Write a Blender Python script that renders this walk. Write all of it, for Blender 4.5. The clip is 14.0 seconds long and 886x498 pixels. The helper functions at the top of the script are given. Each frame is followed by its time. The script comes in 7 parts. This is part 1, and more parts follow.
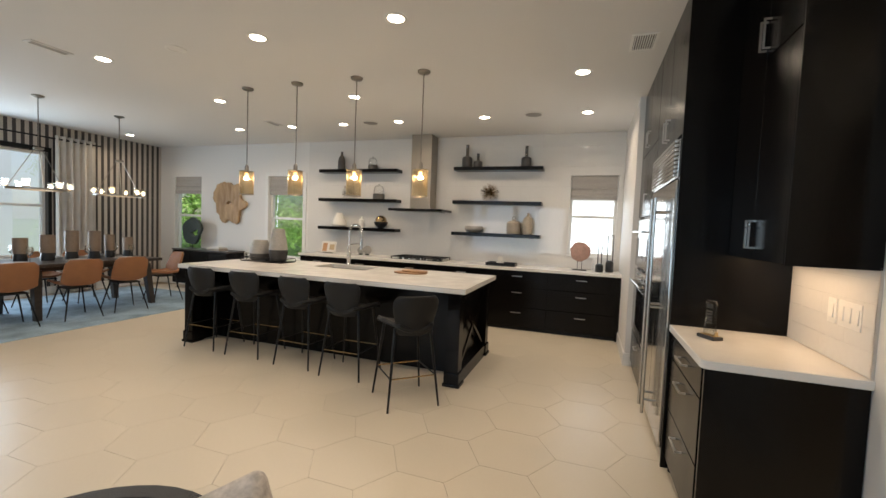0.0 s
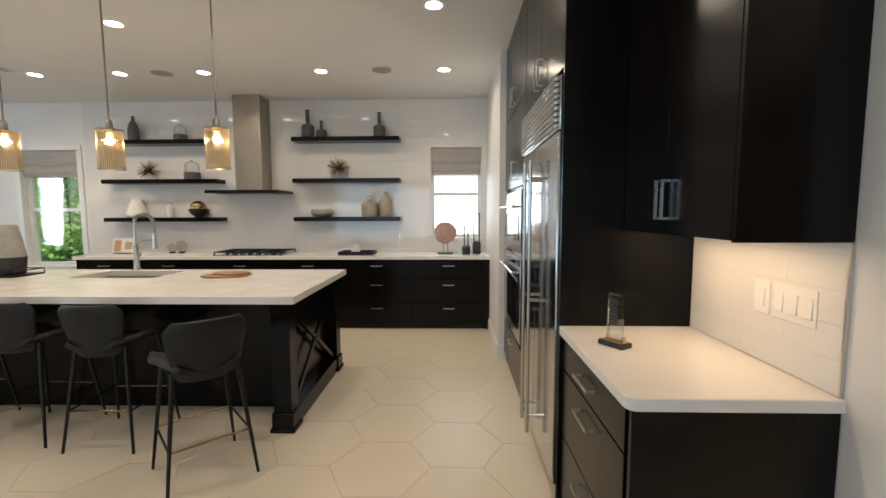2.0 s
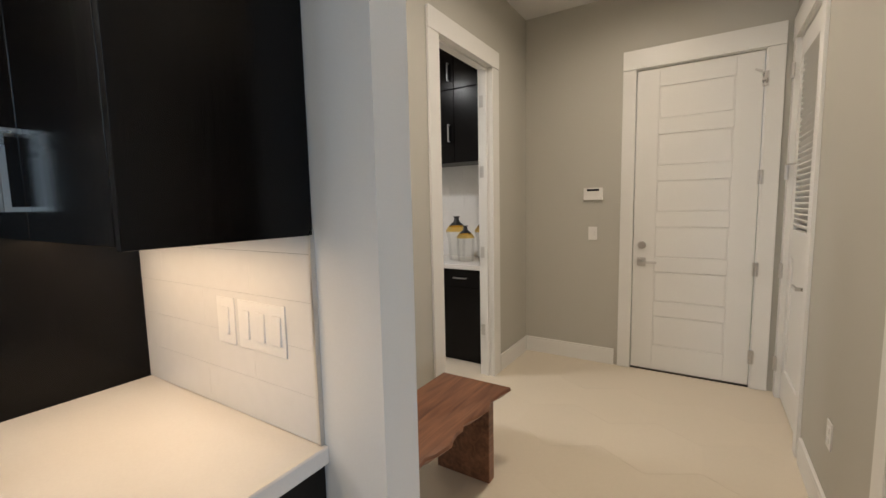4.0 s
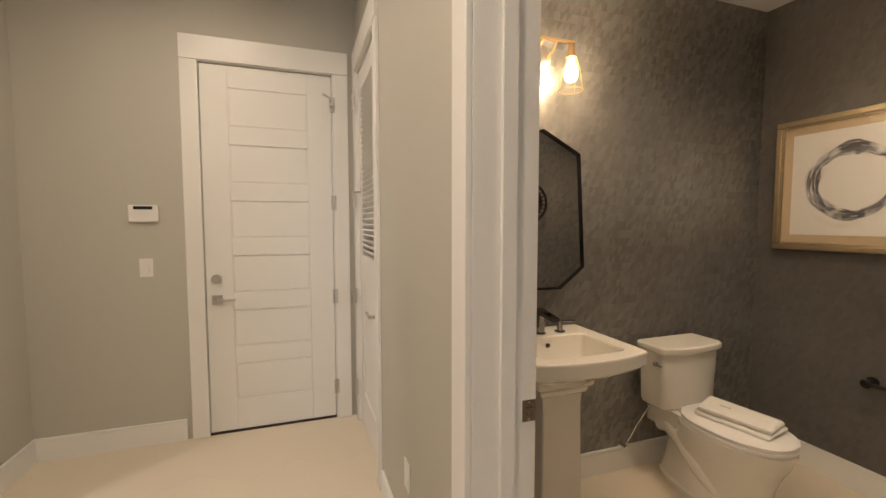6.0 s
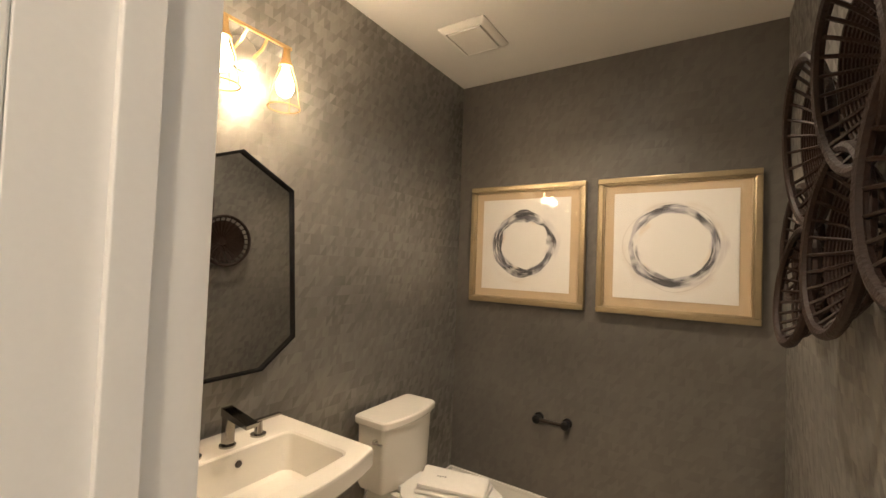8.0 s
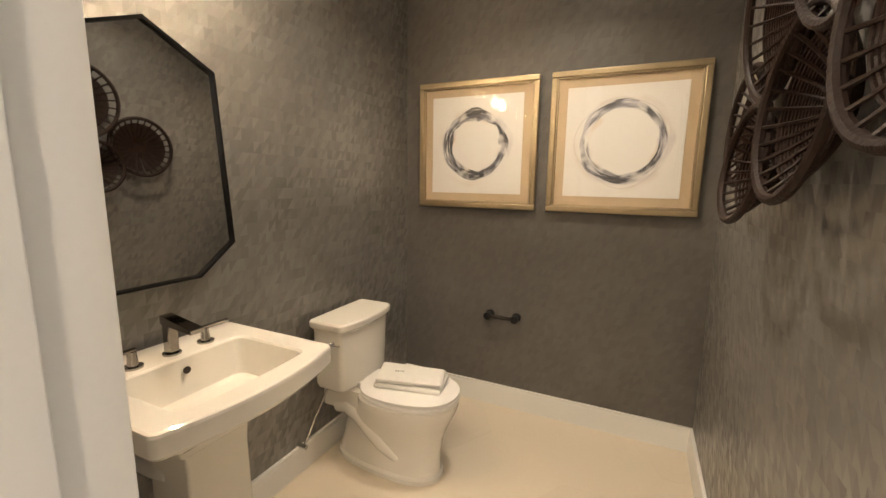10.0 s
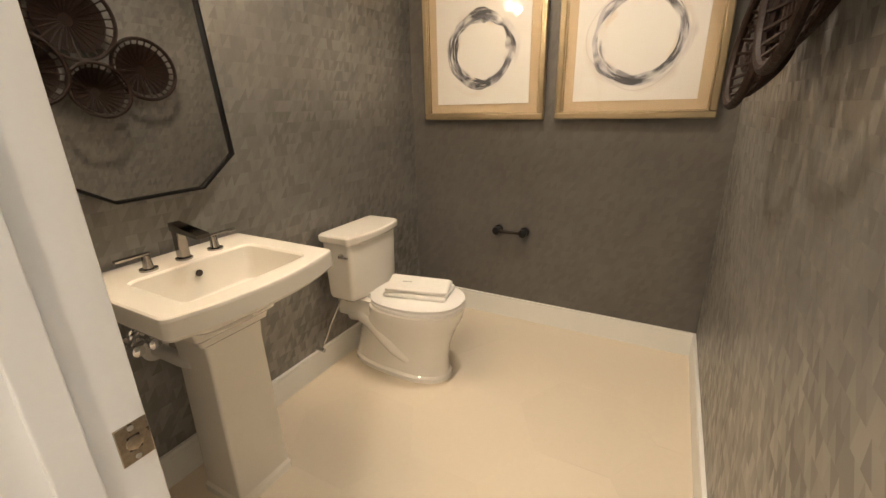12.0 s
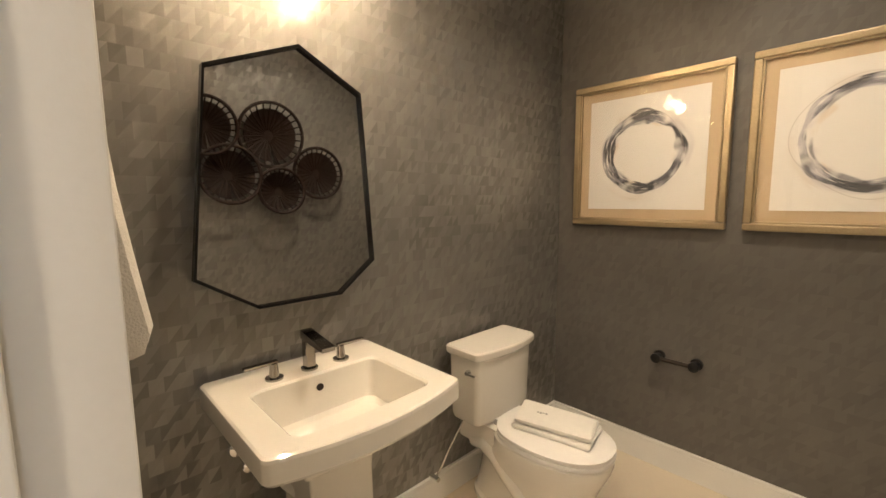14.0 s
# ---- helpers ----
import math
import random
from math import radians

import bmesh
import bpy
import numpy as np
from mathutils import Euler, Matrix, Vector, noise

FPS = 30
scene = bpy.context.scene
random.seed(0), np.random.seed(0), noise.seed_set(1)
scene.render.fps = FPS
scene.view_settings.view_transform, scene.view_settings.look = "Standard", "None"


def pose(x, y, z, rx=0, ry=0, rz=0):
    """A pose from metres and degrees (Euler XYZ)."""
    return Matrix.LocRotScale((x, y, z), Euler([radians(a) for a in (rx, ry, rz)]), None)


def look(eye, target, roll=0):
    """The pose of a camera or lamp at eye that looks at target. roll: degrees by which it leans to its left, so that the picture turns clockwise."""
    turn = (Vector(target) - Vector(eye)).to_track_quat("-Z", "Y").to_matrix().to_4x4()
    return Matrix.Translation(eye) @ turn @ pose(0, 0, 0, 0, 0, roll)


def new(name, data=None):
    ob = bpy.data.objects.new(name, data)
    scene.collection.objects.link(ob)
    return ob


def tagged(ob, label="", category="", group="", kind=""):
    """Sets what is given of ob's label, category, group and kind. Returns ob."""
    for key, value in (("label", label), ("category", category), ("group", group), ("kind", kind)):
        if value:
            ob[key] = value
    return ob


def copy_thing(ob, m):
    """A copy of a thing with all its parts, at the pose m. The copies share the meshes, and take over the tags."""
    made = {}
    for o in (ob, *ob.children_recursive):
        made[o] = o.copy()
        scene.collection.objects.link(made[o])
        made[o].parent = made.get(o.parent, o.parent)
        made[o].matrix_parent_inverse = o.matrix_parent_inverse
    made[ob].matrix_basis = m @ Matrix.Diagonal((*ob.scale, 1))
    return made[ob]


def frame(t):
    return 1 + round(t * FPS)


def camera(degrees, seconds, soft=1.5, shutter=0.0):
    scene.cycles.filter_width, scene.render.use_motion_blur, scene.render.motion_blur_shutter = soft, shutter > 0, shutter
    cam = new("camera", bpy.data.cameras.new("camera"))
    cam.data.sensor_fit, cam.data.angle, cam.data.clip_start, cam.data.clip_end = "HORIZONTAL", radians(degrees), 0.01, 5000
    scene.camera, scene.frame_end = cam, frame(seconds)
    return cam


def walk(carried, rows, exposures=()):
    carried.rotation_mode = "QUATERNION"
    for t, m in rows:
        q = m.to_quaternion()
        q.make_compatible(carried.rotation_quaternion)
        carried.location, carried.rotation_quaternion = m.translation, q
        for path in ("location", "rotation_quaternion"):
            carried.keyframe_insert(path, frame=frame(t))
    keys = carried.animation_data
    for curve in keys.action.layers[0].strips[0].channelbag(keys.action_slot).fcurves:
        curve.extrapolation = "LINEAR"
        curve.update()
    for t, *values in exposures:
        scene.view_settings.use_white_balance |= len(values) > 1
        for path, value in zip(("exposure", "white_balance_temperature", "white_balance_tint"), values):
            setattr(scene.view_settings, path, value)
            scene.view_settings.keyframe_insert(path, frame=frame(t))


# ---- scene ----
cam = camera(93.6, 14.0)
PATH = [
    (0, (0.195, 0.218, 1.453), (-0.46, 2.105, 1.347), 2.3),
    (0.5, (0.146, 0.481, 1.457), (-0.37, 2.412, 1.369), 1.3),
    (1, (0.149, 0.707, 1.449), (-0.261, 2.662, 1.333), 0.0),
    (1.5, (0.201, 0.965, 1.447), (-0.059, 2.942, 1.301), -0.2),
    (2, (0.211, 1.178, 1.433), (0.158, 3.17, 1.26), -0.2),
    (2.5, (0.237, 1.37, 1.426), (0.545, 3.337, 1.239), -0.7),
    (3, (0.37, 1.505, 1.407), (1.132, 3.344, 1.215), -0.6),
    (3.5, (0.572, 1.581, 1.408), (1.84, 3.117, 1.228), -0.4),
    (4, (0.742, 1.677, 1.4), (2.424, 2.739, 1.196), -1.2),
    (4.2, (0.809, 1.712, 1.403), (2.601, 2.571, 1.182), -1.4),
    (6.3, (1.536, 1.549, 1.429), (3.335, 0.681, 1.343), 0.5),
    (6.5, (1.602, 1.518, 1.439), (3.327, 0.507, 1.381), 0.8),
    (6.8, (1.688, 1.449, 1.457), (3.29, 0.253, 1.44), 0.8),
    (7, (1.715, 1.392, 1.475), (3.241, 0.099, 1.479), 1.3),
    (7.5, (1.781, 1.322, 1.498), (3.069, -0.207, 1.555), 1.7),
    (7.7, (1.815, 1.309, 1.509), (2.997, -0.302, 1.592), 1.8),
    (9.8, (1.895, 1.242, 1.431), (2.752, -0.546, 1.175), 1.0),
    (10, (1.893, 1.242, 1.42), (2.732, -0.545, 1.098), 0.9),
    (10.5, (1.877, 1.254, 1.392), (2.671, -0.516, 0.907), 0.7),
    (11, (1.866, 1.253, 1.368), (2.616, -0.486, 0.726), 0.6),
    (11.5, (1.859, 1.236, 1.34), (2.58, -0.487, 0.624), -0.2),
    (12, (1.787, 1.225, 1.338), (2.697, -0.437, 0.692), -1.3),
    (12.5, (1.754, 1.2, 1.333), (2.838, -0.389, 0.784), -2.1),
    (13, (1.782, 1.178, 1.365), (3.002, -0.343, 0.918), -3.8),
    (13.5, (1.855, 1.129, 1.386), (3.171, -0.334, 1.026), -1.8),
    (14, (1.96, 1.056, 1.404), (3.4, -0.312, 1.17), -0.4),
]
walk(cam, [(t, look(eye, target, roll)) for t, eye, target, roll in PATH],
     [(0, 0.04, 6700, 11.5), (1.5, 0.04, 6500, 10.5), (2.5, 0.06, 6200, 10), (3.0, 0.06, 5850, 10), (3.6, 0.02, 5850, 10), (4.2, -0.02, 6200, 11), (6.3, 0.12, 6550, 13.5),
      (7.0, 0.12, 6500, 13.5), (7.7, 0.46, 6400, 12), (9.8, 0.76, 6150, 10.5), (11.5, 0.82, 6150, 10.5), (13.3, 0.84, 6150, 10.5), (14, 0.68, 6400, 11)])

# ---- light ----
world = bpy.data.worlds.new("sky")
scene.world = world
world.use_nodes = True
wn = world.node_tree.nodes
sky = wn.new("ShaderNodeTexSky")
sky.sky_type, sky.sun_disc = "NISHITA", False
sky.sun_elevation, sky.sun_rotation = radians(47), radians(137)
world.node_tree.links.new(sky.outputs[0], wn["Background"].inputs[0])
wn["Background"].inputs[1].default_value = 0.15

sun = new("sun", bpy.data.lights.new("sun", "SUN"))
sun.data.energy, sun.data.angle, sun.data.color = 5.0, radians(2), (1.0, 0.95, 0.88)
sun.matrix_basis = look((8, -8, 12), (0.6, 0.0, 0.0))

KITCHEN_TOP, HALL_TOP, BATH_TOP = 2.93, 3.05, 2.72
WARM = (1.0, 0.83, 0.63)
BULB = (1.0, 0.74, 0.45)


def lamp(name, kind, place, target, energy, colour, size=0.1, size_y=None, spread=None):
    ob = new(name, bpy.data.lights.new(name, kind))
    ob.data.energy, ob.data.color = energy, colour
    if kind == "AREA":
        ob.data.size = size
        if size_y:
            ob.data.shape, ob.data.size_y = "RECTANGLE", size_y
        else:
            ob.data.shape = "DISK"
        if spread:
            ob.data.spread = radians(spread)
    else:
        ob.data.shadow_soft_size = size
    ob.matrix_basis = look(place, target)
    return ob


# recessed ceiling lights that are switched on: x, y
CANS = [(0.066, 2.976), (-1.19, 2.976), (-2.43, 2.976), (-4.29, 2.976), (0.066, 4.32), (-4.29, 4.32), (-2.47, 4.53),
        (0.107, 5.68), (-1.19, 5.68), (-2.45, 5.68), (-3.36, 5.68), (-4.29, 5.68), (-5.34, 5.68), (-7.95, 5.68),
        # three unseen extra lights, added over the living room side
        (-1.19, 0.9), (-3.36, 0.9), (-6.0, 1.2)]
for x, y in CANS:
    lamp("can_lamp", "AREA", (x, y, KITCHEN_TOP - 0.012), (x, y + 0.001, 0), 6.0, WARM, 0.11, spread=150)
# two recessed fill lamps over the passage, unseen, added to brighten jamb and door
for x, watts in ((1.85, 22), (3.45, 12)):
    lamp("hall_fill", "AREA", (x, 2.12, HALL_TOP - 0.03), (x, 2.121, 0), watts, (1.0, 0.82, 0.62), 0.14, spread=165)
# unseen fill lamp, added to brighten the pantry behind its doorway
lamp("pantry_fill", "AREA", (2.9, 4.3, 2.86), (2.9, 4.301, 0), 22, (1.0, 0.95, 0.88), 0.2, spread=160)
# strip under the desk's wall cabinets
lamp("strip_lamp", "AREA", (1.12, 2.72, 1.335), (1.12, 2.721, 0), 1.5, (1.0, 0.66, 0.36), 0.10, 0.66)
# large windows of the living room behind the camera
lamp("sky_lamp", "AREA", (-2.2, -3.95, 1.5), (-1.0, 3, 1.2), 105, (0.52, 0.74, 1.0), 4.4, 2.3)
# daylight in the southern half of the dining window
lamp("sky_lamp", "AREA", (-8.70, 3.66, 1.56), (0, 3.66, 1.0), 58, (0.66, 0.83, 1.0), 0.66, 1.7)
# daylight in the small window over the worktop
lamp("sky_lamp", "AREA", (0.24, 6.952, 1.51), (0.24, 0, 1.51), 6, (0.80, 0.91, 1.0), 0.66, 0.82)
# the two bulbs of the washroom's wall lamp
for y in (0.56, 0.32):
    lamp("bulb_lamp", "POINT", (3.19, y, 2.15), (3.0, y, 0), 58, (1.0, 0.74, 0.46), 0.035)
lamp("washroom_can", "AREA", (2.3, -0.28, BATH_TOP - 0.012), (2.3, -0.279, 0), 8.5, (1.0, 0.82, 0.60), 0.11, spread=128)

# ---- materials ----
def node_mat(name):
    m = bpy.data.materials.new(name)
    m.use_nodes = True
    return m, m.node_tree.nodes, m.node_tree.links, m.node_tree.nodes["Principled BSDF"]


def shade(name, colour, rough=0.5, metal=0.0, var=0.08, scale=6.0, fine=90.0, bump=0.02, rough_var=0.08, stretch=(1, 1, 1), coat=0.0, rand=0.0, sheen=0.0, spec=0.5):
    """A surface with variation at two scales: broad clouds and fine grain, in colour, gloss and relief."""
    m, n, l, p = node_mat(name)
    tc, mp = n.new("ShaderNodeTexCoord"), n.new("ShaderNodeMapping")
    mp.inputs["Scale"].default_value = stretch
    l.new(tc.outputs["Object"], mp.inputs[0])
    big, small = n.new("ShaderNodeTexNoise"), n.new("ShaderNodeTexNoise")
    big.inputs["Scale"].default_value, small.inputs["Scale"].default_value = scale, fine
    big.inputs["Detail"].default_value, small.inputs["Detail"].default_value = 4, 3
    l.new(mp.outputs[0], big.inputs[0])
    l.new(mp.outputs[0], small.inputs[0])
    add = n.new("ShaderNodeMath")
    add.operation = "ADD"
    l.new(big.outputs["Fac"], add.inputs[0])
    l.new(small.outputs["Fac"], add.inputs[1])
    span = n.new("ShaderNodeMapRange")
    span.inputs[1].default_value, span.inputs[2].default_value = 0.6, 1.4
    span.inputs[3].default_value, span.inputs[4].default_value = 1 - var, 1 + var
    l.new(add.outputs[0], span.inputs[0])
    value = span.outputs[0]
    if rand:
        info, mr, mul = n.new("ShaderNodeObjectInfo"), n.new("ShaderNodeMapRange"), n.new("ShaderNodeMath")
        mr.inputs[3].default_value, mr.inputs[4].default_value = 1 - rand, 1 + rand
        mul.operation = "MULTIPLY"
        l.new(info.outputs["Random"], mr.inputs[0])
        l.new(mr.outputs[0], mul.inputs[0])
        l.new(value, mul.inputs[1])
        value = mul.outputs[0]
    tint = n.new("ShaderNodeVectorMath")
    tint.operation = "SCALE"
    tint.inputs[0].default_value = colour
    l.new(value, tint.inputs["Scale"])
    l.new(tint.outputs[0], p.inputs["Base Color"])
    rr = n.new("ShaderNodeMapRange")
    rr.inputs[1].default_value, rr.inputs[2].default_value = 0.3, 0.7
    rr.inputs[3].default_value, rr.inputs[4].default_value = max(0.02, rough - rough_var), min(1, rough + rough_var)
    l.new(big.outputs["Fac"], rr.inputs[0])
    l.new(rr.outputs[0], p.inputs["Roughness"])
    p.inputs["Metallic"].default_value = metal
    p.inputs["Coat Weight"].default_value = coat
    p.inputs["Sheen Weight"].default_value = sheen
    p.inputs["Specular IOR Level"].default_value = spec
    if bump:
        b = n.new("ShaderNodeBump")
        b.inputs["Strength"].default_value, b.inputs["Distance"].default_value = 0.5, bump * 0.05
        l.new(small.outputs["Fac"], b.inputs["Height"])
        l.new(b.outputs[0], p.inputs["Normal"])
    return m


def glow(name, colour, strength):
    m, n, l, p = node_mat(name)
    p.inputs["Base Color"].default_value = (*colour, 1)
    p.inputs["Emission Color"].default_value = (*colour, 1)
    p.inputs["Emission Strength"].default_value = strength
    return m


def glass(name, colour=(1, 1, 1), rough=0.0, ior=1.45, mix=0.0):
    """Clear glass; mix lets part of the light straight through, as thin panes do."""
    m, n, l, p = node_mat(name)
    p.inputs["Base Color"].default_value = (*colour, 1)
    p.inputs["Roughness"].default_value, p.inputs["IOR"].default_value = rough, ior
    p.inputs["Transmission Weight"].default_value = 1
    if mix:
        t, mx = n.new("ShaderNodeBsdfTransparent"), n.new("ShaderNodeMixShader")
        t.inputs[0].default_value = (*colour, 1)
        mx.inputs[0].default_value = mix
        l.new(p.outputs[0], mx.inputs[1])
        l.new(t.outputs[0], mx.inputs[2])
        l.new(mx.outputs[0], n["Material Output"].inputs[0])
    return m


def maths(n, l, op, a, b=None, c=None):
    k = n.new("ShaderNodeMath")
    k.operation = op
    for i, v in enumerate((a, b, c)):
        if v is None:
            continue
        if isinstance(v, (int, float)):
            k.inputs[i].default_value = v
        else:
            l.new(v, k.inputs[i])
    return k.outputs[0]


def shard_paper(name, lo, hi, tilt, shard, metal):
    """Dark grey wallpaper of small triangular shards, each tilted a little its own way."""
    m, n, l, p = node_mat(name)
    tc, sep = n.new("ShaderNodeTexCoord"), n.new("ShaderNodeSeparateXYZ")
    l.new(tc.outputs["Object"], sep.inputs[0])
    u = maths(n, l, "DIVIDE", maths(n, l, "ADD", sep.outputs[0], sep.outputs[1]), 0.036)
    v = maths(n, l, "DIVIDE", sep.outputs[2], 0.046)
    u = maths(n, l, "ADD", u, maths(n, l, "MULTIPLY", maths(n, l, "FLOOR", v), 0.5))
    fu, fv = maths(n, l, "FRACT", u), maths(n, l, "FRACT", v)
    tri = maths(n, l, "GREATER_THAN", maths(n, l, "ADD", fu, fv), 1.0)
    cell = n.new("ShaderNodeCombineXYZ")
    l.new(maths(n, l, "FLOOR", u), cell.inputs[0])
    l.new(maths(n, l, "FLOOR", v), cell.inputs[1])
    l.new(tri, cell.inputs[2])
    wnz = n.new("ShaderNodeTexWhiteNoise")
    l.new(cell.outputs[0], wnz.inputs[0])
    cloud = n.new("ShaderNodeTexNoise")
    cloud.inputs["Scale"].default_value, cloud.inputs["Detail"].default_value = 2.2, 5
    l.new(tc.outputs["Object"], cloud.inputs[0])
    val = maths(n, l, "ADD", maths(n, l, "MULTIPLY", wnz.outputs["Value"], shard), maths(n, l, "MULTIPLY", cloud.outputs["Fac"], 1 - shard))
    ramp = n.new("ShaderNodeValToRGB")
    ramp.color_ramp.elements[0].position, ramp.color_ramp.elements[0].color = 0.2, (*lo, 1)
    ramp.color_ramp.elements[1].position, ramp.color_ramp.elements[1].color = 0.85, (*hi, 1)
    l.new(val, ramp.inputs[0])
    l.new(ramp.outputs[0], p.inputs["Base Color"])
    rr = n.new("ShaderNodeMapRange")
    rr.inputs[3].default_value, rr.inputs[4].default_value = 0.60, 0.32
    l.new(wnz.outputs["Value"], rr.inputs[0])
    l.new(rr.outputs[0], p.inputs["Roughness"])
    p.inputs["Metallic"].default_value = metal
    geo, off, sc, add, nor = n.new("ShaderNodeNewGeometry"), n.new("ShaderNodeVectorMath"), n.new("ShaderNodeVectorMath"), n.new("ShaderNodeVectorMath"), n.new("ShaderNodeVectorMath")
    off.operation, sc.operation, add.operation, nor.operation = "SUBTRACT", "SCALE", "ADD", "NORMALIZE"
    l.new(wnz.outputs["Color"], off.inputs[0])
    off.inputs[1].default_value = (0.5, 0.5, 0.5)
    l.new(off.outputs[0], sc.inputs[0])
    sc.inputs["Scale"].default_value = tilt
    l.new(geo.outputs["Normal"], add.inputs[0])
    l.new(sc.outputs[0], add.inputs[1])
    l.new(add.outputs[0], nor.inputs[0])
    l.new(nor.outputs[0], p.inputs["Normal"])
    return m


def striped_paper():
    """Cream wallpaper with broad dark brown vertical stripes."""
    m, n, l, p = node_mat("striped_wallpaper")
    tc, sep = n.new("ShaderNodeTexCoord"), n.new("ShaderNodeSeparateXYZ")
    l.new(tc.outputs["Object"], sep.inputs[0])
    dark = maths(n, l, "LESS_THAN", maths(n, l, "FRACT", maths(n, l, "DIVIDE", sep.outputs[1], 0.108)), 0.47)
    mx = n.new("ShaderNodeMix")
    mx.data_type = "RGBA"
    mx.inputs[6].default_value, mx.inputs[7].default_value = (0.50, 0.45, 0.39, 1), (0.055, 0.045, 0.042, 1)
    l.new(dark, mx.inputs[0])
    nz = n.new("ShaderNodeTexNoise")
    nz.inputs["Scale"].default_value = 40
    l.new(tc.outputs["Object"], nz.inputs[0])
    sc = n.new("ShaderNodeVectorMath")
    sc.operation = "SCALE"
    l.new(mx.outputs[2], sc.inputs[0])
    l.new(maths(n, l, "ADD", maths(n, l, "MULTIPLY", nz.outputs["Fac"], 0.3), 0.85), sc.inputs["Scale"])
    l.new(sc.outputs[0], p.inputs["Base Color"])
    p.inputs["Roughness"].default_value = 0.6
    return m


def ink_ring(name, seed, r, width, dark=0.47):
    """White paper with a loose brushed ring of black, grey, mauve and tan ink."""
    m, n, l, p = node_mat(name)
    tc, sep = n.new("ShaderNodeTexCoord"), n.new("ShaderNodeSeparateXYZ")
    l.new(tc.outputs["Object"], sep.inputs[0])
    ang = maths(n, l, "ARCTAN2", sep.outputs[2], sep.outputs[0])

    def radius(dx, dz):
        x, z = maths(n, l, "SUBTRACT", sep.outputs[0], dx), maths(n, l, "SUBTRACT", sep.outputs[2], dz)
        return maths(n, l, "SQRT", maths(n, l, "ADD", maths(n, l, "MULTIPLY", x, x), maths(n, l, "MULTIPLY", z, z)))

    rad = radius(0, 0)

    def noise_at(scale, off, stretch_r=1.0, detail=4):
        cx = n.new("ShaderNodeCombineXYZ")
        l.new(maths(n, l, "ADD", maths(n, l, "COSINE", ang), off), cx.inputs[0])
        l.new(maths(n, l, "SINE", ang), cx.inputs[1])
        l.new(maths(n, l, "MULTIPLY", rad, stretch_r), cx.inputs[2])
        t = n.new("ShaderNodeTexNoise")
        t.inputs["Scale"].default_value, t.inputs["Detail"].default_value = scale, detail
        l.new(cx.outputs[0], t.inputs[0])
        return t.outputs["Fac"]

    def ramp_up(v, a, b):
        k = n.new("ShaderNodeMapRange")
        k.inputs[1].default_value, k.inputs[2].default_value = a, b
        l.new(v, k.inputs[0])
        return k.outputs[0]

    def stroke(dx, dz, r0, w, off, soft, wobble, cover):
        """Cover of one round brush stroke with a swelling width and a bristly edge."""
        wob = maths(n, l, "MULTIPLY", maths(n, l, "SUBTRACT", noise_at(0.9, off, 1.0, 1), 0.5), wobble)
        d = maths(n, l, "ABSOLUTE", maths(n, l, "SUBTRACT", maths(n, l, "ADD", radius(dx, dz), wob), r0))
        half = maths(n, l, "MULTIPLY", maths(n, l, "ADD", ramp_up(noise_at(1.1, off + 4, 1.0, 1), 0.3, 0.7), 0.25), w)
        edge = maths(n, l, "ADD", half, maths(n, l, "MULTIPLY", maths(n, l, "SUBTRACT", noise_at(3.0, off + 6, 70), 0.5), w * 0.55))
        k = n.new("ShaderNodeMapRange")
        k.inputs[1].default_value, k.inputs[2].default_value = -soft, soft
        l.new(maths(n, l, "SUBTRACT", edge, d), k.inputs[0])
        bristle = ramp_up(noise_at(2.2, off + 2, 55), 0.30, 0.46)
        return maths(n, l, "MULTIPLY", maths(n, l, "MULTIPLY", k.outputs[0], bristle), ramp_up(noise_at(1.3, off + 9, 5, 2), 0.5 - cover, 0.62 - cover))

    def over(fac, base, top):
        mx = n.new("ShaderNodeMix")
        mx.data_type = "RGBA"
        l.new(fac, mx.inputs[0])
        for i, v in ((6, base), (7, top)):
            if isinstance(v, tuple):
                mx.inputs[i].default_value = v
            else:
                l.new(v, mx.inputs[i])
        return mx.outputs[2]

    def thinned(fac, k):
        return maths(n, l, "MULTIPLY", fac, k)

    ramp = n.new("ShaderNodeValToRGB")
    e = ramp.color_ramp.elements
    e[0].position, e[0].color = dark - 0.02, (0.020, 0.019, 0.024, 1)
    e[1].position, e[1].color = dark + 0.15, (0.42, 0.39, 0.41, 1)
    mid = e.new(dark + 0.06)
    mid.color = (0.15, 0.145, 0.17, 1)
    l.new(noise_at(1.3, seed + 23, 14, 3), ramp.inputs[0])
    col = over(thinned(stroke(0.004, -0.012, r * 1.16, width * 1.1, seed + 41, 0.012, 0.03, 0.03), 0.35), (0.66, 0.63, 0.585, 1), (0.50, 0.41, 0.32, 1))
    col = over(thinned(stroke(0.0, -0.008, r * 0.84, width * 0.55, seed + 31, 0.006, 0.03, 0.0), 0.55), col, (0.58, 0.46, 0.33, 1))
    col = over(thinned(stroke(-0.006, 0.004, r * 1.02, width * 1.25, seed + 13, 0.008, 0.03, 0.06), 0.6), col, (0.46, 0.42, 0.43, 1))
    col = over(thinned(stroke(0.006, 0.0, r, width, seed, 0.0025, 0.02, 0.16), 0.95), col, ramp.outputs[0])
    col = over(thinned(stroke(-0.008, 0.006, r * 0.93, width * 0.35, seed + 19, 0.003, 0.03, 0.03), 0.75), col, (0.10, 0.095, 0.11, 1))
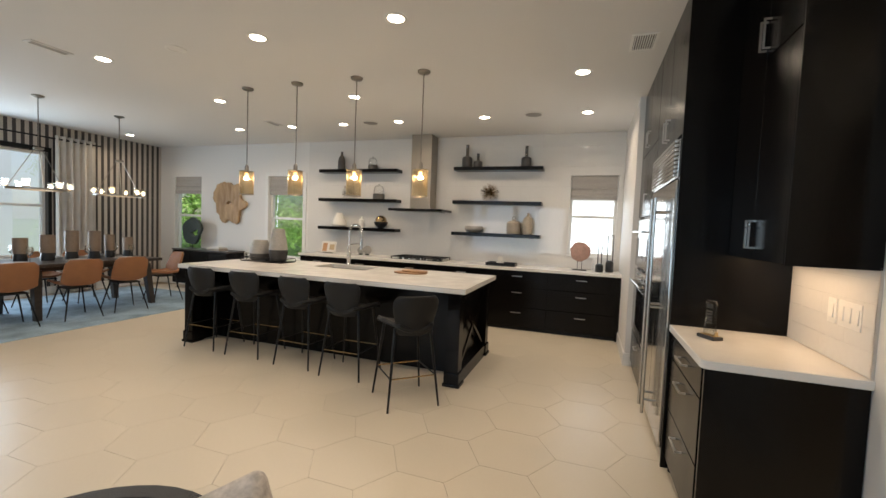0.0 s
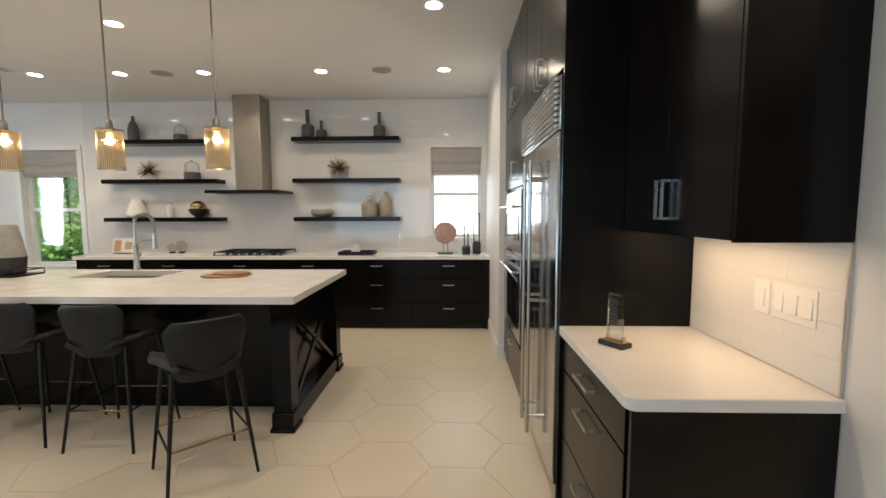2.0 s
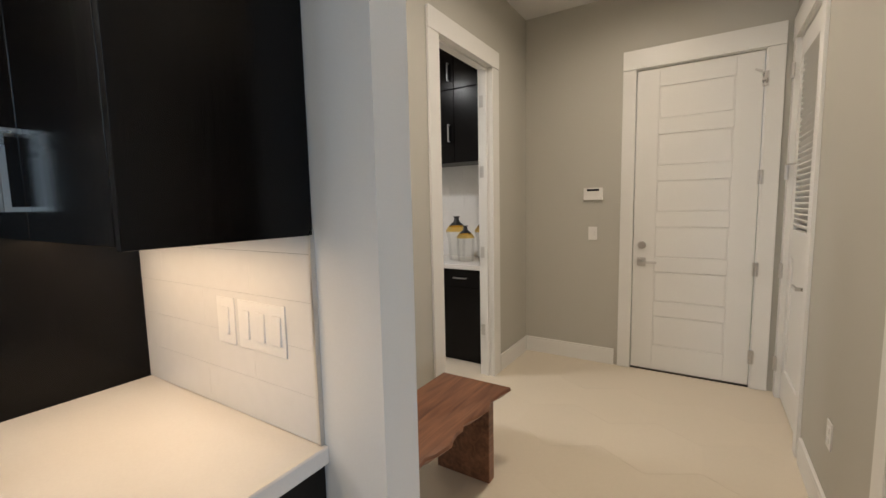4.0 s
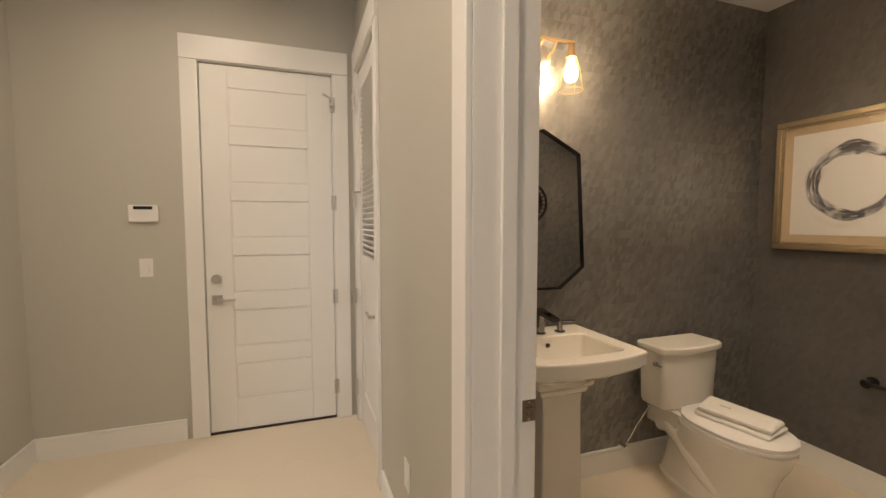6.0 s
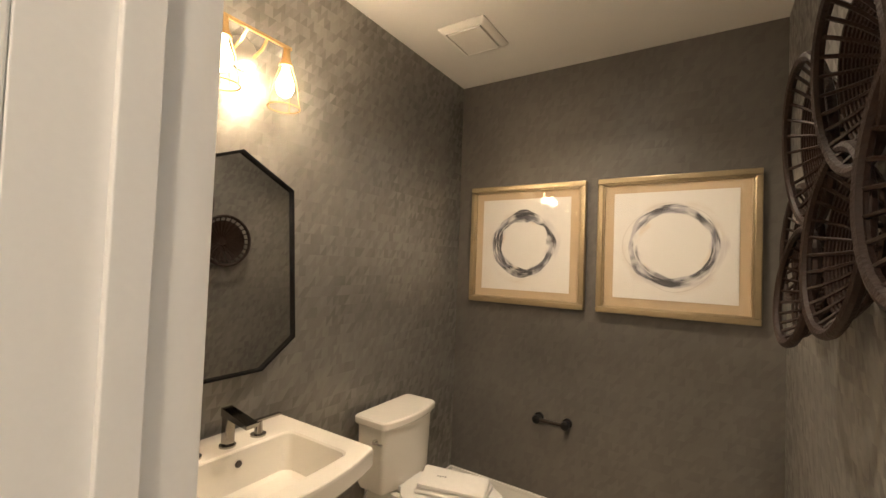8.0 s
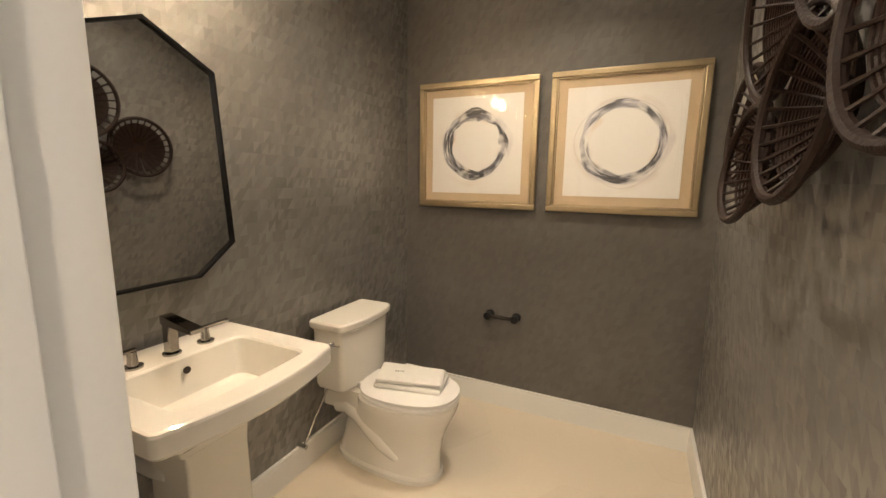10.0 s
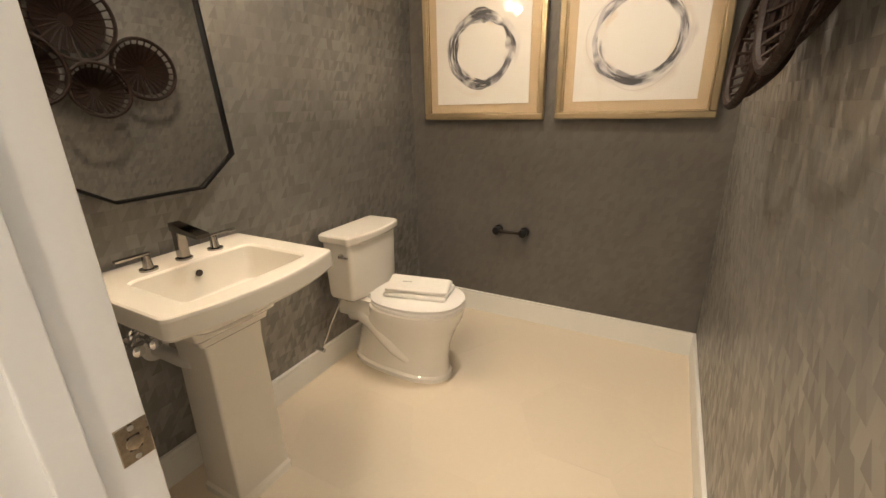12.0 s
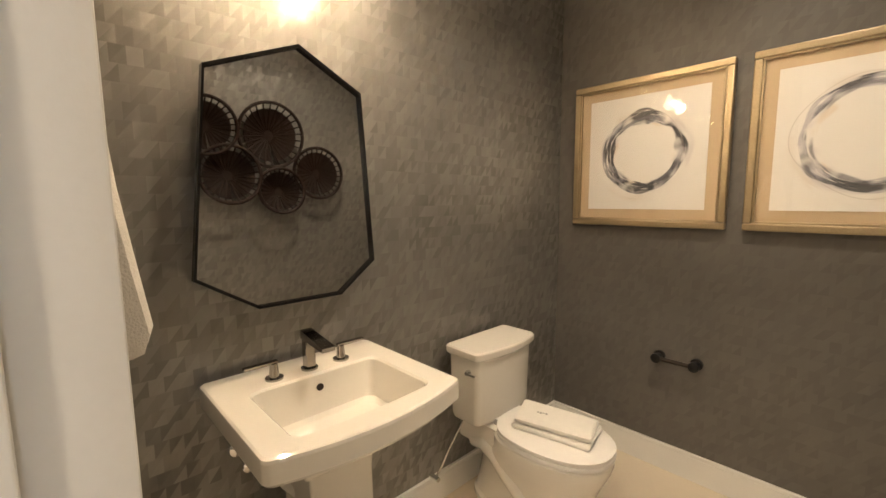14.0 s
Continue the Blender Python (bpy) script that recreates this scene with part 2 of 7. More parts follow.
    line = maths(n, l, "LESS_THAN", maths(n, l, "ABSOLUTE", maths(n, l, "SUBTRACT", maths(n, l, "ADD", rad, maths(n, l, "MULTIPLY", maths(n, l, "SUBTRACT", noise_at(0.8, seed + 11, 1.0, 0), 0.5), 0.10)), r * 1.08)), 0.0016)
    col = over(thinned(line, 0.45), col, (0.35, 0.30, 0.27, 1))
    l.new(col, p.inputs["Base Color"])
    p.inputs["Roughness"].default_value = 0.75
    return m


def wood(name, dark, light, scale=3.0, rough=0.45, axis=0, ring=9.0):
    """Wood with grain along one axis."""
    m, n, l, p = node_mat(name)
    tc, mp = n.new("ShaderNodeTexCoord"), n.new("ShaderNodeMapping")
    s = [ring, ring, ring]
    s[axis] = 0.8
    mp.inputs["Scale"].default_value = s
    l.new(tc.outputs["Object"], mp.inputs[0])
    w, nz = n.new("ShaderNodeTexNoise"), n.new("ShaderNodeTexNoise")
    w.inputs["Scale"].default_value, w.inputs["Detail"].default_value, w.inputs["Distortion"].default_value = scale, 8, 1.4
    nz.inputs["Scale"].default_value, nz.inputs["Detail"].default_value = 2.2, 3
    l.new(mp.outputs[0], w.inputs[0])
    l.new(tc.outputs["Object"], nz.inputs[0])
    ramp = n.new("ShaderNodeValToRGB")
    ramp.color_ramp.elements[0].position, ramp.color_ramp.elements[0].color = 0.32, (*dark, 1)
    ramp.color_ramp.elements[1].position, ramp.color_ramp.elements[1].color = 0.68, (*light, 1)
    l.new(maths(n, l, "ADD", maths(n, l, "MULTIPLY", w.outputs["Fac"], 0.7), maths(n, l, "MULTIPLY", nz.outputs["Fac"], 0.3)), ramp.inputs[0])
    l.new(ramp.outputs[0], p.inputs["Base Color"])
    p.inputs["Roughness"].default_value = rough
    b = n.new("ShaderNodeBump")
    b.inputs["Strength"].default_value, b.inputs["Distance"].default_value = 0.4, 0.001
    l.new(w.outputs["Fac"], b.inputs["Height"])
    l.new(b.outputs[0], p.inputs["Normal"])
    return m


M = {
    "wall": shade("white_wall_paint", (0.74, 0.72, 0.69), 0.55, var=0.02, scale=1.5, fine=260, bump=0.012),
    "greige": shade("greige_wall_paint", (0.475, 0.458, 0.405), 0.6, var=0.025, scale=1.5, fine=260, bump=0.012),
    "ceiling": shade("ceiling_paint", (0.72, 0.71, 0.69), 0.8, var=0.015, scale=1.2, fine=300, bump=0.02),
    "trim": shade("white_trim_paint", (0.76, 0.75, 0.72), 0.38, rough_var=0.05, var=0.02, scale=3, fine=120, bump=0.006),
    "tile_floor": shade("cream_porcelain", (0.65, 0.57, 0.455), 0.335, rough_var=0.04, var=0.02, scale=2.6, fine=45, bump=0.004, rand=0.018),
    "grout": shade("tan_grout", (0.42, 0.35, 0.265), 0.8, spec=0.2, var=0.05, scale=20, fine=200, bump=0.05),
    "wall_tile": shade("glazed_white_tile", (0.72, 0.70, 0.67), 0.045, var=0.025, scale=2, fine=30, bump=0.001, rough_var=0.015, rand=0.004),
    "black_wood": shade("espresso_cabinet", (0.0045, 0.0036, 0.0032), 0.215, rough_var=0.03, spec=0.18, var=0.25, scale=4, fine=60, bump=0.012, stretch=(1, 1, 0.15)),
    "black_trim": shade("black_paint", (0.009, 0.008, 0.008), 0.37, spec=0.25, var=0.2, scale=5, fine=80, bump=0.01),
    "quartz": shade("white_quartz", (0.74, 0.71, 0.67), 0.20, rough_var=0.05, var=0.03, scale=5, fine=160, bump=0.0),
    "steel": shade("brushed_steel", (0.55, 0.54, 0.52), 0.21, 1.0, var=0.05, scale=3, fine=220, bump=0.006, stretch=(1, 1, 0.06), rough_var=0.05),
    "steel_fridge": shade("polished_steel", (0.52, 0.51, 0.49), 0.13, 1.0, var=0.04, scale=3, fine=220, bump=0.004, stretch=(1, 1, 0.05), rough_var=0.03),
    "hood_steel": shade("satin_brushed_steel", (0.37, 0.33, 0.275), 0.35, 1.0, var=0.07, scale=2, fine=240, bump=0.006, stretch=(1, 1, 0.04), rough_var=0.05),
    "pendant_metal": shade("aged_nickel", (0.26, 0.24, 0.215), 0.36, 0.9, var=0.08, fine=200, bump=0.0, rough_var=0.05),
    "nickel": shade("satin_nickel", (0.62, 0.60, 0.57), 0.34, 1.0, var=0.05, fine=200, bump=0.0),
    "aged_nickel_plate": shade("tarnished_nickel", (0.36, 0.30, 0.23), 0.32, 1.0, var=0.25, scale=60, fine=200, bump=0.01),
    "chrome": shade("chrome", (0.75, 0.75, 0.75), 0.06, 1.0, var=0.02, bump=0.0, rough_var=0.02),
    "gunmetal": shade("dark_polished_metal", (0.34, 0.32, 0.30), 0.10, 1.0, var=0.05, bump=0.0, rough_var=0.03),
    "bronze": shade("oiled_bronze", (0.055, 0.045, 0.04), 0.38, 0.8, var=0.15, bump=0.01),
    "brass": shade("brushed_brass", (0.62, 0.42, 0.20), 0.37, 1.0, var=0.08, fine=180, bump=0.004),
    "pale_brass": shade("pale_brass", (0.66, 0.54, 0.36), 0.35, 1.0, var=0.06, fine=180, bump=0.0),
    "aged_brass": shade("aged_brass", (0.42, 0.30, 0.16), 0.22, 1.0, var=0.25, scale=30, fine=90, bump=0.05, rough_var=0.04),
    "gold_frame": shade("champagne_gold", (0.43, 0.345, 0.22), 0.38, 0.85, var=0.14, scale=12, fine=150, bump=0.03),
    "mat_board": shade("tan_mat_board", (0.47, 0.355, 0.22), 0.8, var=0.05, scale=5, fine=300, bump=0.03),
    "leather_grey": shade("charcoal_leather", (0.0115, 0.0113, 0.0115), 0.48, var=0.18, scale=8, fine=170, bump=0.08, spec=0.28),
    "leather_tan": shade("cognac_leather", (0.30, 0.125, 0.05), 0.5, var=0.16, scale=8, fine=170, bump=0.06),
    "black_fabric": shade("black_upholstery", (0.020, 0.019, 0.019), 0.85, var=0.3, scale=10, fine=300, bump=0.15, sheen=0.3),
    "cushion": shade("pale_printed_cushion", (0.52, 0.47, 0.43), 0.9, var=0.35, scale=14, fine=60, bump=0.1),
    "black_metal": shade("black_powder_coat", (0.008, 0.0075, 0.0075), 0.40, 0.4, var=0.15, bump=0.01),
    "black_satin": shade("black_satin_lacquer", (0.006, 0.0055, 0.0055), 0.2, var=0.1, bump=0.0, rough_var=0.04, spec=0.35),
    "black_stone": shade("black_ceramic", (0.018, 0.018, 0.019), 0.38, var=0.3, scale=12, bump=0.05),
    "grey_ceramic": shade("grey_crackle_ceramic", (0.30, 0.285, 0.265), 0.4, var=0.2, scale=9, fine=70, bump=0.05),
    "taupe_ceramic": shade("taupe_ceramic", (0.36, 0.31, 0.25), 0.5, var=0.18, scale=11, fine=70, bump=0.06),
    "lantern_clay": shade("brown_taupe_clay", (0.23, 0.17, 0.125), 0.5, var=0.2, scale=11, fine=70, bump=0.06),
    "dark_ceramic": shade("smoked_ceramic", (0.075, 0.068, 0.062), 0.37, var=0.25, scale=10, fine=60, bump=0.04),
    "white_ceramic": shade("white_porcelain", (0.80, 0.77, 0.71), 0.07, var=0.015, scale=3, bump=0.0, rough_var=0.03, coat=0.3),
    "pvc": shade("white_plastic", (0.74, 0.72, 0.69), 0.4, var=0.03, bump=0.004),
    "towel": shade("white_towel", (0.78, 0.75, 0.70), 0.95, var=0.07, scale=30, fine=380, bump=0.12, sheen=0.4),
    "curtain": shade("greige_linen", (0.60, 0.56, 0.51), 0.9, var=0.12, scale=6, fine=260, bump=0.15, sheen=0.2),
    "blind": shade("woven_taupe_shade", (0.40, 0.375, 0.345), 0.9, var=0.18, scale=6, fine=140, bump=0.15, stretch=(0.15, 1, 2)),
    "rug": shade("blue_grey_rug", (0.30, 0.41, 0.50), 0.95, var=0.55, scale=3.4, fine=130, bump=0.3),
    "weave": shade("dark_brown_rattan", (0.020, 0.0095, 0.006), 0.55, spec=0.25, var=0.35, scale=20, fine=120, bump=0.1),
    "burl": wood("burl_wood", (0.26, 0.14, 0.06), (0.58, 0.39, 0.21), 2.2, 0.5, 2, 3.0),
    "bench_wood": wood("acacia_wood", (0.085, 0.032, 0.017), (0.28, 0.125, 0.065), 2.6, 0.4, 0, 9.0),
    "board_wood": wood("olive_wood", (0.19, 0.085, 0.035), (0.42, 0.23, 0.11), 2.6, 0.45, 0, 9.0),
    "table_wood": wood("dark_oak", (0.022, 0.017, 0.014), (0.06, 0.045, 0.036), 3.0, 0.35, 1, 9.0),
    "pink_stone": shade("pink_agate", (0.42, 0.25, 0.20), 0.4, var=0.35, scale=14, fine=60, bump=0.05),
    "green_stone": shade("dark_green_stone", (0.03, 0.042, 0.038), 0.35, var=0.4, scale=7, bump=0.05),
    "paper": shade("card", (0.70, 0.66, 0.60), 0.7, var=0.05),
    "print_tan": shade("printed_tan", (0.45, 0.24, 0.12), 0.7, var=0.2, scale=30),
    "print_black": shade("printed_black", (0.02, 0.02, 0.02), 0.5, var=0.1),
    "black_glass": shade("black_glass", (0.008, 0.008, 0.009), 0.05, var=0.1, bump=0.0, rough_var=0.02),
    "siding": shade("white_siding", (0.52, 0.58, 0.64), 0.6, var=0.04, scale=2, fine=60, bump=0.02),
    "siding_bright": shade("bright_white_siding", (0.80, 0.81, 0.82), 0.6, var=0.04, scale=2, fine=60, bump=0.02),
    "grass": shade("lawn", (0.14, 0.26, 0.06), 0.9, var=0.4, scale=1.4, fine=40, bump=0.3),
    "leaf": shade("green_leaves", (0.36, 0.62, 0.15), 0.6, var=0.4, scale=3, fine=14, bump=0.0, rand=0.1),
    "bark": shade("tree_bark", (0.10, 0.075, 0.055), 0.9, var=0.3, scale=8, fine=40, bump=0.3),
    "roofing": shade("grey_shingles", (0.12, 0.115, 0.11), 0.9, var=0.3, scale=3, fine=50, bump=0.2),
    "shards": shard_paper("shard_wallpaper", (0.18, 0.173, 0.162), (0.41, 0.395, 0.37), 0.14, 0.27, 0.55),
    # same paper, its darker glint-free look on the back wall put into the colour
    "shards_dimmed": shard_paper("dimmed_shard_wallpaper", (0.095, 0.088, 0.080), (0.150, 0.140, 0.128), 0.05, 0.2, 0.1),
    "stripes": striped_paper(),
    "pane": glass("window_glass", mix=0.75),
    "picture_glass": glass("picture_glass", mix=0.25),
    "vase_glass": glass("thin_clear_glass", (0.98, 0.98, 0.97), mix=0.8),
    "clear": glass("clear_glass", (0.97, 0.97, 0.96), mix=0.35),
    "amber": glass("amber_glass", (0.85, 0.50, 0.06), mix=0.3),
    "smoke": glass("smoked_glass", (0.30, 0.28, 0.25), mix=0.3),
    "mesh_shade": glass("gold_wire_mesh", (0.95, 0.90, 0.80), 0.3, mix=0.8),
    "acrylic": glass("clear_acrylic", (0.97, 0.98, 0.97), mix=0.7),
    "mirror": shade("mirror_silver", (0.62, 0.62, 0.61), 0.012, 1.0, var=0.0, bump=0.0, rough_var=0.0),
    "can_glow": glow("downlight_lens", (1.0, 0.88, 0.70), 26),
    "bulb_glow": glow("warm_filament", (1.0, 0.74, 0.42), 22),
    "bulb_mid": glow("candle_filament", (1.0, 0.78, 0.50), 5),
    "bulb_soft": glow("amber_filament", (1.0, 0.72, 0.40), 3.2),
    "strip_glow": glow("strip_lens", (1.0, 0.78, 0.52), 3),
    "art_a": ink_ring("ink_painting", 1.0, 0.195, 0.028, 0.47),
    "art_b": ink_ring("ink_painting_bold", 5.5, 0.178, 0.032, 0.52),
}


# ---- building helpers ----
def smooth(bm, angle=40):
    flat = bm.faces.layers.int.get("flat")
    for f in bm.faces:
        f.smooth = not (flat and f[flat])
    for e in bm.edges:
        if len(e.link_faces) == 2 and e.calc_face_angle(0) > radians(angle):
            e.smooth = False


def mesh_ob(name, bm, material, parent=None, label="", place=None, angle=40):
    bmesh.ops.recalc_face_normals(bm, faces=bm.faces[:])
    smooth(bm, angle)
    me = bpy.data.meshes.new(name)
    bm.to_mesh(me)
    bm.free()
    me.materials.append(M[material])
    ob = new(name, me)
    if parent:
        ob.parent = parent
    if place is not None:
        ob.matrix_basis = place if isinstance(place, Matrix) else Matrix.Translation(place)
    if label:
        ob["label"] = label
    return ob


def part(name, bm, material, parent, label="", place=None):
    return mesh_ob(name, bm, material, parent, label, place)


def thing(name, label, category, m=None, group=""):
    ob = new(name)
    ob.empty_display_size = 0.1
    if m is not None:
        ob.matrix_basis = m if isinstance(m, Matrix) else Matrix.Translation(m)
    return tagged(ob, label, category, group)


def plain(name, bm, material, label, category, m=None, group=""):
    return tagged(mesh_ob(name, bm, material, place=m), label, category, group)


def setting(name, bm, material, label):
    return tagged(mesh_ob(name, bm, material), label, "", "", "structure")


def box(x0, x1, y0, y1, z0, z1, bevel=0.0, bm=None, seg=2):
    bm = bm or bmesh.new()
    x0, x1, y0, y1, z0, z1 = min(x0, x1), max(x0, x1), min(y0, y1), max(y0, y1), min(z0, z1), max(z0, z1)
    vs = [bm.verts.new((x, y, z)) for x in (x0, x1) for y in (y0, y1) for z in (z0, z1)]
    fs = [bm.faces.new([vs[i] for i in q]) for q in ((0, 1, 3, 2), (4, 6, 7, 5), (0, 4, 5, 1), (2, 3, 7, 6), (0, 2, 6, 4), (1, 5, 7, 3))]
    flat = bm.faces.layers.int.get("flat") or bm.faces.layers.int.new("flat")
    fs = [f for f in bm.faces if all(v in vs for v in f.verts)]
    if bevel:
        es = {e for f in fs for e in f.edges}
        bmesh.ops.bevel(bm, geom=list(es), offset=bevel, segments=seg, profile=0.5, affect="EDGES")
    for f in bm.faces:
        f.normal_update()
        if max(abs(c) for c in f.normal) > 0.9995:
            f[flat] = 1
    return bm


def loft(loops, bm=None, caps=(True, True), closed=True):
    """Skin through loops of equally many points."""
    bm = bm or bmesh.new()
    rows = [[bm.verts.new(p) for p in lp] for lp in loops]
    n = len(rows[0])
    for a, b in zip(rows, rows[1:]):
        for i in range(n if closed else n - 1):
            j = (i + 1) % n
            bm.faces.new((a[i], a[j], b[j], b[i]))
    if caps[0]:
        bm.faces.new(rows[0][::-1])
    if caps[1]:
        bm.faces.new(rows[-1])
    return bm


def ring(r, z, n=28, cx=0, cy=0, ry=None, power=2.0):
    out = []
    for i in range(n):
        a = 2 * math.pi * i / n
        c, s = math.cos(a), math.sin(a)
        k = 2 / power
        out.append((cx + r * math.copysign(abs(c) ** k, c), cy + (ry or r) * math.copysign(abs(s) ** k, s), z))
    return out


def lathe(profile, n=28, bm=None, caps=(True, True), cx=0, cy=0):
    return loft([ring(max(r, 0.0004), z, n, cx, cy) for r, z in profile], bm, caps)


def rrect(hx, hy, r, z, cx=0, cy=0, n=5, bow=0.0):
    """A rounded rectangle; bow bulges its -x side."""
    out = []
    for sx, sy, a0 in ((1, 1, 0), (-1, 1, 90), (-1, -1, 180), (1, -1, 270)):
        for i in range(n + 1):
            a = radians(a0 + 90 * i / n)
            x, y = sx * (hx - r) + r * math.cos(a), sy * (hy - r) + r * math.sin(a)
            if x < 0:
                x -= bow * max(0.0, 1 - (y / hy) ** 2)
            out.append((cx + x, cy + y, z))
        if sx == -1 and sy == 1 and bow:
            for k in range(1, 8):
                y = (hy - r) * (1 - k / 4)
                out.append((cx - hx - bow * (1 - (y / hy) ** 2), cy + y, z))
        elif bow and not (sx == -1 and sy == 1):
            pass
    return out


def tube(points, r, n=10, bm=None, r_end=None, caps=(True, True), closed=False):
    """A round bar through points, tapering to r_end."""
    pts = [Vector(p) for p in points]
    loops = []
    up = None
    for i, p in enumerate(pts):
        if closed:
            d = (pts[(i + 1) % len(pts)] - pts[i - 1]).normalized()
        else:
            d = (pts[min(i + 1, len(pts) - 1)] - pts[max(i - 1, 0)]).normalized()
        if up is None:
            up = Vector((0, 0, 1)) if abs(d.z) < 0.9 else Vector((1, 0, 0))
        s = d.cross(up).normalized()
        up = s.cross(d).normalized()
        rr = r if r_end is None else r + (r_end - r) * i / max(1, len(pts) - 1)
        loops.append([p + rr * (math.cos(2 * math.pi * k / n) * s + math.sin(2 * math.pi * k / n) * up) for k in range(n)])
    if closed:
        loops.append(loops[0])
        bm = loft(loops, bm, (False, False))
        bmesh.ops.remove_doubles(bm, verts=bm.verts[:], dist=1e-6)
        return bm
    return loft(loops, bm, caps)


def bar(a, b, w, h, bm=None):
    """A square bar between two points."""
    a, b = Vector(a), Vector(b)
    d = (b - a).normalized()
    up = Vector((0, 0, 1)) if abs(d.z) < 0.9 else Vector((1, 0, 0))
    s = d.cross(up).normalized()
    t = s.cross(d).normalized()
    quad = [(-1, -1), (1, -1), (1, 1), (-1, 1)]
    return loft([[p + s * (i * w / 2) + t * (j * h / 2) for i, j in quad] for p in (a, b)], bm)


def arc(cx, cy, r, a0, a1, n=12):
    return [(cx + r * math.cos(radians(a0 + (a1 - a0) * i / n)), cy + r * math.sin(radians(a0 + (a1 - a0) * i / n))) for i in range(n + 1)]


def bake(bm, m):
    bmesh.ops.transform(bm, matrix=m, verts=bm.verts[:])
    return bm


def frame_of(w, h, t, depth, bm=None, bevel=0.0):
    """A rectangular frame in the xz plane round the origin, from y = 0 to depth, of members t wide."""
    bm = bm or bmesh.new()
    box(-w / 2, w / 2, 0, depth, h / 2 - t, h / 2, bevel, bm)
    box(-w / 2, w / 2, 0, depth, -h / 2, -h / 2 + t, bevel, bm)
    box(-w / 2, -w / 2 + t, 0, depth, -h / 2 + t, h / 2 - t, bevel, bm)
    box(w / 2 - t, w / 2, 0, depth, -h / 2 + t, h / 2 - t, bevel, bm)
    return bm


# ---- the large structure ----
def wall_box(along, a0, a1, b0, b1, z0, z1, holes=()):
    """A wall along x or y from a0 to a1, b0 to b1 thick, with openings (a0, a1, z0, z1) right through it."""
    bm = bmesh.new()
    cuts = sorted({a0, a1, *[h[0] for h in holes], *[h[1] for h in holes]})
    for c0, c1 in zip(cuts, cuts[1:]):
        mid = (c0 + c1) / 2
        spans, z = [], z0
        for h in sorted((h for h in holes if h[0] < mid < h[1]), key=lambda h: h[2]):
            if h[2] > z:
                spans.append((z, h[2]))
            z = h[3]
        if z < z1:
            spans.append((z, z1))
        for s0, s1 in spans:
            if along == "x":
                box(c0, c1, b0, b1, s0, s1, 0, bm)
            else:
                box(b0, b1, c0, c1, s0, s1, 0, bm)
    bmesh.ops.remove_doubles(bm, verts=bm.verts[:], dist=1e-5)
    return bm


WEST, NORTH, SOUTH = -8.65, 6.80, -4.0
WIN_A, WIN_B, WIN_C = (-8.24, -7.48, 0.70, 2.30), (-5.73, -4.92, 0.72, 2.30), (-0.096, 0.575, 1.10, 2.30)
WIN_D = (3.30, 4.78, 0.66, 2.46)
WIN_E = (-3.7, -0.7, 0.5, 2.4)

wall_north = setting("wall_north", wall_box("x", WEST - 0.15, 1.41, NORTH, NORTH + 0.15, -0.3, KITCHEN_TOP, [WIN_A, WIN_B, WIN_C]), "wall", "white painted kitchen and dining wall with three windows")
setting("wall_west", wall_box("y", SOUTH - 0.15, NORTH, WEST - 0.15, WEST, -0.3, KITCHEN_TOP, [WIN_D]), "stripes", "dining wall papered in dark and cream vertical stripes")
setting("wall_south", wall_box("x", WEST, 1.54, SOUTH - 0.15, SOUTH, -0.3, KITCHEN_TOP, [WIN_E]), "wall", "white painted living room wall with a wide window")
setting("wall_east", wall_box("y", SOUTH, 1.20, 1.40, 1.52, -0.3, HALL_TOP), "wall", "white painted living room wall beside the washroom")
setting("wall_pier", box(0.645, 1.41, 5.19, NORTH, -0.3, KITCHEN_TOP), "wall", "white painted wall pier beside the tall oven cabinet")
setting("wall_kitchen_east", box(1.306, 1.41, 2.17, 5.19, -0.3, HALL_TOP), "wall", "white painted wall end between kitchen desk and hall")
setting("lintel", box(1.31, 1.41, 1.20, 2.17, KITCHEN_TOP, HALL_TOP), "wall", "white painted lintel at the hall's mouth")
BATH_DOOR, LOUVRE = (1.578, 2.372, -0.3, 2.46), (3.62, 4.40, -0.3, 2.46)
setting("wall_hall_south", wall_box("x", 1.52, 4.62, 1.06, 1.20, -0.3, HALL_TOP, [BATH_DOOR, LOUVRE]), "greige", "pale painted hall wall with two doorways")
GARAGE = (1.34, 2.20, -0.3, 2.46)
setting("wall_hall_east", wall_box("y", 1.20, 3.11, 4.49, 4.62, -0.3, HALL_TOP, [GARAGE]), "greige", "greige painted hall wall with the panelled door")
PANTRY = (2.97, 3.76, -0.3, 2.47)
setting("wall_hall_north", wall_box("x", 1.41, 4.62, 3.11, 3.22, -0.3, HALL_TOP, [PANTRY]), "greige", "greige painted hall wall with the pantry doorway")
setting("wall_pantry_north", box(1.41, 4.62, 5.19, 5.30, -0.3, HALL_TOP), "wall", "white painted pantry wall")
setting("wall_pantry_east", box(4.50, 4.62, 3.22, 5.19, -0.3, HALL_TOP), "wall", "white painted pantry wall behind cabinets")
setting("wall_closet", box(3.42, 4.62, -0.2, -0.1, -0.3, HALL_TOP), "wall", "white painted closet wall")
# washroom walls
setting("wall_washroom_east", box(3.30, 3.42, -1.30, 1.06, -0.3, HALL_TOP), "shards", "washroom wall in dark grey wallpaper with metallic shards")
# same paper as the other walls; weaker light is painted into its colour
setting("wall_washroom_south", box(1.40, 3.30, -1.30, -1.18, -0.3, HALL_TOP), "shards_dimmed", "washroom wall in the shard wallpaper, coloured as if dimly lit, behind two pictures")
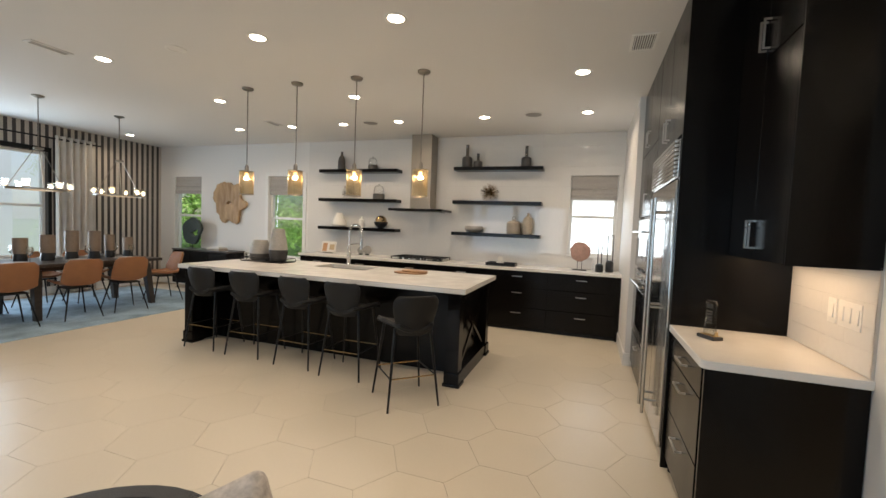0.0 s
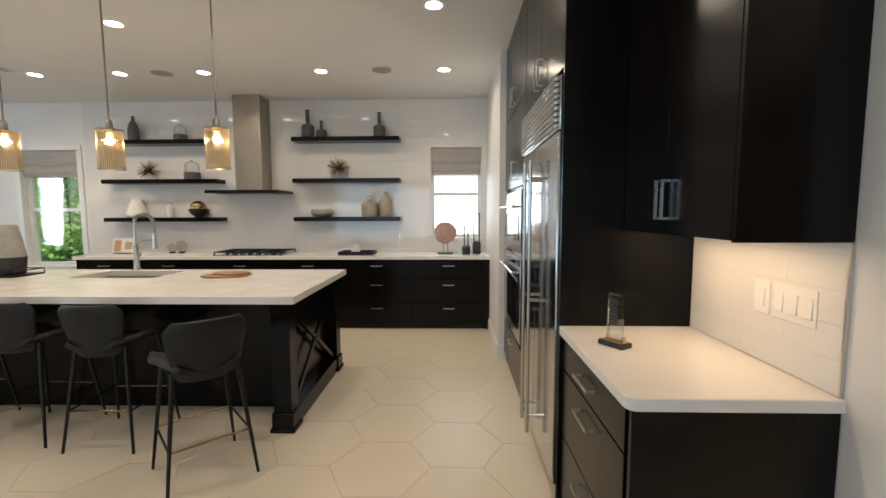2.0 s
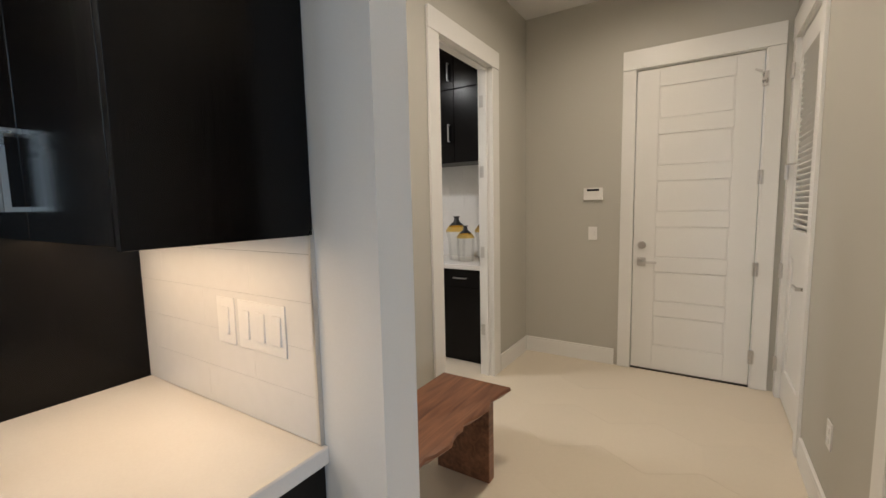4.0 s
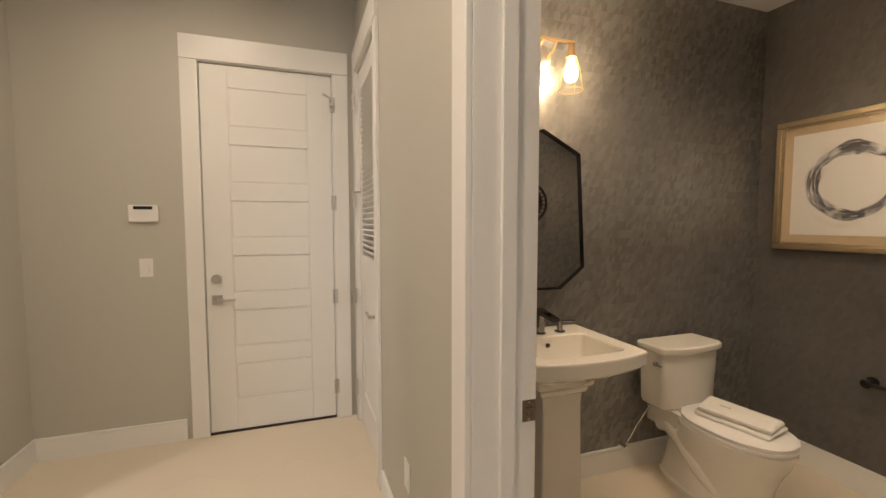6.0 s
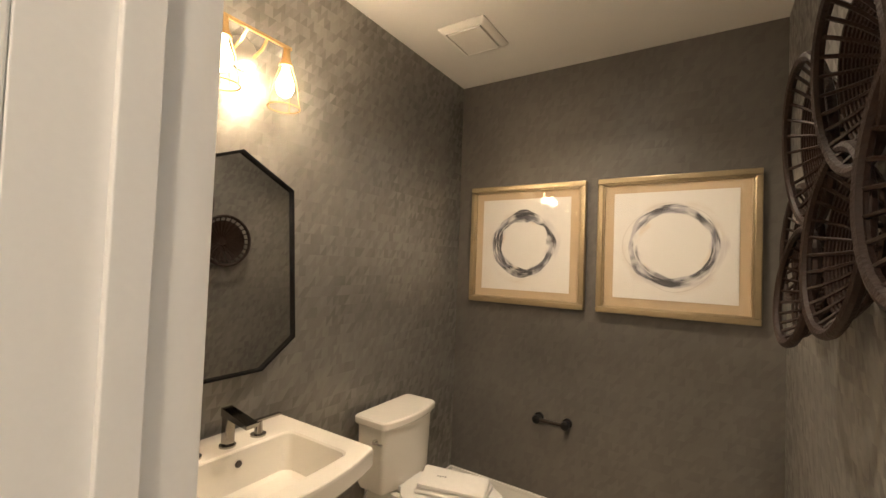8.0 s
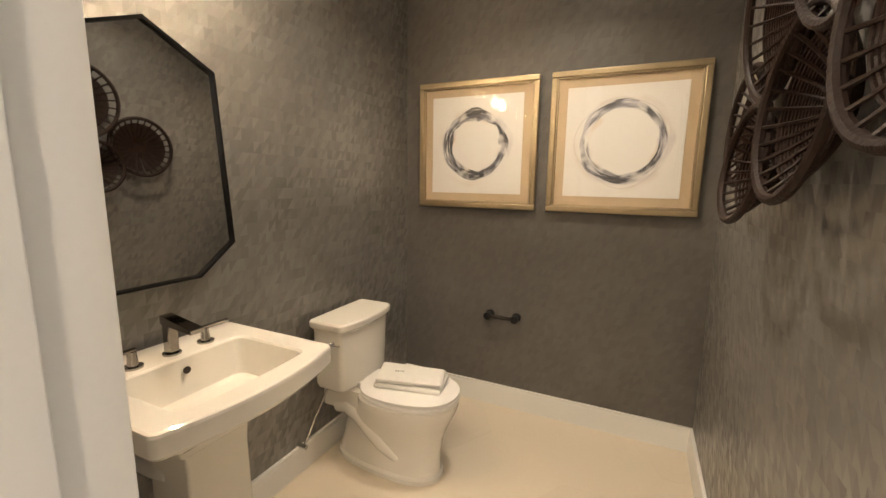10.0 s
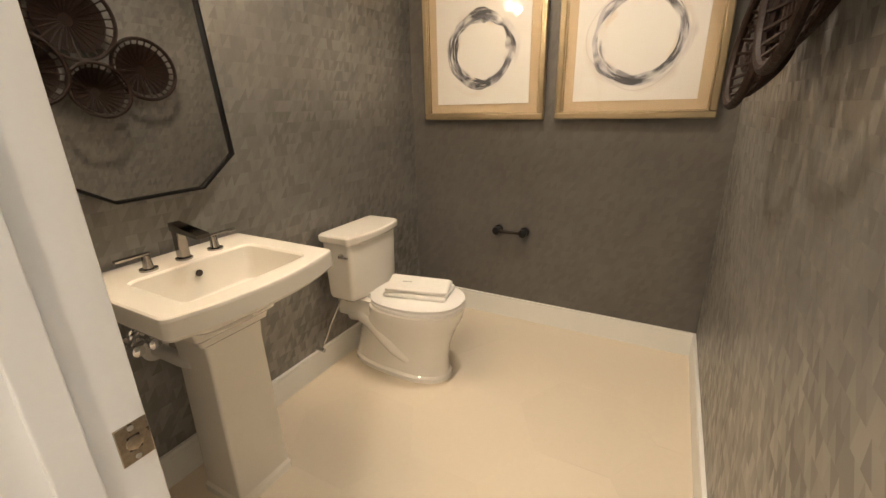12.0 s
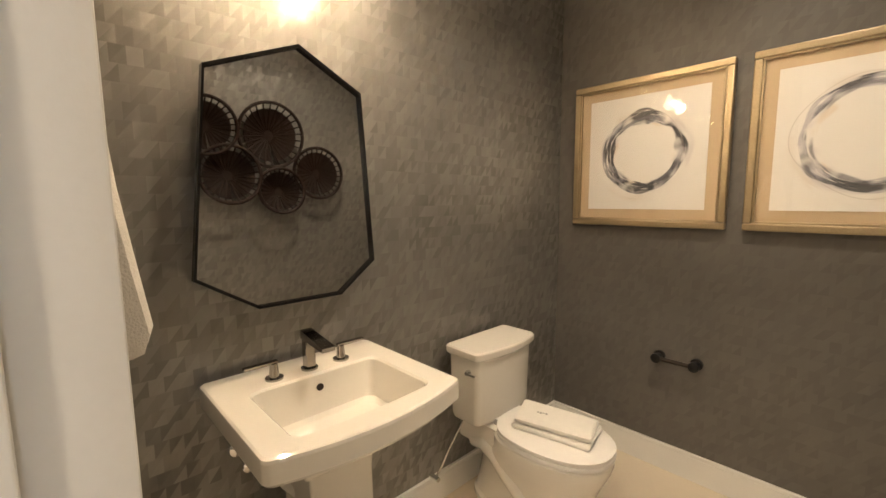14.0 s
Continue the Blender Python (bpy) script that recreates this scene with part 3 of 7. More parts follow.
setting("wall_washroom_west", box(1.52, 1.54, -1.18, 1.06, -0.3, HALL_TOP), "shards", "washroom wall in dark grey wallpaper behind woven baskets")
setting("wall_washroom_north", wall_box("x", 1.54, 3.30, 1.04, 1.06, -0.3, BATH_TOP, [BATH_DOOR]), "shards", "washroom wall in dark grey wallpaper round the doorway")

setting("ceiling", box(WEST, 1.40, SOUTH, NORTH, KITCHEN_TOP, KITCHEN_TOP + 0.12), "ceiling", "flat white kitchen and dining ceiling")
setting("ceiling_hall", box(1.41, 4.49, 1.20, 3.11, HALL_TOP, HALL_TOP + 0.1), "ceiling", "flat white hall ceiling")
setting("ceiling_pantry", box(1.41, 4.50, 3.22, 5.19, 2.95, 3.04), "ceiling", "flat white pantry ceiling")
setting("ceiling_washroom", box(1.54, 3.30, -1.18, 1.04, BATH_TOP, BATH_TOP + 0.1), "ceiling", "flat cream washroom ceiling")
setting("roof", box(WEST - 0.4, 4.9, SOUTH - 0.4, NORTH + 0.4, 3.16, 3.3), "roofing", "flat roof deck over the house")
setting("wall_closet_east", box(4.52, 4.62, -0.2, 1.06, -0.3, HALL_TOP), "wall", "white painted closet wall")
slab = box(WEST - 0.15, 1.54, SOUTH - 0.15, NORTH + 0.15, -0.30, -0.006)
floor = setting("floor", slab, "grout", "cream hexagonal porcelain floor tiles with thin tan joints")
inner_slab = box(1.54, 4.62, -0.2, 5.30, -0.30, -0.0005)
box(1.54, 3.42, -1.30, -0.2, -0.30, -0.0005, 0, inner_slab)
floor_inner = setting("floor_inner", inner_slab, "tile_floor", "cream porcelain floor tiles with flush pale joints")


# skirting boards
def skirt(name, runs, label, h=0.14, t=0.016, z0=0.0):
    bm = bmesh.new()
    for x0, x1, y0, y1 in runs:
        box(x0, x1, y0, y1, z0, h - 0.02, 0, bm)
        box(x0, x1, y0, y1, h - 0.02, h, 0.004, bm)
    return setting(name, bm, "trim", label)


T = 0.016
skirt("baseboard_washroom", [(1.54 + T, 3.30 - T, -1.18, -1.18 + T), (3.30 - T, 3.30, -1.18, 1.04), (1.54, 1.54 + T, -1.18, 1.04), (2.47, 3.30 - T, 1.04 - T, 1.04)], "white washroom baseboard")
skirt("baseboard_hall", [(1.41, 2.86, 3.11 - T, 3.11), (3.87, 4.49 - T, 3.11 - T, 3.11), (4.49 - T, 4.49, 2.31, 3.11), (2.47, 3.51, 1.20, 1.20 + T), (1.41, 1.41 + T, 2.17, 3.11 - T), (1.306, 1.41, 2.17 - T, 2.17)], "white hall baseboard")
skirt("baseboard_kitchen", [(0.645 - T, 0.645, 5.19 - T, 6.2), (0.645, 0.70, 5.19 - T, 5.19), (WEST, -4.52, NORTH - T, NORTH), (WEST, WEST + T, SOUTH, NORTH - T), (1.306 - T, 1.306, 2.17 - T, 2.33)], "white kitchen baseboard")


def casing(name, along, a0, a1, face, out, z1, label, w=0.095, t=0.018, head=0.115, sides=(True, True)):
    """Flat door casing round an opening; out is +1 or -1, the side it stands proud on."""
    bm = bmesh.new()
    f0, f1 = sorted((face, face + out * t))

    def put(p0, p1, q0, q1, extra=0.0):
        g0, g1 = (f0, f1 + extra) if out > 0 else (f0 - extra, f1)
        if along == "x":
            box(p0, p1, g0, g1, q0, q1, 0.003, bm)
        else:
            box(g0, g1, p0, p1, q0, q1, 0.003, bm)

    if sides[0]:
        put(a0 - w, a0, 0, z1)
    if sides[1]:
        put(a1, a1 + w, 0, z1)
    put(a0 - (w if sides[0] else 0), a1 + (w if sides[1] else 0), z1 + 0.001, z1 + head, 0.004)
    return setting(name, bm, "trim", label)


def lining(name, along, a0, a1, b0, b1, z1, label, t=0.02, stop_at=None):
    """Jamb lining inside an opening whose clear width is a0 to a1, with a door stop."""
    bm = bmesh.new()

    def put(p0, p1, q0, q1, c0=b0, c1=b1):
        if along == "x":
            box(p0, p1, c0, c1, q0, q1, 0.002, bm)
        else:
            box(c0, c1, p0, p1, q0, q1, 0.002, bm)

    put(a0 - t, a0, 0, z1 + t)
    put(a1, a1 + t, 0, z1 + t)
    put(a0, a1, z1, z1 + t)
    if stop_at:
        s0, s1 = stop_at
        put(a0, a0 + 0.012, 0, z1, s0, s1)
        put(a1 - 0.012, a1, 0, z1, s0, s1)
        put(a0 + 0.012, a1 - 0.012, z1 - 0.012, z1, s0, s1)
    return setting(name, bm, "trim", label)


casing("trim_washroom_door", "x", 1.598, 2.352, 1.20, 1, 2.44, "white washroom door casing", sides=(False, True))
casing("trim_washroom_inner", "x", 1.577, 2.3735, 1.04, -1, 2.4615, "white washroom door casing", sides=(False, True))
jamb = lining("door_1", "x", 1.598, 2.352, 1.019, 1.20, 2.44, "white washroom door jamb", stop_at=(1.085, 1.125))
plate = part("strike_plate", box(2.3495, 2.352, 1.0205, 1.059, 0.908, 0.965, 0.001), "aged_nickel_plate", jamb, "tarnished nickel strike plate")
# thin dark patch on the plate stands in for the hole's shade
part("latch_hole_dark", box(2.3488, 2.3496, 1.033, 1.048, 0.926, 0.947, 0.0), "bronze", plate)
part("latch_lip", bake(lathe([(0.010, 0.0), (0.010, 0.0012), (0.006, 0.002)], 14), pose(2.3489, 1.0405, 0.9365, 0, -90)), "aged_nickel_plate", plate)
for z in (0.9145, 0.9585):
    part("screw", bake(lathe([(0.0038, 0.0), (0.0038, 0.0008), (0.001, 0.0012)], 10), pose(2.3495, 1.0405, z, 0, -90)), "nickel", plate)
casing("trim_pantry_door", "x", 2.99, 3.74, 3.11, -1, 2.45, "white pantry door casing", w=0.12, head=0.13)
pjamb = lining("door_2", "x", 2.99, 3.74, 3.11, 3.22, 2.45, "white pantry door jamb", stop_at=(3.14, 3.17))
for z in (0.34, 0.98, 1.62, 2.16):
    part("hinge", box(3.734, 3.739, 3.172, 3.207, z, z + 0.09, 0.001), "nickel", pjamb, "satin nickel hinge")
casing("trim_garage_door", "y", 1.352, 2.18, 4.49, -1, 2.445, "white hall door casing", w=0.10, head=0.15)
lining("trim_garage_jamb", "y", 1.36, 2.18, 4.485, 4.62, 2.44, "white hall door jamb")
casing("trim_louvre_door", "x", 3.64, 4.38, 1.20, 1, 2.445, "white closet door casing", w=0.09, head=0.15)
lining("trim_louvre_jamb", "x", 3.64, 4.38, 1.06, 1.205, 2.44, "white closet door jamb")


def lever(parent, m, out=1):
    """A square-rose lever handle; local x runs along the lever, y points out of the door."""
    h = part("handle", bake(box(-0.033, 0.033, 0, 0.012, -0.033, 0.033, 0.003), m), "nickel", parent, "satin nickel lever handle")
    part("neck", bake(tube([(0, 0.012, 0), (0, 0.05, 0)], 0.011), m), "nickel", h)
    part("lever", bake(box(-0.012, out * 0.115, 0.042, 0.056, -0.009, 0.009, 0.003), m), "nickel", h)
    return h


# panelled hall door: eight grooved panels
def panel_door():
    d = tagged(new("door_3"), "white panelled door with horizontal raised panels", "door", "", "structure")
    bm = bmesh.new()
    y0, y1, x0, x1 = 1.364, 2.176, 4.500, 4.545
    box(x0 + 0.008, x1, y0, y1, 0.012, 2.436, 0, bm)
    st = 0.16
    box(x0, x0 + 0.008, y0, y0 + st, 0.012, 2.436, 0.003, bm)
    box(x0, x0 + 0.008, y1 - st, y1, 0.012, 2.436, 0.003, bm)
    rails = [(0.012, 0.22)] + [(0.47 + i * 0.365, 0.585 + i * 0.365) for i in range(5)] + [(2.295, 2.436)]
    for a, b in rails:
        box(x0, x0 + 0.008, y0 + st, y1 - st, a, b, 0.003, bm)
    part("leaf", bm, "trim", d)
    for (a, b), (c, e) in zip(rails, rails[1:]):
        part("panel", box(x0 + 0.003, x0 + 0.010, y0 + st + 0.01, y1 - st - 0.01, b + 0.01, c - 0.01, 0.003), "trim", d)
    m = pose(4.500, 2.112, 0.912, 0, 0, 90)
    lever(d, m, -1)
    part("deadbolt", bake(tube([(0, 0, 0), (0, 0.022, 0)], 0.031, 20), pose(4.500, 2.112, 1.051, 0, 0, 90)), "nickel", d, "satin nickel deadbolt")
    for z in (0.24, 0.897, 1.56, 2.234):
        part("hinge", tube([(4.468, 1.357, z - 0.05), (4.468, 1.357, z + 0.05)], 0.012, 10, box(4.4665, 4.4715, 1.338, 1.376, z - 0.05, z + 0.05)), "nickel", d, "satin nickel hinge")
    part("closer", bake(bar((4.478, 1.375, 2.29), (4.478, 1.42, 2.31), 0.012, 0.012), Matrix()), "nickel", d)
    setting("threshold", box(4.49, 4.62, 1.36, 2.18, -0.004, 0.010, 0.002), "bronze", "dark bronze door threshold")


panel_door()


def louvre_door():
    d = tagged(new("door_4"), "white closet door with louvred upper panel", "door", "", "structure")
    x0, x1, y0, y1 = 3.646, 4.376, 1.150, 1.188
    bm = bmesh.new()
    for a, b, c, e in ((x0, x0 + 0.10, 0.012, 2.436), (x1 - 0.10, x1, 0.012, 2.436), (x0 + 0.10, x1 - 0.10, 0.012, 0.24), (x0 + 0.10, x1 - 0.10, 1.02, 1.20), (x0 + 0.10, x1 - 0.10, 2.30, 2.436)):
        box(a, b, y0, y1, c, e, 0.003, bm)
    box(x0 + 0.10, x1 - 0.10, y0 + 0.008, y1 - 0.012, 0.24, 1.02, 0, bm)
    part("leaf", bm, "trim", d)
    z = 1.225
    while z < 2.29:
        bm = box(x0 + 0.102, x1 - 0.102, -0.026, 0.026, -0.004, 0.004)
        part("slat", bake(bm, pose(0, (y0 + y1) / 2, z, 38)), "trim", d)
        z += 0.034
    lever(d, pose(3.71, y1, 0.90, 0, 0, 0), 1)
    for z in (0.249, 0.91, 1.58, 2.241):
        part("hinge", tube([(4.382, 1.224, z - 0.05), (4.382, 1.224, z + 0.05)], 0.012, 10, box(4.36, 4.40, 1.2185, 1.2225, z - 0.05, z + 0.05)), "nickel", d, "satin nickel hinge")
    part("stop", tube([(4.30, 1.19, 1.63), (4.36, 1.235, 1.63)], 0.006, 8), "nickel", d)


louvre_door()


# windows
def window(name, along, a0, a1, z0, z1, inner, out, label, mid=True, shade_drop=0.0, trim=0.0):
    """A white sash window in a wall; inner is the room face, out the sign of outdoors across the wall."""
    w = tagged(new(name), label, "window", "", "structure")

    def put(nm, p0, p1, c0, c1, q0, q1, material, bevel=0.003, lab=""):
        c0, c1 = inner + out * c0, inner + out * c1
        bm = box(p0, p1, c0, c1, q0, q1, bevel) if along == "x" else box(c0, c1, p0, p1, q0, q1, bevel)
        return part(nm, bm, material, w, lab)

    f = 0.045
    put("frame", a0, a0 + f, 0.07, 0.14, z0, z1, "trim")
    put("frame", a1 - f, a1, 0.07, 0.14, z0, z1, "trim")
    put("frame", a0 + f, a1 - f, 0.07, 0.14, z0, z0 + f, "trim")
    put("frame", a0 + f, a1 - f, 0.07, 0.14, z1 - f, z1, "trim")
    zm = z0 + (z1 - z0) * 0.49
    if mid:
        put("meeting_rail", a0 + f, a1 - f, 0.08, 0.13, zm - 0.022, zm + 0.022, "trim")
    for q0, q1 in (((z0 + f, zm - 0.022), (zm + 0.022, z1 - f)) if mid else ((z0 + f, z1 - f),)):
        p = put("pane", a0 + f, a1 - f, 0.103, 0.107, q0, q1, "pane", 0.0)
        p.visible_shadow = False
    put("sill", a0 - 0.02, a1 + 0.02, -0.025, 0.07, z0 - 0.025, z0 - 0.001, "trim")
    return w


window("window_1", "x", *WIN_A, NORTH, 1, "white sash window onto green trees")
window("window_2", "x", *WIN_B, NORTH, 1, "white sash window onto green trees behind the island")
window("window_3", "x", *WIN_C, NORTH, 1, "bright white sash window over the counter")
window("window_4", "y", *WIN_D, WEST, -1, "tall sash window onto white siding in the striped wall")
window("window_5", "x", *WIN_E, SOUTH, -1, "wide living room window", mid=False)
casing("trim_window_2", "x", WIN_B[0], WIN_B[1], NORTH, -1, WIN_B[3], "white window casing", w=0.07, head=0.07)


def roman_shade(x0, x1, z0, z1, y):
    s = thing("roman_shade", "woven taupe roman shade folded at the window's top", "window shade", (x0, y, z1), "roman shades")
    loops = []
    n = 26
    for i in range(n):
        t = i / (n - 1)
        z = -(z1 - z0) * t
        d = -0.012 - (0.016 * max(0, math.sin((t - 0.45) * 22)) if t > 0.5 else 0)
        loops.append([(0, d, z), (x1 - x0, d, z), (x1 - x0, d + 0.006, z), (0, d + 0.006, z)])
    part("fabric", loft(loops), "blind", s)
    part("headrail", box(0, x1 - x0, -0.01, 0.03, -0.03, 0.0, 0.002), "trim", s)


for wdw in (WIN_A, WIN_B, WIN_C):
    roman_shade(wdw[0] + 0.012, wdw[1] - 0.012, wdw[3] - 0.36, wdw[3] - 0.003, NORTH + 0.035)

# outdoors
setting("ground", box(-70, 60, -60, 70, -0.5, -0.32), "grass", "mown lawn round the house")


def siding_house(x0, x1, y0, y1, face, label, paint="siding"):
    """A neighbour's house; face is the side seen: 'south' or 'east'."""
    h = thing("house", label, "house", (0, 0, -0.32))
    part("wall", box(x0, x1, y0, y1, 0, 5.6), paint, h)
    for i in range(36):
        z = 0.05 + i * 0.155
        if face == "south":
            bm = bake(box(x0, x1, -0.006, 0.006, 0, 0.165), pose(0, y0 - 0.012, z, 4))
        else:
            bm = bake(box(-0.006, 0.006, y0, y1, 0, 0.165), pose(x1 + 0.012, 0, z, 0, 4))
        part("clapboard", bm, paint, h)
    mx, my = (x0 + x1) / 2, (y0 + y1) / 2
    part("roof", loft([[(x0 - 0.4, y0 - 0.4, 5.6), (x1 + 0.4, y0 - 0.4, 5.6), (x1 + 0.4, y1 + 0.4, 5.6), (x0 - 0.4, y1 + 0.4, 5.6)], [(mx - 1, my - 1, 8), (mx + 1, my - 1, 8), (mx + 1, my + 1, 8), (mx - 1, my + 1, 8)]]), "roofing", h)


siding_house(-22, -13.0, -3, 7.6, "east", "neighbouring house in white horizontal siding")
siding_house(-2.2, 9, 11.0, 20, "south", "neighbouring house in white siding behind the kitchen", "siding_bright")


def leafy_tree(x, y, h, r, seed):
    rnd = random.Random(seed)
    t = thing("tree", "leafy green garden tree on the lawn", "tree", (x, y, -0.32), "garden trees")
    bm = tube([(0, 0, 0), (0.05, 0.02, h * 0.3), (0.0, 0.08, h * 0.6), (0.05, 0.0, h * 0.85)], 0.10, 8, None, 0.03)
    for k in range(7):
        a, z = rnd.uniform(0, 6.28), h * rnd.uniform(0.25, 0.7)
        tube([(0, 0, z), (math.cos(a) * r * 0.45, math.sin(a) * r * 0.45, z + h * 0.12), (math.cos(a) * r * 0.8, math.sin(a) * r * 0.8, z + h * 0.16)], 0.04, 6, bm, 0.012)
    part("trunk", bm, "bark", t)
    verts, faces = [], []
    clumps = [(rnd.gauss(0, r * 0.45), rnd.gauss(0, r * 0.45), h * rnd.uniform(0.10, 1.0), rnd.uniform(0.3, 0.6)) for _ in range(64)]
    for cx, cy, cz, cr in clumps:
        for _ in range(60):
            p = Vector((cx + rnd.gauss(0, cr * 0.6), cy + rnd.gauss(0, cr * 0.6), cz + rnd.gauss(0, cr * 0.5)))
            d = Vector((rnd.uniform(-1, 1), rnd.uniform(-1, 1), rnd.uniform(-0.6, 0.6))).normalized()
            s = d.cross(Vector((rnd.uniform(-1, 1), rnd.uniform(-1, 1), 1))).normalized()
            ln, wd = rnd.uniform(0.12, 0.22), rnd.uniform(0.05, 0.085)
            k = len(verts)
            verts += [p - d * ln * 0.5, p + s * wd, p + d * ln * 0.5, p - s * wd]
            faces.append((k, k + 1, k + 2, k + 3))
    me = bpy.data.meshes.new("crown")
    me.from_pydata(verts, [], faces)
    me.materials.append(M["leaf"])
    c = new("crown", me)
    c.parent = t
    return t


for i, (x, y, h, r) in enumerate([(-20.5, 17.4, 5.5, 2.4), (-18.2, 16.2, 6.0, 2.5), (-16.0, 16.8, 5.6, 2.4), (-13.9, 16.0, 6.2, 2.5), (-11.8, 16.8, 5.6, 2.4), (-9.6, 16.4, 6.0, 2.4), (-17.2, 20.5, 8.0, 3.0), (-12.6, 20.5, 8.5, 3.0), (-22.5, 21, 8.0, 3.0), (-15.0, 18.0, 6.5, 2.5), (-13.0, 17.8, 6.0, 2.4), (-14.6, 22.5, 9.0, 3.2), (-10.6, 22.0, 9.0, 3.2), (-19.6, 22.5, 9.0, 3.2)]):
    leafy_tree(x, y, h, r, 40 + i)


# ---- kitchen ----
def pull(parent, a, b, out, r=0.0055, stand=0.028):
    """A square bar pull from a to b, standing off along out."""
    a, b, o = Vector(a), Vector(b), Vector(out) * stand
    d = (b - a).normalized()
    bm = bar(a + o - d * 0.004, b + o + d * 0.004, 0.009, 0.009)
    bar(a, a + o, 0.008, 0.008, bm)
    bar(b, b + o, 0.008, 0.008, bm)
    return part("handle", bm, "nickel", parent, "satin nickel bar pull")


def front_x(parent, name, x, out, y0, y1, z0, z1, handle=None, t=0.019, gap=0.003):
    """A slab door or drawer front on an x face; out is the sign it faces."""
    f = part(name, box(x, x + out * t, y0 + gap, y1 - gap, z0 + gap, z1 - gap, 0.002), "black_wood", parent)
    if handle:
        (ya, za), (yb, zb) = handle
        pull(f, (x + out * t, ya, za), (x + out * t, yb, zb), (out, 0, 0))
    return f


def front_y(parent, name, y, out, x0, x1, z0, z1, handle=None, t=0.019, gap=0.003):
    f = part(name, box(x0 + gap, x1 - gap, y, y + out * t, z0 + gap, z1 - gap, 0.002), "black_wood", parent)
    if handle:
        (xa, za), (xb, zb) = handle
        pull(f, (xa, y + out * t, za), (xb, y + out * t, zb), (0, out, 0))
    return f


# wall run: drawer units, x0, x1, drawers or doors
def drawer_unit(x0, x1, rows, label):
    c = thing("base_cabinet", label, "cabinet", (0, 0, 0), "back wall cabinets")
    part("body", box(x0, x1, 6.225, NORTH, 0.06, 0.868), "black_wood", c)
    part("plinth", box(x0, x1, 6.26, 6.6, 0.0, 0.06), "black_trim", c)
    for z0, z1 in rows:
        m = (x0 + x1) / 2
        front_y(c, "drawer", 6.225, -1, x0, x1, z0, z1, ((m - 0.065, (z1 - 0.075)), (m + 0.065, (z1 - 0.075))))


THREE = [(0.07, 0.34), (0.34, 0.63), (0.63, 0.865)]
for x0, x1 in ((-0.31, 0.60), (-1.16, -0.31), (-2.0, -1.16), (-2.86, -2.0), (-3.78, -2.86), (-4.50, -3.78)):
    drawer_unit(x0, x1, THREE, "espresso drawer cabinet with nickel pulls")
plain("filler_strip", box(0.60, 0.645, 6.21, NORTH, 0.0, 0.868), "black_wood", "espresso filler strip beside the wall pier", "cabinet")
plain("worktop", box(-4.53, 0.645, 6.19, NORTH - 0.008, 0.868, 0.908, 0.004), "quartz", "long white quartz worktop on the back wall cabinets", "worktop")


# glazed wall tiles over the worktop
def minus(rect, hole):
    a0, a1, b0, b1 = rect
    h0, h1, k0, k1 = hole
    if a1 <= h0 or a0 >= h1 or b1 <= k0 or b0 >= k1:
        return [rect]
    out = []
    if a0 < h0:
        out.append((a0, h0, b0, b1))
    if a1 > h1:
        out.append((h1, a1, b0, b1))
    m0, m1 = max(a0, h0), min(a1, h1)
    if b0 < k0:
        out.append((m0, m1, b0, k0))
    if b1 > k1:
        out.append((m0, m1, k1, b1))
    return out


def north_tiles():
    w, h, g = 0.61, 0.305, 0.0004
    z, row = 0.910, 0
    while z < KITCHEN_TOP - 0.004:
        x = -4.80 - (0.305 if row % 2 else 0)
        while x < 0.645:
            for a0, a1, b0, b1 in minus((max(x, -4.80), min(x + w, 0.645), z, min(z + h, KITCHEN_TOP - 0.002)), (WIN_C[0], WIN_C[1], WIN_C[2], WIN_C[3])):
                if a1 - a0 > 0.01 and b1 - b0 > 0.01:
                    part("tile", box(a0 + g, a1 - g, NORTH - 0.008, NORTH, b0 + g, b1 - g), "wall_tile", wall_north)
            x += w
        z += h
        row += 1


# floating shelves
def shelf(x0, x1, top):
    plain("floating_shelf", box(x0, x1, 6.57, NORTH - 0.008, top - 0.055, top, 0.003), "black_wood", "thick espresso floating shelf on the tiled wall", "shelf", None, "floating shelves")


SHELF_L, SHELF_R = (-4.42, -2.88), (-1.885, -0.49)
TOPS = (2.395, 1.885, 1.385)
for z in TOPS:
    shelf(*SHELF_L, z)
    shelf(*SHELF_R, z + 0.02 if z > 2 else z)


def range_hood():
    h = thing("range_hood", "stainless chimney hood with a dark canopy slab", "range hood", (-2.42, NORTH - 0.008, 0))
    part("canopy", box(-0.46, 0.46, -0.50, 0, 1.685, 1.725, 0.003), "black_glass", h, "dark flat canopy slab")
    part("filter", box(-0.36, 0.36, -0.42, -0.06, 1.678, 1.684, 0.0), "steel", h)
    part("chimney", box(-0.175, 0.175, -0.285, 0, 1.725, KITCHEN_TOP, 0.004), "hood_steel", h, "square brushed steel chimney")


range_hood()


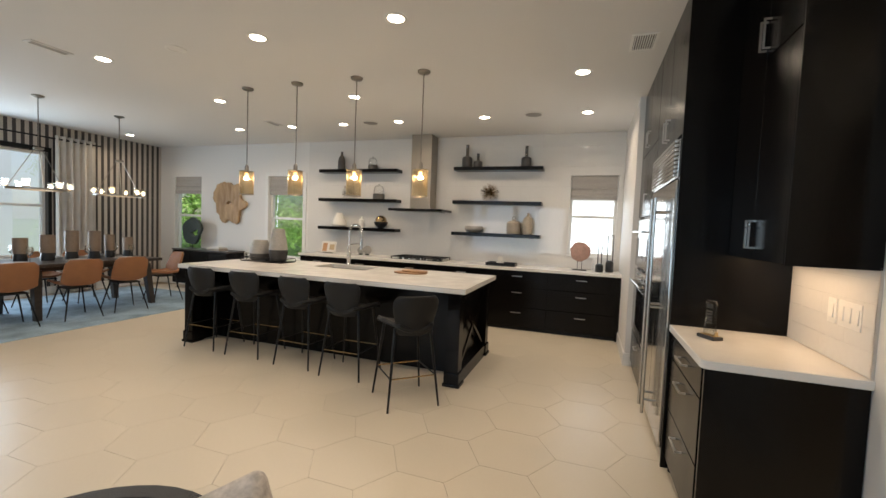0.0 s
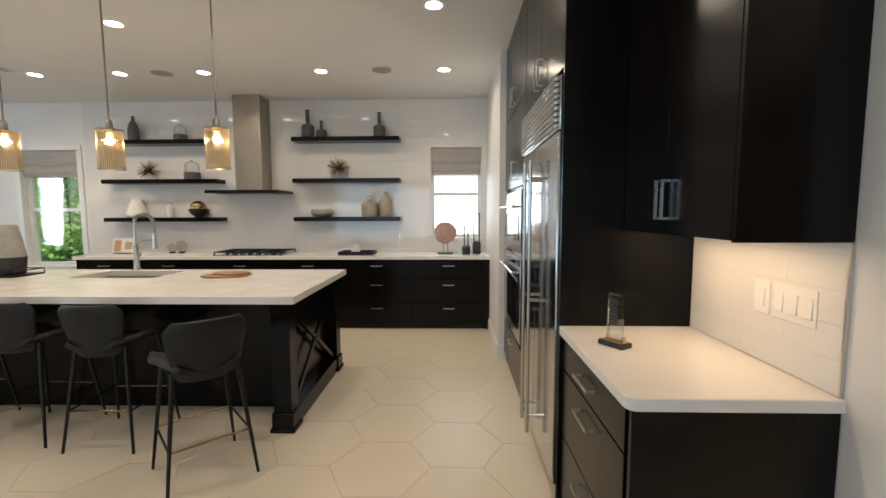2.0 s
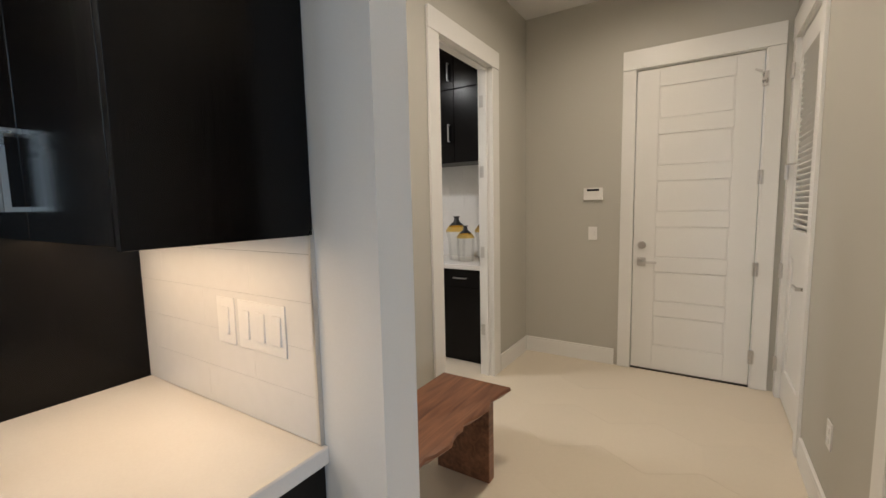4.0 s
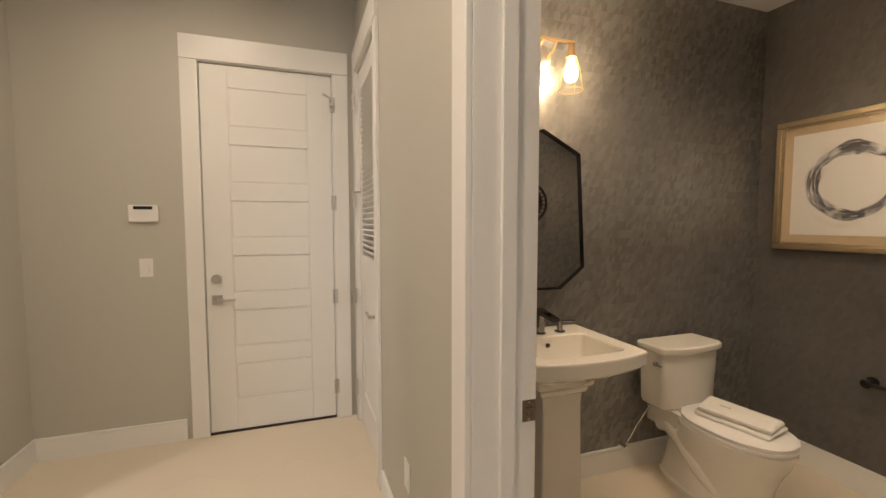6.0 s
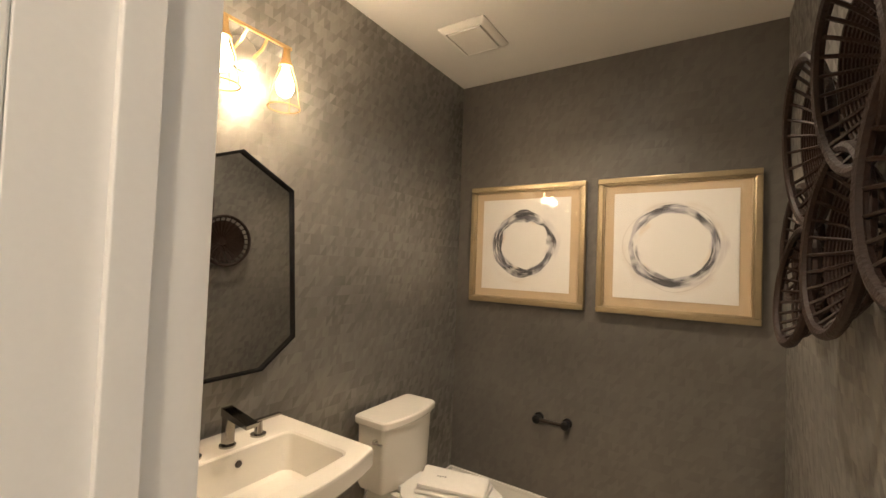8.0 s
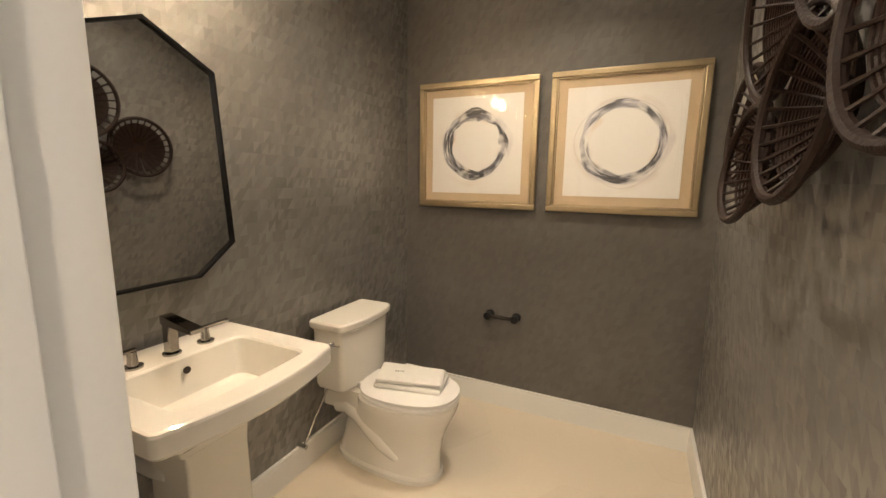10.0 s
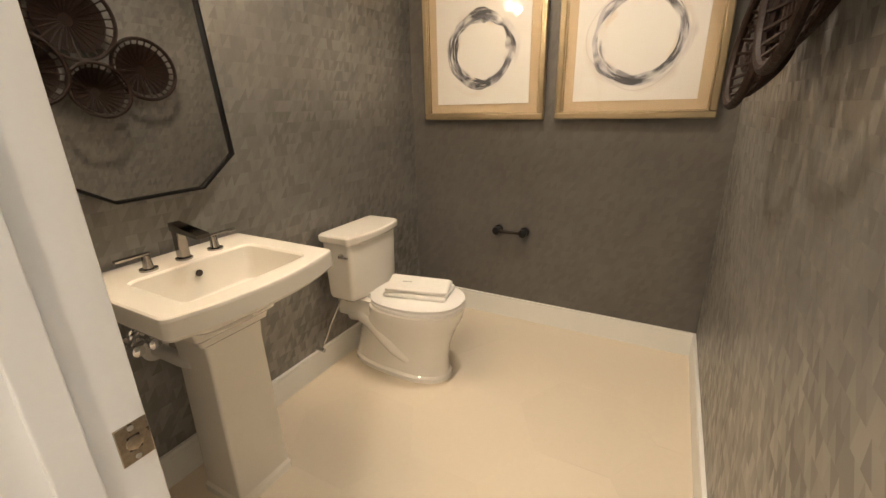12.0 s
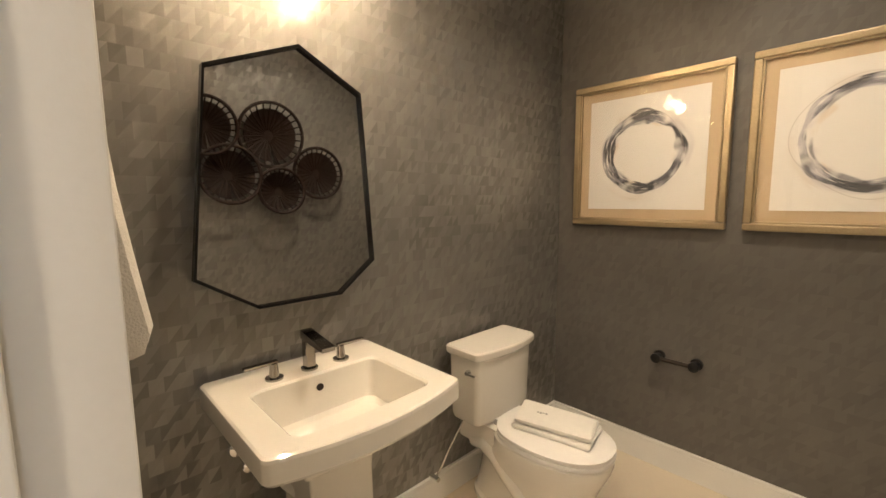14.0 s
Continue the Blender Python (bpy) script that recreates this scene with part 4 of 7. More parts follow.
def cooktop():
    c = thing("gas_cooktop", "stainless gas cooktop with black grates on the worktop", "cooktop", (-2.36, 6.50, 0.908))
    part("tray", box(-0.45, 0.45, -0.26, 0.26, 0, 0.012, 0.004), "steel", c)
    for gx in (-0.29, 0.0, 0.29):
        bm = bmesh.new()
        for x in (-0.13, 0.13):
            bar((gx + x, -0.23, 0.045), (gx + x, 0.23, 0.045), 0.014, 0.012, bm)
        for y in (-0.23, -0.115, 0, 0.115, 0.23):
            bar((gx - 0.13, y, 0.045), (gx + 0.13, y, 0.045), 0.012, 0.012, bm)
        for x in (-0.13, 0.13):
            for y in (-0.23, 0.23):
                bar((gx + x, y, 0.011), (gx + x, y, 0.045), 0.012, 0.012, bm)
        part("grate", bm, "black_metal", c)
        for y in (-0.12, 0.12):
            part("burner", lathe([(0.045, 0.012), (0.045, 0.024), (0.03, 0.03)], 16, None, (True, True), gx, y), "black_metal", c)
    for i in range(5):
        part("knob", lathe([(0.018, 0.012), (0.016, 0.034)], 12, None, (True, True), -0.2 + 0.1 * i, -0.245), "steel", c)


cooktop()


# island
def island():
    c = thing("kitchen_island", "black kitchen island with crossed end panel and plinth", "kitchen island")
    x0, x1, y0, y1 = -4.20, -0.84, 3.77, 4.96
    part("body", box(x0 + 0.10, x1 - 0.10, 4.14, y1 - 0.01, 0.0, 0.862), "black_wood", c)
    for x in (x0 + 0.01, x1 - 0.13):
        for y in (y0, y1 - 0.13):
            p = part("post", box(x, x + 0.12, y, y + 0.12, 0.0, 0.862, 0.004), "black_wood", c)
            part("base_block", box(x - 0.012, x + 0.132, y - 0.012, y + 0.132, 0, 0.13, 0.006), "black_wood", p)
            part("base_step", box(x - 0.022, x + 0.142, y - 0.022, y + 0.142, 0, 0.028, 0.006), "black_wood", p)
    for side, xo in ((1, x1 - 0.02), (-1, x0 + 0.02)):
        xi = xo - side * 0.07
        part("end_panel", box(xi - side * 0.02, xi, y0 + 0.12, y1 - 0.13, 0.0, 0.862), "black_wood", c)
        part("rail", box(xi, xo, y0 + 0.12, y1 - 0.13, 0.79, 0.862, 0.003), "black_wood", c)
        part("rail", box(xi, xo + side * 0.012, y0 + 0.12, y1 - 0.13, 0.0, 0.13, 0.005), "black_wood", c)
        for a, b in (((y0 + 0.13, 0.14), (y1 - 0.14, 0.785)), ((y0 + 0.13, 0.785), (y1 - 0.14, 0.14))):
            part("cross_brace", bar((xo - side * 0.025, a[0], a[1]), (xo - side * 0.025, b[0], b[1]), 0.022, 0.03), "black_wood", c, "crossed brace")
    # doors on the cooking side
    n = 5
    for i in range(n):
        a0 = x0 + 0.13 + (x1 - x0 - 0.26) * i / n
        a1 = x0 + 0.13 + (x1 - x0 - 0.26) * (i + 1) / n
        m = (a0 + a1) / 2
        front_y(c, "door", y1 - 0.01, 1, a0, a1, 0.10, 0.855, ((m - 0.06, 0.79), (m + 0.06, 0.79)))
    part("seat_panel", box(x0 + 0.13, x1 - 0.13, 4.125, 4.14, 0.0, 0.862), "black_wood", c)
    # top with the sink's cut-out
    s0, s1, t0, t1 = -2.98, -2.26, 4.50, 4.93
    bm = bmesh.new()
    outer = [(-4.25, 3.73), (-0.80, 3.73), (-0.80, 5.02), (-4.25, 5.02)]
    inner = [(s0, t0), (s1, t0), (s1, t1), (s0, t1)]
    loft([[(x, y, 0.862) for x, y in inner], [(x, y, 0.862) for x, y in outer], [(x, y, 0.908) for x, y in outer], [(x, y, 0.908) for x, y in inner], [(x, y, 0.862) for x, y in inner]], bm, (False, False))
    bmesh.ops.remove_doubles(bm, verts=bm.verts[:], dist=1e-5)
    top = plain("island_top", bm, "quartz", "thick white quartz island top with an undermount sink", "worktop")
    bm = loft([rrect((s1 - s0) / 2 + 0.004, (t1 - t0) / 2 + 0.004, 0.02, 0.861, (s0 + s1) / 2, (t0 + t1) / 2), rrect((s1 - s0) / 2, (t1 - t0) / 2, 0.03, 0.70, (s0 + s1) / 2, (t0 + t1) / 2)], None, (False, True))
    plain("sink", bm, "steel", "stainless undermount sink in the island top", "sink")


island()


def spring_tap(m, s=1.0):
    t = thing("kitchen_tap", "tall stainless spring-neck kitchen tap", "tap", m)
    part("base", lathe([(0.032, 0), (0.032, 0.01), (0.024, 0.02), (0.024, 0.23), (0.018, 0.24)]), "steel", t)
    path = [(0, 0, 0.24), (0, 0, 0.44)] + [(0.085 - 0.085 * math.cos(radians(a)), 0, 0.44 + 0.085 * math.sin(radians(a))) for a in range(20, 181, 20)] + [(0.17, 0, 0.34)]
    part("neck", tube(path, 0.009, 10), "steel", t)
    coil, pts = 46, [Vector(p) for p in path[1:]]
    lens = [0.0]
    for a, b in zip(pts, pts[1:]):
        lens.append(lens[-1] + (b - a).length)
    helix = []
    for i in range(coil * 8):
        s0 = lens[-1] * i / (coil * 8 - 1)
        k = max(j for j in range(len(lens)) if lens[j] <= s0)
        k = min(k, len(pts) - 2)
        f = (s0 - lens[k]) / (lens[k + 1] - lens[k])
        p, d = pts[k].lerp(pts[k + 1], f), (pts[k + 1] - pts[k]).normalized()
        u = Vector((0, 1, 0))
        v = d.cross(u)
        helix.append(p + 0.015 * (math.cos(i * math.pi / 4) * u + math.sin(i * math.pi / 4) * v))
    part("spring", tube(helix, 0.0028, 4), "chrome", t, "coiled chrome spring")
    part("spray_head", lathe([(0.013, 0.36), (0.018, 0.33), (0.020, 0.22), (0.024, 0.20)], 16, None, (True, True), 0.17), "steel", t)
    part("bracket", tube([(0, 0, 0.26), (0.09, 0, 0.28), (0.16, 0, 0.28)], 0.006, 8), "steel", t)
    part("lever", tube([(0, 0.02, 0.12), (0, 0.06, 0.13), (0, 0.085, 0.17)], 0.007, 8), "steel", t)


spring_tap(pose(-2.76, 4.97, 0.908, 0, 0, 8))


# bar stools
def stool():
    s = thing("bar_stool", "charcoal leather counter stool on black legs with brass footrest", "bar stool", None, "stools at the island")
    hw, hd, zs = 0.20, 0.19, 0.62
    # moulded seat shell with turned-up sides
    loops = []
    n = 14
    for k in range(n + 1):
        y = 0.24 - 0.46 * k / n
        row = []
        wy = 0.215 - 0.085 * max(0, -y) / 0.22 - 0.03 * max(0, y - 0.05) / 0.19
        for j in range(13):
            u = -1 + 2 * j / 12
            lift = 0.05 * abs(u) ** 2.6 * (0.55 + 0.45 * max(0, 1 - abs(y + 0.02) / 0.22)) - 0.012 * (1 - u * u)
            front = -0.03 * max(0, (y - 0.16) / 0.08) ** 2
            row.append((u * wy, y, zs + 0.04 + lift + front))
        loops.append(row)
    bm = loft(loops, None, (False, False), closed=False)
    part("seat", shell(bm, 0.036), "leather_grey", s)
    # back: a curved, flared panel
    loops = []
    for k in range(15):
        t = k / 14
        z = 0.585 + 0.322 * t
        e = min(1, t / 0.8)
        half = 0.150 + 0.044 * (e * e * (3 - 2 * e)) - (0.040 * ((t - 0.80) / 0.20) ** 2.4 if t > 0.80 else 0) - (0.025 * ((0.15 - t) / 0.15) ** 2 if t < 0.15 else 0)
        row = []
        for j in range(13):
            u = -1 + 2 * j / 12
            bow = 0.055 * (1 - u * u)
            row.append((u * half, -0.205 - 0.055 * t - bow + 0.05, z + 0.004 * (u * u - 0.6) * t * t))
        loops.append(row)
    bm = loft(loops, None, (False, False), closed=False)
    part("backrest", shell(bm, 0.030), "leather_grey", s)
    feet = {}
    for sx in (-1, 1):
        for sy in (-1, 1):
            a, b = (sx * 0.15, sy * 0.14, zs + 0.02), (sx * 0.215, sy * 0.215, 0.0)
            feet[sx, sy] = (a, b)
            part("leg", tube([a, b], 0.013, 10, None, 0.008), "black_metal", s)

    def at(sx, sy, z):
        a, b = feet[sx, sy]
        f = (a[2] - z) / a[2]
        return tuple(a[i] + (b[i] - a[i]) * f for i in range(3))

    for p, q in (((-1, -1), (1, -1)), ((-1, 1), (1, 1))):
        part("footrest", tube([at(*p, 0.25), at(*q, 0.25)], 0.006, 8), "aged_brass", s, "slim aged brass footrest")
    for p, q in (((-1, -1), (-1, 1)), ((1, -1), (1, 1))):
        part("stretcher", tube([at(*p, 0.25), at(*q, 0.25)], 0.006, 8), "black_metal", s)
    return s


def shell(bm, t):
    """Give an open surface thickness and a rounded rim."""
    bmesh.ops.recalc_face_normals(bm, faces=bm.faces[:])
    geo = bmesh.ops.solidify(bm, geom=bm.faces[:], thickness=t)
    rim = [e for e in bm.edges if len(e.link_faces) == 2 and e.calc_face_angle(0) > radians(60)]
    bmesh.ops.bevel(bm, geom=rim, offset=t * 0.3, segments=2, profile=0.5, affect="EDGES")
    return bm


first = stool()
first.matrix_basis = pose(-3.80, 3.84, 0)
for x, y, a in ((-3.19, 3.82, 2), (-2.51, 3.78, -2), (-1.93, 3.72, 1), (-1.185, 3.36, 44)):
    copy_thing(first, pose(x, y, 0, 0, 0, a))


# pendants
def pendant():
    p = thing("pendant_lamp", "cylindrical brass mesh pendant with glowing bulb", "pendant lamp", None, "pendants over the island")
    part("canopy", lathe([(0.062, 0), (0.062, -0.012), (0.05, -0.024), (0.012, -0.03)]), "pendant_metal", p, "brushed nickel canopy")
    part("rod", tube([(0, 0, -0.03), (0, 0, -0.885)], 0.006, 8), "pendant_metal", p)
    part("socket", lathe([(0.012, -0.86), (0.022, -0.88), (0.022, -0.925), (0.05, -0.93), (0.05, -0.938)]), "pendant_metal", p)
    sh = part("shade", lathe([(0.076, -0.935), (0.076, -1.195), (0.0735, -1.195), (0.0735, -0.935)], 32, None, (False, False)), "mesh_shade", p, "gold woven wire shade")
    part("shade_rim", tube([(0.077 * math.cos(a * math.pi / 16), 0.077 * math.sin(a * math.pi / 16), -0.935) for a in range(32)], 0.004, 6, closed=True), "pendant_metal", sh)
    part("shade_rim", tube([(0.077 * math.cos(a * math.pi / 16), 0.077 * math.sin(a * math.pi / 16), -1.195) for a in range(32)], 0.004, 6, closed=True), "pendant_metal", sh)
    for k in range(3):
        a = k * 2.094
        part("spoke", tube([(0.02 * math.cos(a), 0.02 * math.sin(a), -0.93), (0.076 * math.cos(a), 0.076 * math.sin(a), -0.937)], 0.003, 6), "pendant_metal", p)
    bm = bmesh.new()
    for k in range(40):
        a, b = k * 2 * math.pi / 40, (k + 0.0) * 2 * math.pi / 40
        bar((0.0747 * math.cos(a), 0.0747 * math.sin(a), -0.938), (0.0747 * math.cos(b), 0.0747 * math.sin(b), -1.193), 0.0014, 0.0014, bm)
    part("wire", bm, "pale_brass", p, "fine pale brass wires")
    part("bulb", lathe([(0.012, -0.94), (0.015, -0.958), (0.018, -0.974), (0.012, -0.984), (0.003, -0.986)], 16), "bulb_soft", p, "glowing filament bulb")
    part("bulb_cap", lathe([(0.016, -0.935), (0.016, -0.948), (0.012, -0.952)], 14), "brass", p)
    return p


PEND = [(-3.53, 4.0), (-2.84, 3.98), (-2.11, 3.98), (-1.37, 3.97)]
first = pendant()
first.matrix_basis = pose(*PEND[0], KITCHEN_TOP)
for x, y in PEND[1:]:
    copy_thing(first, pose(x, y, KITCHEN_TOP))
for x, y in PEND:
    lamp("pendant_bulb", "POINT", (x, y, KITCHEN_TOP - 1.008), (x, y, 0), 3.5, BULB, 0.02)


# ceiling fittings
def downlight(m, lit=True):
    d = thing("downlight", "round recessed ceiling light, switched on" if lit else "round recessed ceiling light, switched off", "downlight", m, "recessed lights")
    part("trim_ring", lathe([(0.058, -0.001), (0.062, -0.006), (0.085, -0.004), (0.085, 0.0)], 28, None, (False, False)), "trim", d)
    part("lens", lathe([(0.06, -0.002), (0.058, -0.004)], 24), "can_glow" if lit else "pvc", d, "glowing lens" if lit else "unlit lens")
    return d


first = downlight(pose(*CANS[0], KITCHEN_TOP))
for x, y in CANS[1:]:
    copy_thing(first, pose(x, y, KITCHEN_TOP))
downlight(pose(-3.34, 2.976, KITCHEN_TOP), False)


def speaker(x, y):
    s = thing("ceiling_speaker", "round flush ceiling speaker with pale grille", "speaker", (x, y, KITCHEN_TOP), "ceiling speakers")
    part("rim", lathe([(0.118, 0), (0.118, -0.006), (0.105, -0.008), (0.105, 0)], 32, None, (False, False)), "pvc", s)
    part("grille", lathe([(0.105, -0.004), (0.05, -0.006), (0.001, -0.007)], 32), "grey_ceramic", s, "fine grey grille")


speaker(-0.545, 5.66)
speaker(-2.90, 5.68)


def air_vent(x, y, w, d, z=KITCHEN_TOP, n=9, turn=0):
    v = thing("air_vent", "white slatted ceiling air vent", "air vent", pose(x, y, z, 180, 0, turn), "ceiling vents")
    bm = bmesh.new()
    for a in ((-w / 2, w / 2, -d / 2, -d / 2 + 0.022), (-w / 2, w / 2, d / 2 - 0.022, d / 2), (-w / 2, -w / 2 + 0.022, -d / 2 + 0.022, d / 2 - 0.022), (w / 2 - 0.022, w / 2, -d / 2 + 0.022, d / 2 - 0.022)):
        box(*a, 0.0, 0.009, 0.002, bm)
    part("vent_frame", bm, "trim", v)
    # flat black sheet gives the dark between the slats; no duct is cut
    part("backing", box(-w / 2 + 0.02, w / 2 - 0.02, -d / 2 + 0.02, d / 2 - 0.02, 0.0005, 0.0015), "print_black", v, "black sheet in place of the duct's shade")
    for i in range(n):
        yy = -d / 2 + 0.03 + (d - 0.06) * i / (n - 1)
        part("slat", bake(box(-w / 2 + 0.022, w / 2 - 0.022, -0.0065, 0.0065, -0.0008, 0.0008), pose(0, yy, 0.006, 55)), "trim", v)


air_vent(0.515, 3.79, 0.30, 0.19, turn=90)
air_vent(-4.50, 2.66, 0.32, 0.12, n=5, turn=90)
air_vent(-4.45, 5.44, 0.30, 0.12, n=5, turn=90)


# tall block: fridge and oven tower
def tall_block():
    p = plain("side_panel", box(0.70, 1.306, 3.087, 3.106, 0.0, KITCHEN_TOP - 0.004, 0.001), "black_wood", "tall espresso side panel beside the fridge", "cabinet panel")
    f = thing("fridge", "built-in polished steel fridge with louvred top grille", "fridge")
    y0, y1, ym = 3.112, 4.085, 3.60
    part("body", box(0.73, 1.30, y0, y1, 0.02, 2.055), "steel", f)
    part("kick_plate", box(0.735, 0.76, y0, y1, 0.0, 0.10), "black_metal", f)
    for a, b, hy in ((y0 + 0.004, ym - 0.003, ym - 0.085), (ym + 0.003, y1 - 0.004, ym + 0.085)):
        d = part("door", box(0.685, 0.73, a, b, 0.11, 1.80, 0.004), "steel_fridge", f)
        bm = tube([(0.632, hy, 0.16), (0.632, hy, 1.72)], 0.0115, 12)
        for z in (0.26, 0.94, 1.62):
            tube([(0.685, hy, z), (0.632, hy, z)], 0.009, 8, bm)
        part("handle", bm, "steel", d, "full-height tubular steel handle")
    part("grille_frame", box(0.69, 0.73, y0 + 0.004, y1 - 0.004, 1.81, 2.05, 0.003), "steel", f)
    for i in range(9):
        z = 1.829 + i * 0.0262
        part("louvre", bake(box(-0.013, 0.013, y0 + 0.02, y1 - 0.02, -0.0115, 0.0115, 0.005), pose(0.682, 0, z, 0, -7)), "steel_fridge", f)
    c = thing("wall_cabinet", "espresso cabinet above the fridge, two tall doors", "cabinet")
    part("body", box(0.72, 1.30, 3.11, 4.10, 2.07, KITCHEN_TOP - 0.004), "black_wood", c)
    front_x(c, "door", 0.72, -1, 3.11, 3.605, 2.075, KITCHEN_TOP - 0.006, ((3.555, 2.13), (3.555, 2.27)))
    front_x(c, "door", 0.72, -1, 3.605, 4.10, 2.075, KITCHEN_TOP - 0.006, ((3.655, 2.13), (3.655, 2.27)))
    t = thing("oven_tower", "tall espresso cabinet holding two steel wall ovens", "cabinet")
    part("body", box(0.72, 1.30, 4.105, 5.188, 0.0, KITCHEN_TOP - 0.004), "black_wood", t)
    front_x(t, "door", 0.72, -1, 4.105, 4.645, 2.25, KITCHEN_TOP - 0.006, ((4.60, 2.30), (4.60, 2.43)))
    front_x(t, "door", 0.72, -1, 4.645, 5.187, 2.25, KITCHEN_TOP - 0.006, ((4.69, 2.30), (4.69, 2.43)))
    front_x(t, "drawer", 0.72, -1, 4.105, 5.187, 0.08, 0.42, ((4.58, 0.34), (4.71, 0.34)))
    for z0, z1, lab in ((0.46, 1.10, "steel wall oven with black glass"), (1.13, 1.60, "steel built-in microwave with black glass")):
        o = part("oven", box(0.688, 0.72, 4.17, 5.12, z0, z1, 0.003), "steel", t, lab)
        part("glass", box(0.684, 0.688, 4.27, 5.02, z0 + 0.09, z1 - 0.18, 0.0), "black_glass", o, "black oven glass")
        bm = tube([(0.645, 4.25, z1 - 0.12), (0.645, 5.04, z1 - 0.12)], 0.011, 10)
        for y in (4.32, 4.97):
            tube([(0.688, y, z1 - 0.12), (0.645, y, z1 - 0.12)], 0.008, 8, bm)
        part("handle", bm, "steel", o, "tubular steel handle")
        part("display", box(0.685, 0.688, 4.45, 4.85, z1 - 0.07, z1 - 0.03, 0.0), "black_glass", o)
    front_x(t, "door", 0.72, -1, 4.105, 5.187, 1.63, 2.25, ((4.60, 1.70), (4.60, 1.84)))


tall_block()


# desk
def desk():
    c = thing("desk_cabinet", "espresso three-drawer desk cabinet with nickel pulls", "cabinet")
    part("body", box(0.735, 1.300, 2.352, 3.084, 0.075, 0.868), "black_wood", c)
    part("plinth", box(0.79, 1.300, 2.37, 3.084, 0.0, 0.075), "black_trim", c)
    part("foot", lathe([(0.02, 0), (0.02, 0.075)], 12, None, (True, True), 0.757, 3.055), "black_metal", c)
    for z0, z1 in ((0.085, 0.40), (0.40, 0.715), (0.715, 0.862)):
        front_x(c, "drawer", 0.735, -1, 2.372, 3.082, z0, z1, ((2.64, z1 - 0.075), (2.80, z1 - 0.075)))
    part("end_panel", box(0.718, 1.300, 2.333, 2.352, 0.0, 0.868, 0.001), "black_wood", c)
    lp = []
    for z, k in ((0.869, 0.003), (0.872, 0), (0.905, 0), (0.908, 0.003)):
        pts = [(1.304, 2.324 + k, z), (1.304, 3.085, z), (0.700 + k, 3.085, z)]
        pts += [(x, y, z) for x, y in arc(0.735, 2.324 + 0.035, 0.035 - k, 180, 270, 6)]
        lp.append(pts)
    plain("worktop", loft(lp), "quartz", "white quartz desk top with a rounded corner", "worktop")
    u = thing("wall_cabinet", "tall espresso wall cabinet over the desk", "cabinet")
    part("body", box(1.0, 1.302, 2.352, 3.084, 1.365, KITCHEN_TOP - 0.004), "black_wood", u)
    ym = 2.718
    for z0, z1, h0, h1 in ((1.350, 2.345, 1.41, 1.545), (2.345, KITCHEN_TOP - 0.006, 2.39, 2.53)):
        front_x(u, "door", 1.0, -1, 2.352, ym, z0, z1, ((ym - 0.022, h0), (ym - 0.022, h1)))
        front_x(u, "door", 1.0, -1, ym, 3.084, z0, z1, ((ym + 0.022, h0), (ym + 0.022, h1)))
    part("end_panel", box(0.981, 1.302, 2.336, 2.352, 1.348, KITCHEN_TOP - 0.004, 0.001), "black_wood", u)
    s = thing("strip_light", "slim warm strip light under the wall cabinet", "strip light")
    part("housing", box(1.06, 1.18, 2.38, 3.06, 1.352, 1.364, 0.001), "pvc", s)
    part("lens", box(1.07, 1.17, 2.39, 3.05, 1.349, 1.352), "strip_glow", s, "glowing lens")


desk()


def desk_tiles():
    b = tagged(new("backsplash"), "glossy white wall tiles over the desk", "tiles", "", "structure")
    z, row = 0.910, 0
    while z < 1.348:
        y = 2.342 - (0.2 if row % 2 else 0)
        while y < 3.085:
            a0, a1 = max(y, 2.342), min(y + 0.406, 3.085)
            if a1 - a0 > 0.01:
                part("tile", box(1.296, 1.306, a0 + 0.0003, a1 - 0.0003, z + 0.0003, min(z + 0.10, 1.348) - 0.0003), "wall_tile", b)
            y += 0.406
        z += 0.10
        row += 1
    part("edge_trim", box(1.294, 1.306, 2.336, 2.342, 0.909, 1.36), "nickel", b, "satin metal edge strip")


desk_tiles()


def switch_plate(y0, y1, z0, z1, gangs):
    s = thing("switch_plate", "white %d-gang rocker switch plate on the tiles" % gangs if gangs > 1 else "white wall outlet plate on the tiles", "switch plate")
    part("plate", box(1.2925, 1.296, y0, y1, z0, z1, 0.0015), "pvc", s)
    w = (y1 - y0) / gangs
    for i in range(gangs):
        m = y0 + w * (i + 0.5)
        part("rocker", bake(box(-0.004, 0.003, -0.016, 0.016, -0.033, 0.033, 0.0015), pose(1.2925, m, (z0 + z1) / 2, 0, 3)), "pvc", s)


switch_plate(2.427, 2.598, 1.08, 1.195, 3)
switch_plate(2.614, 2.686, 1.08, 1.195, 1)


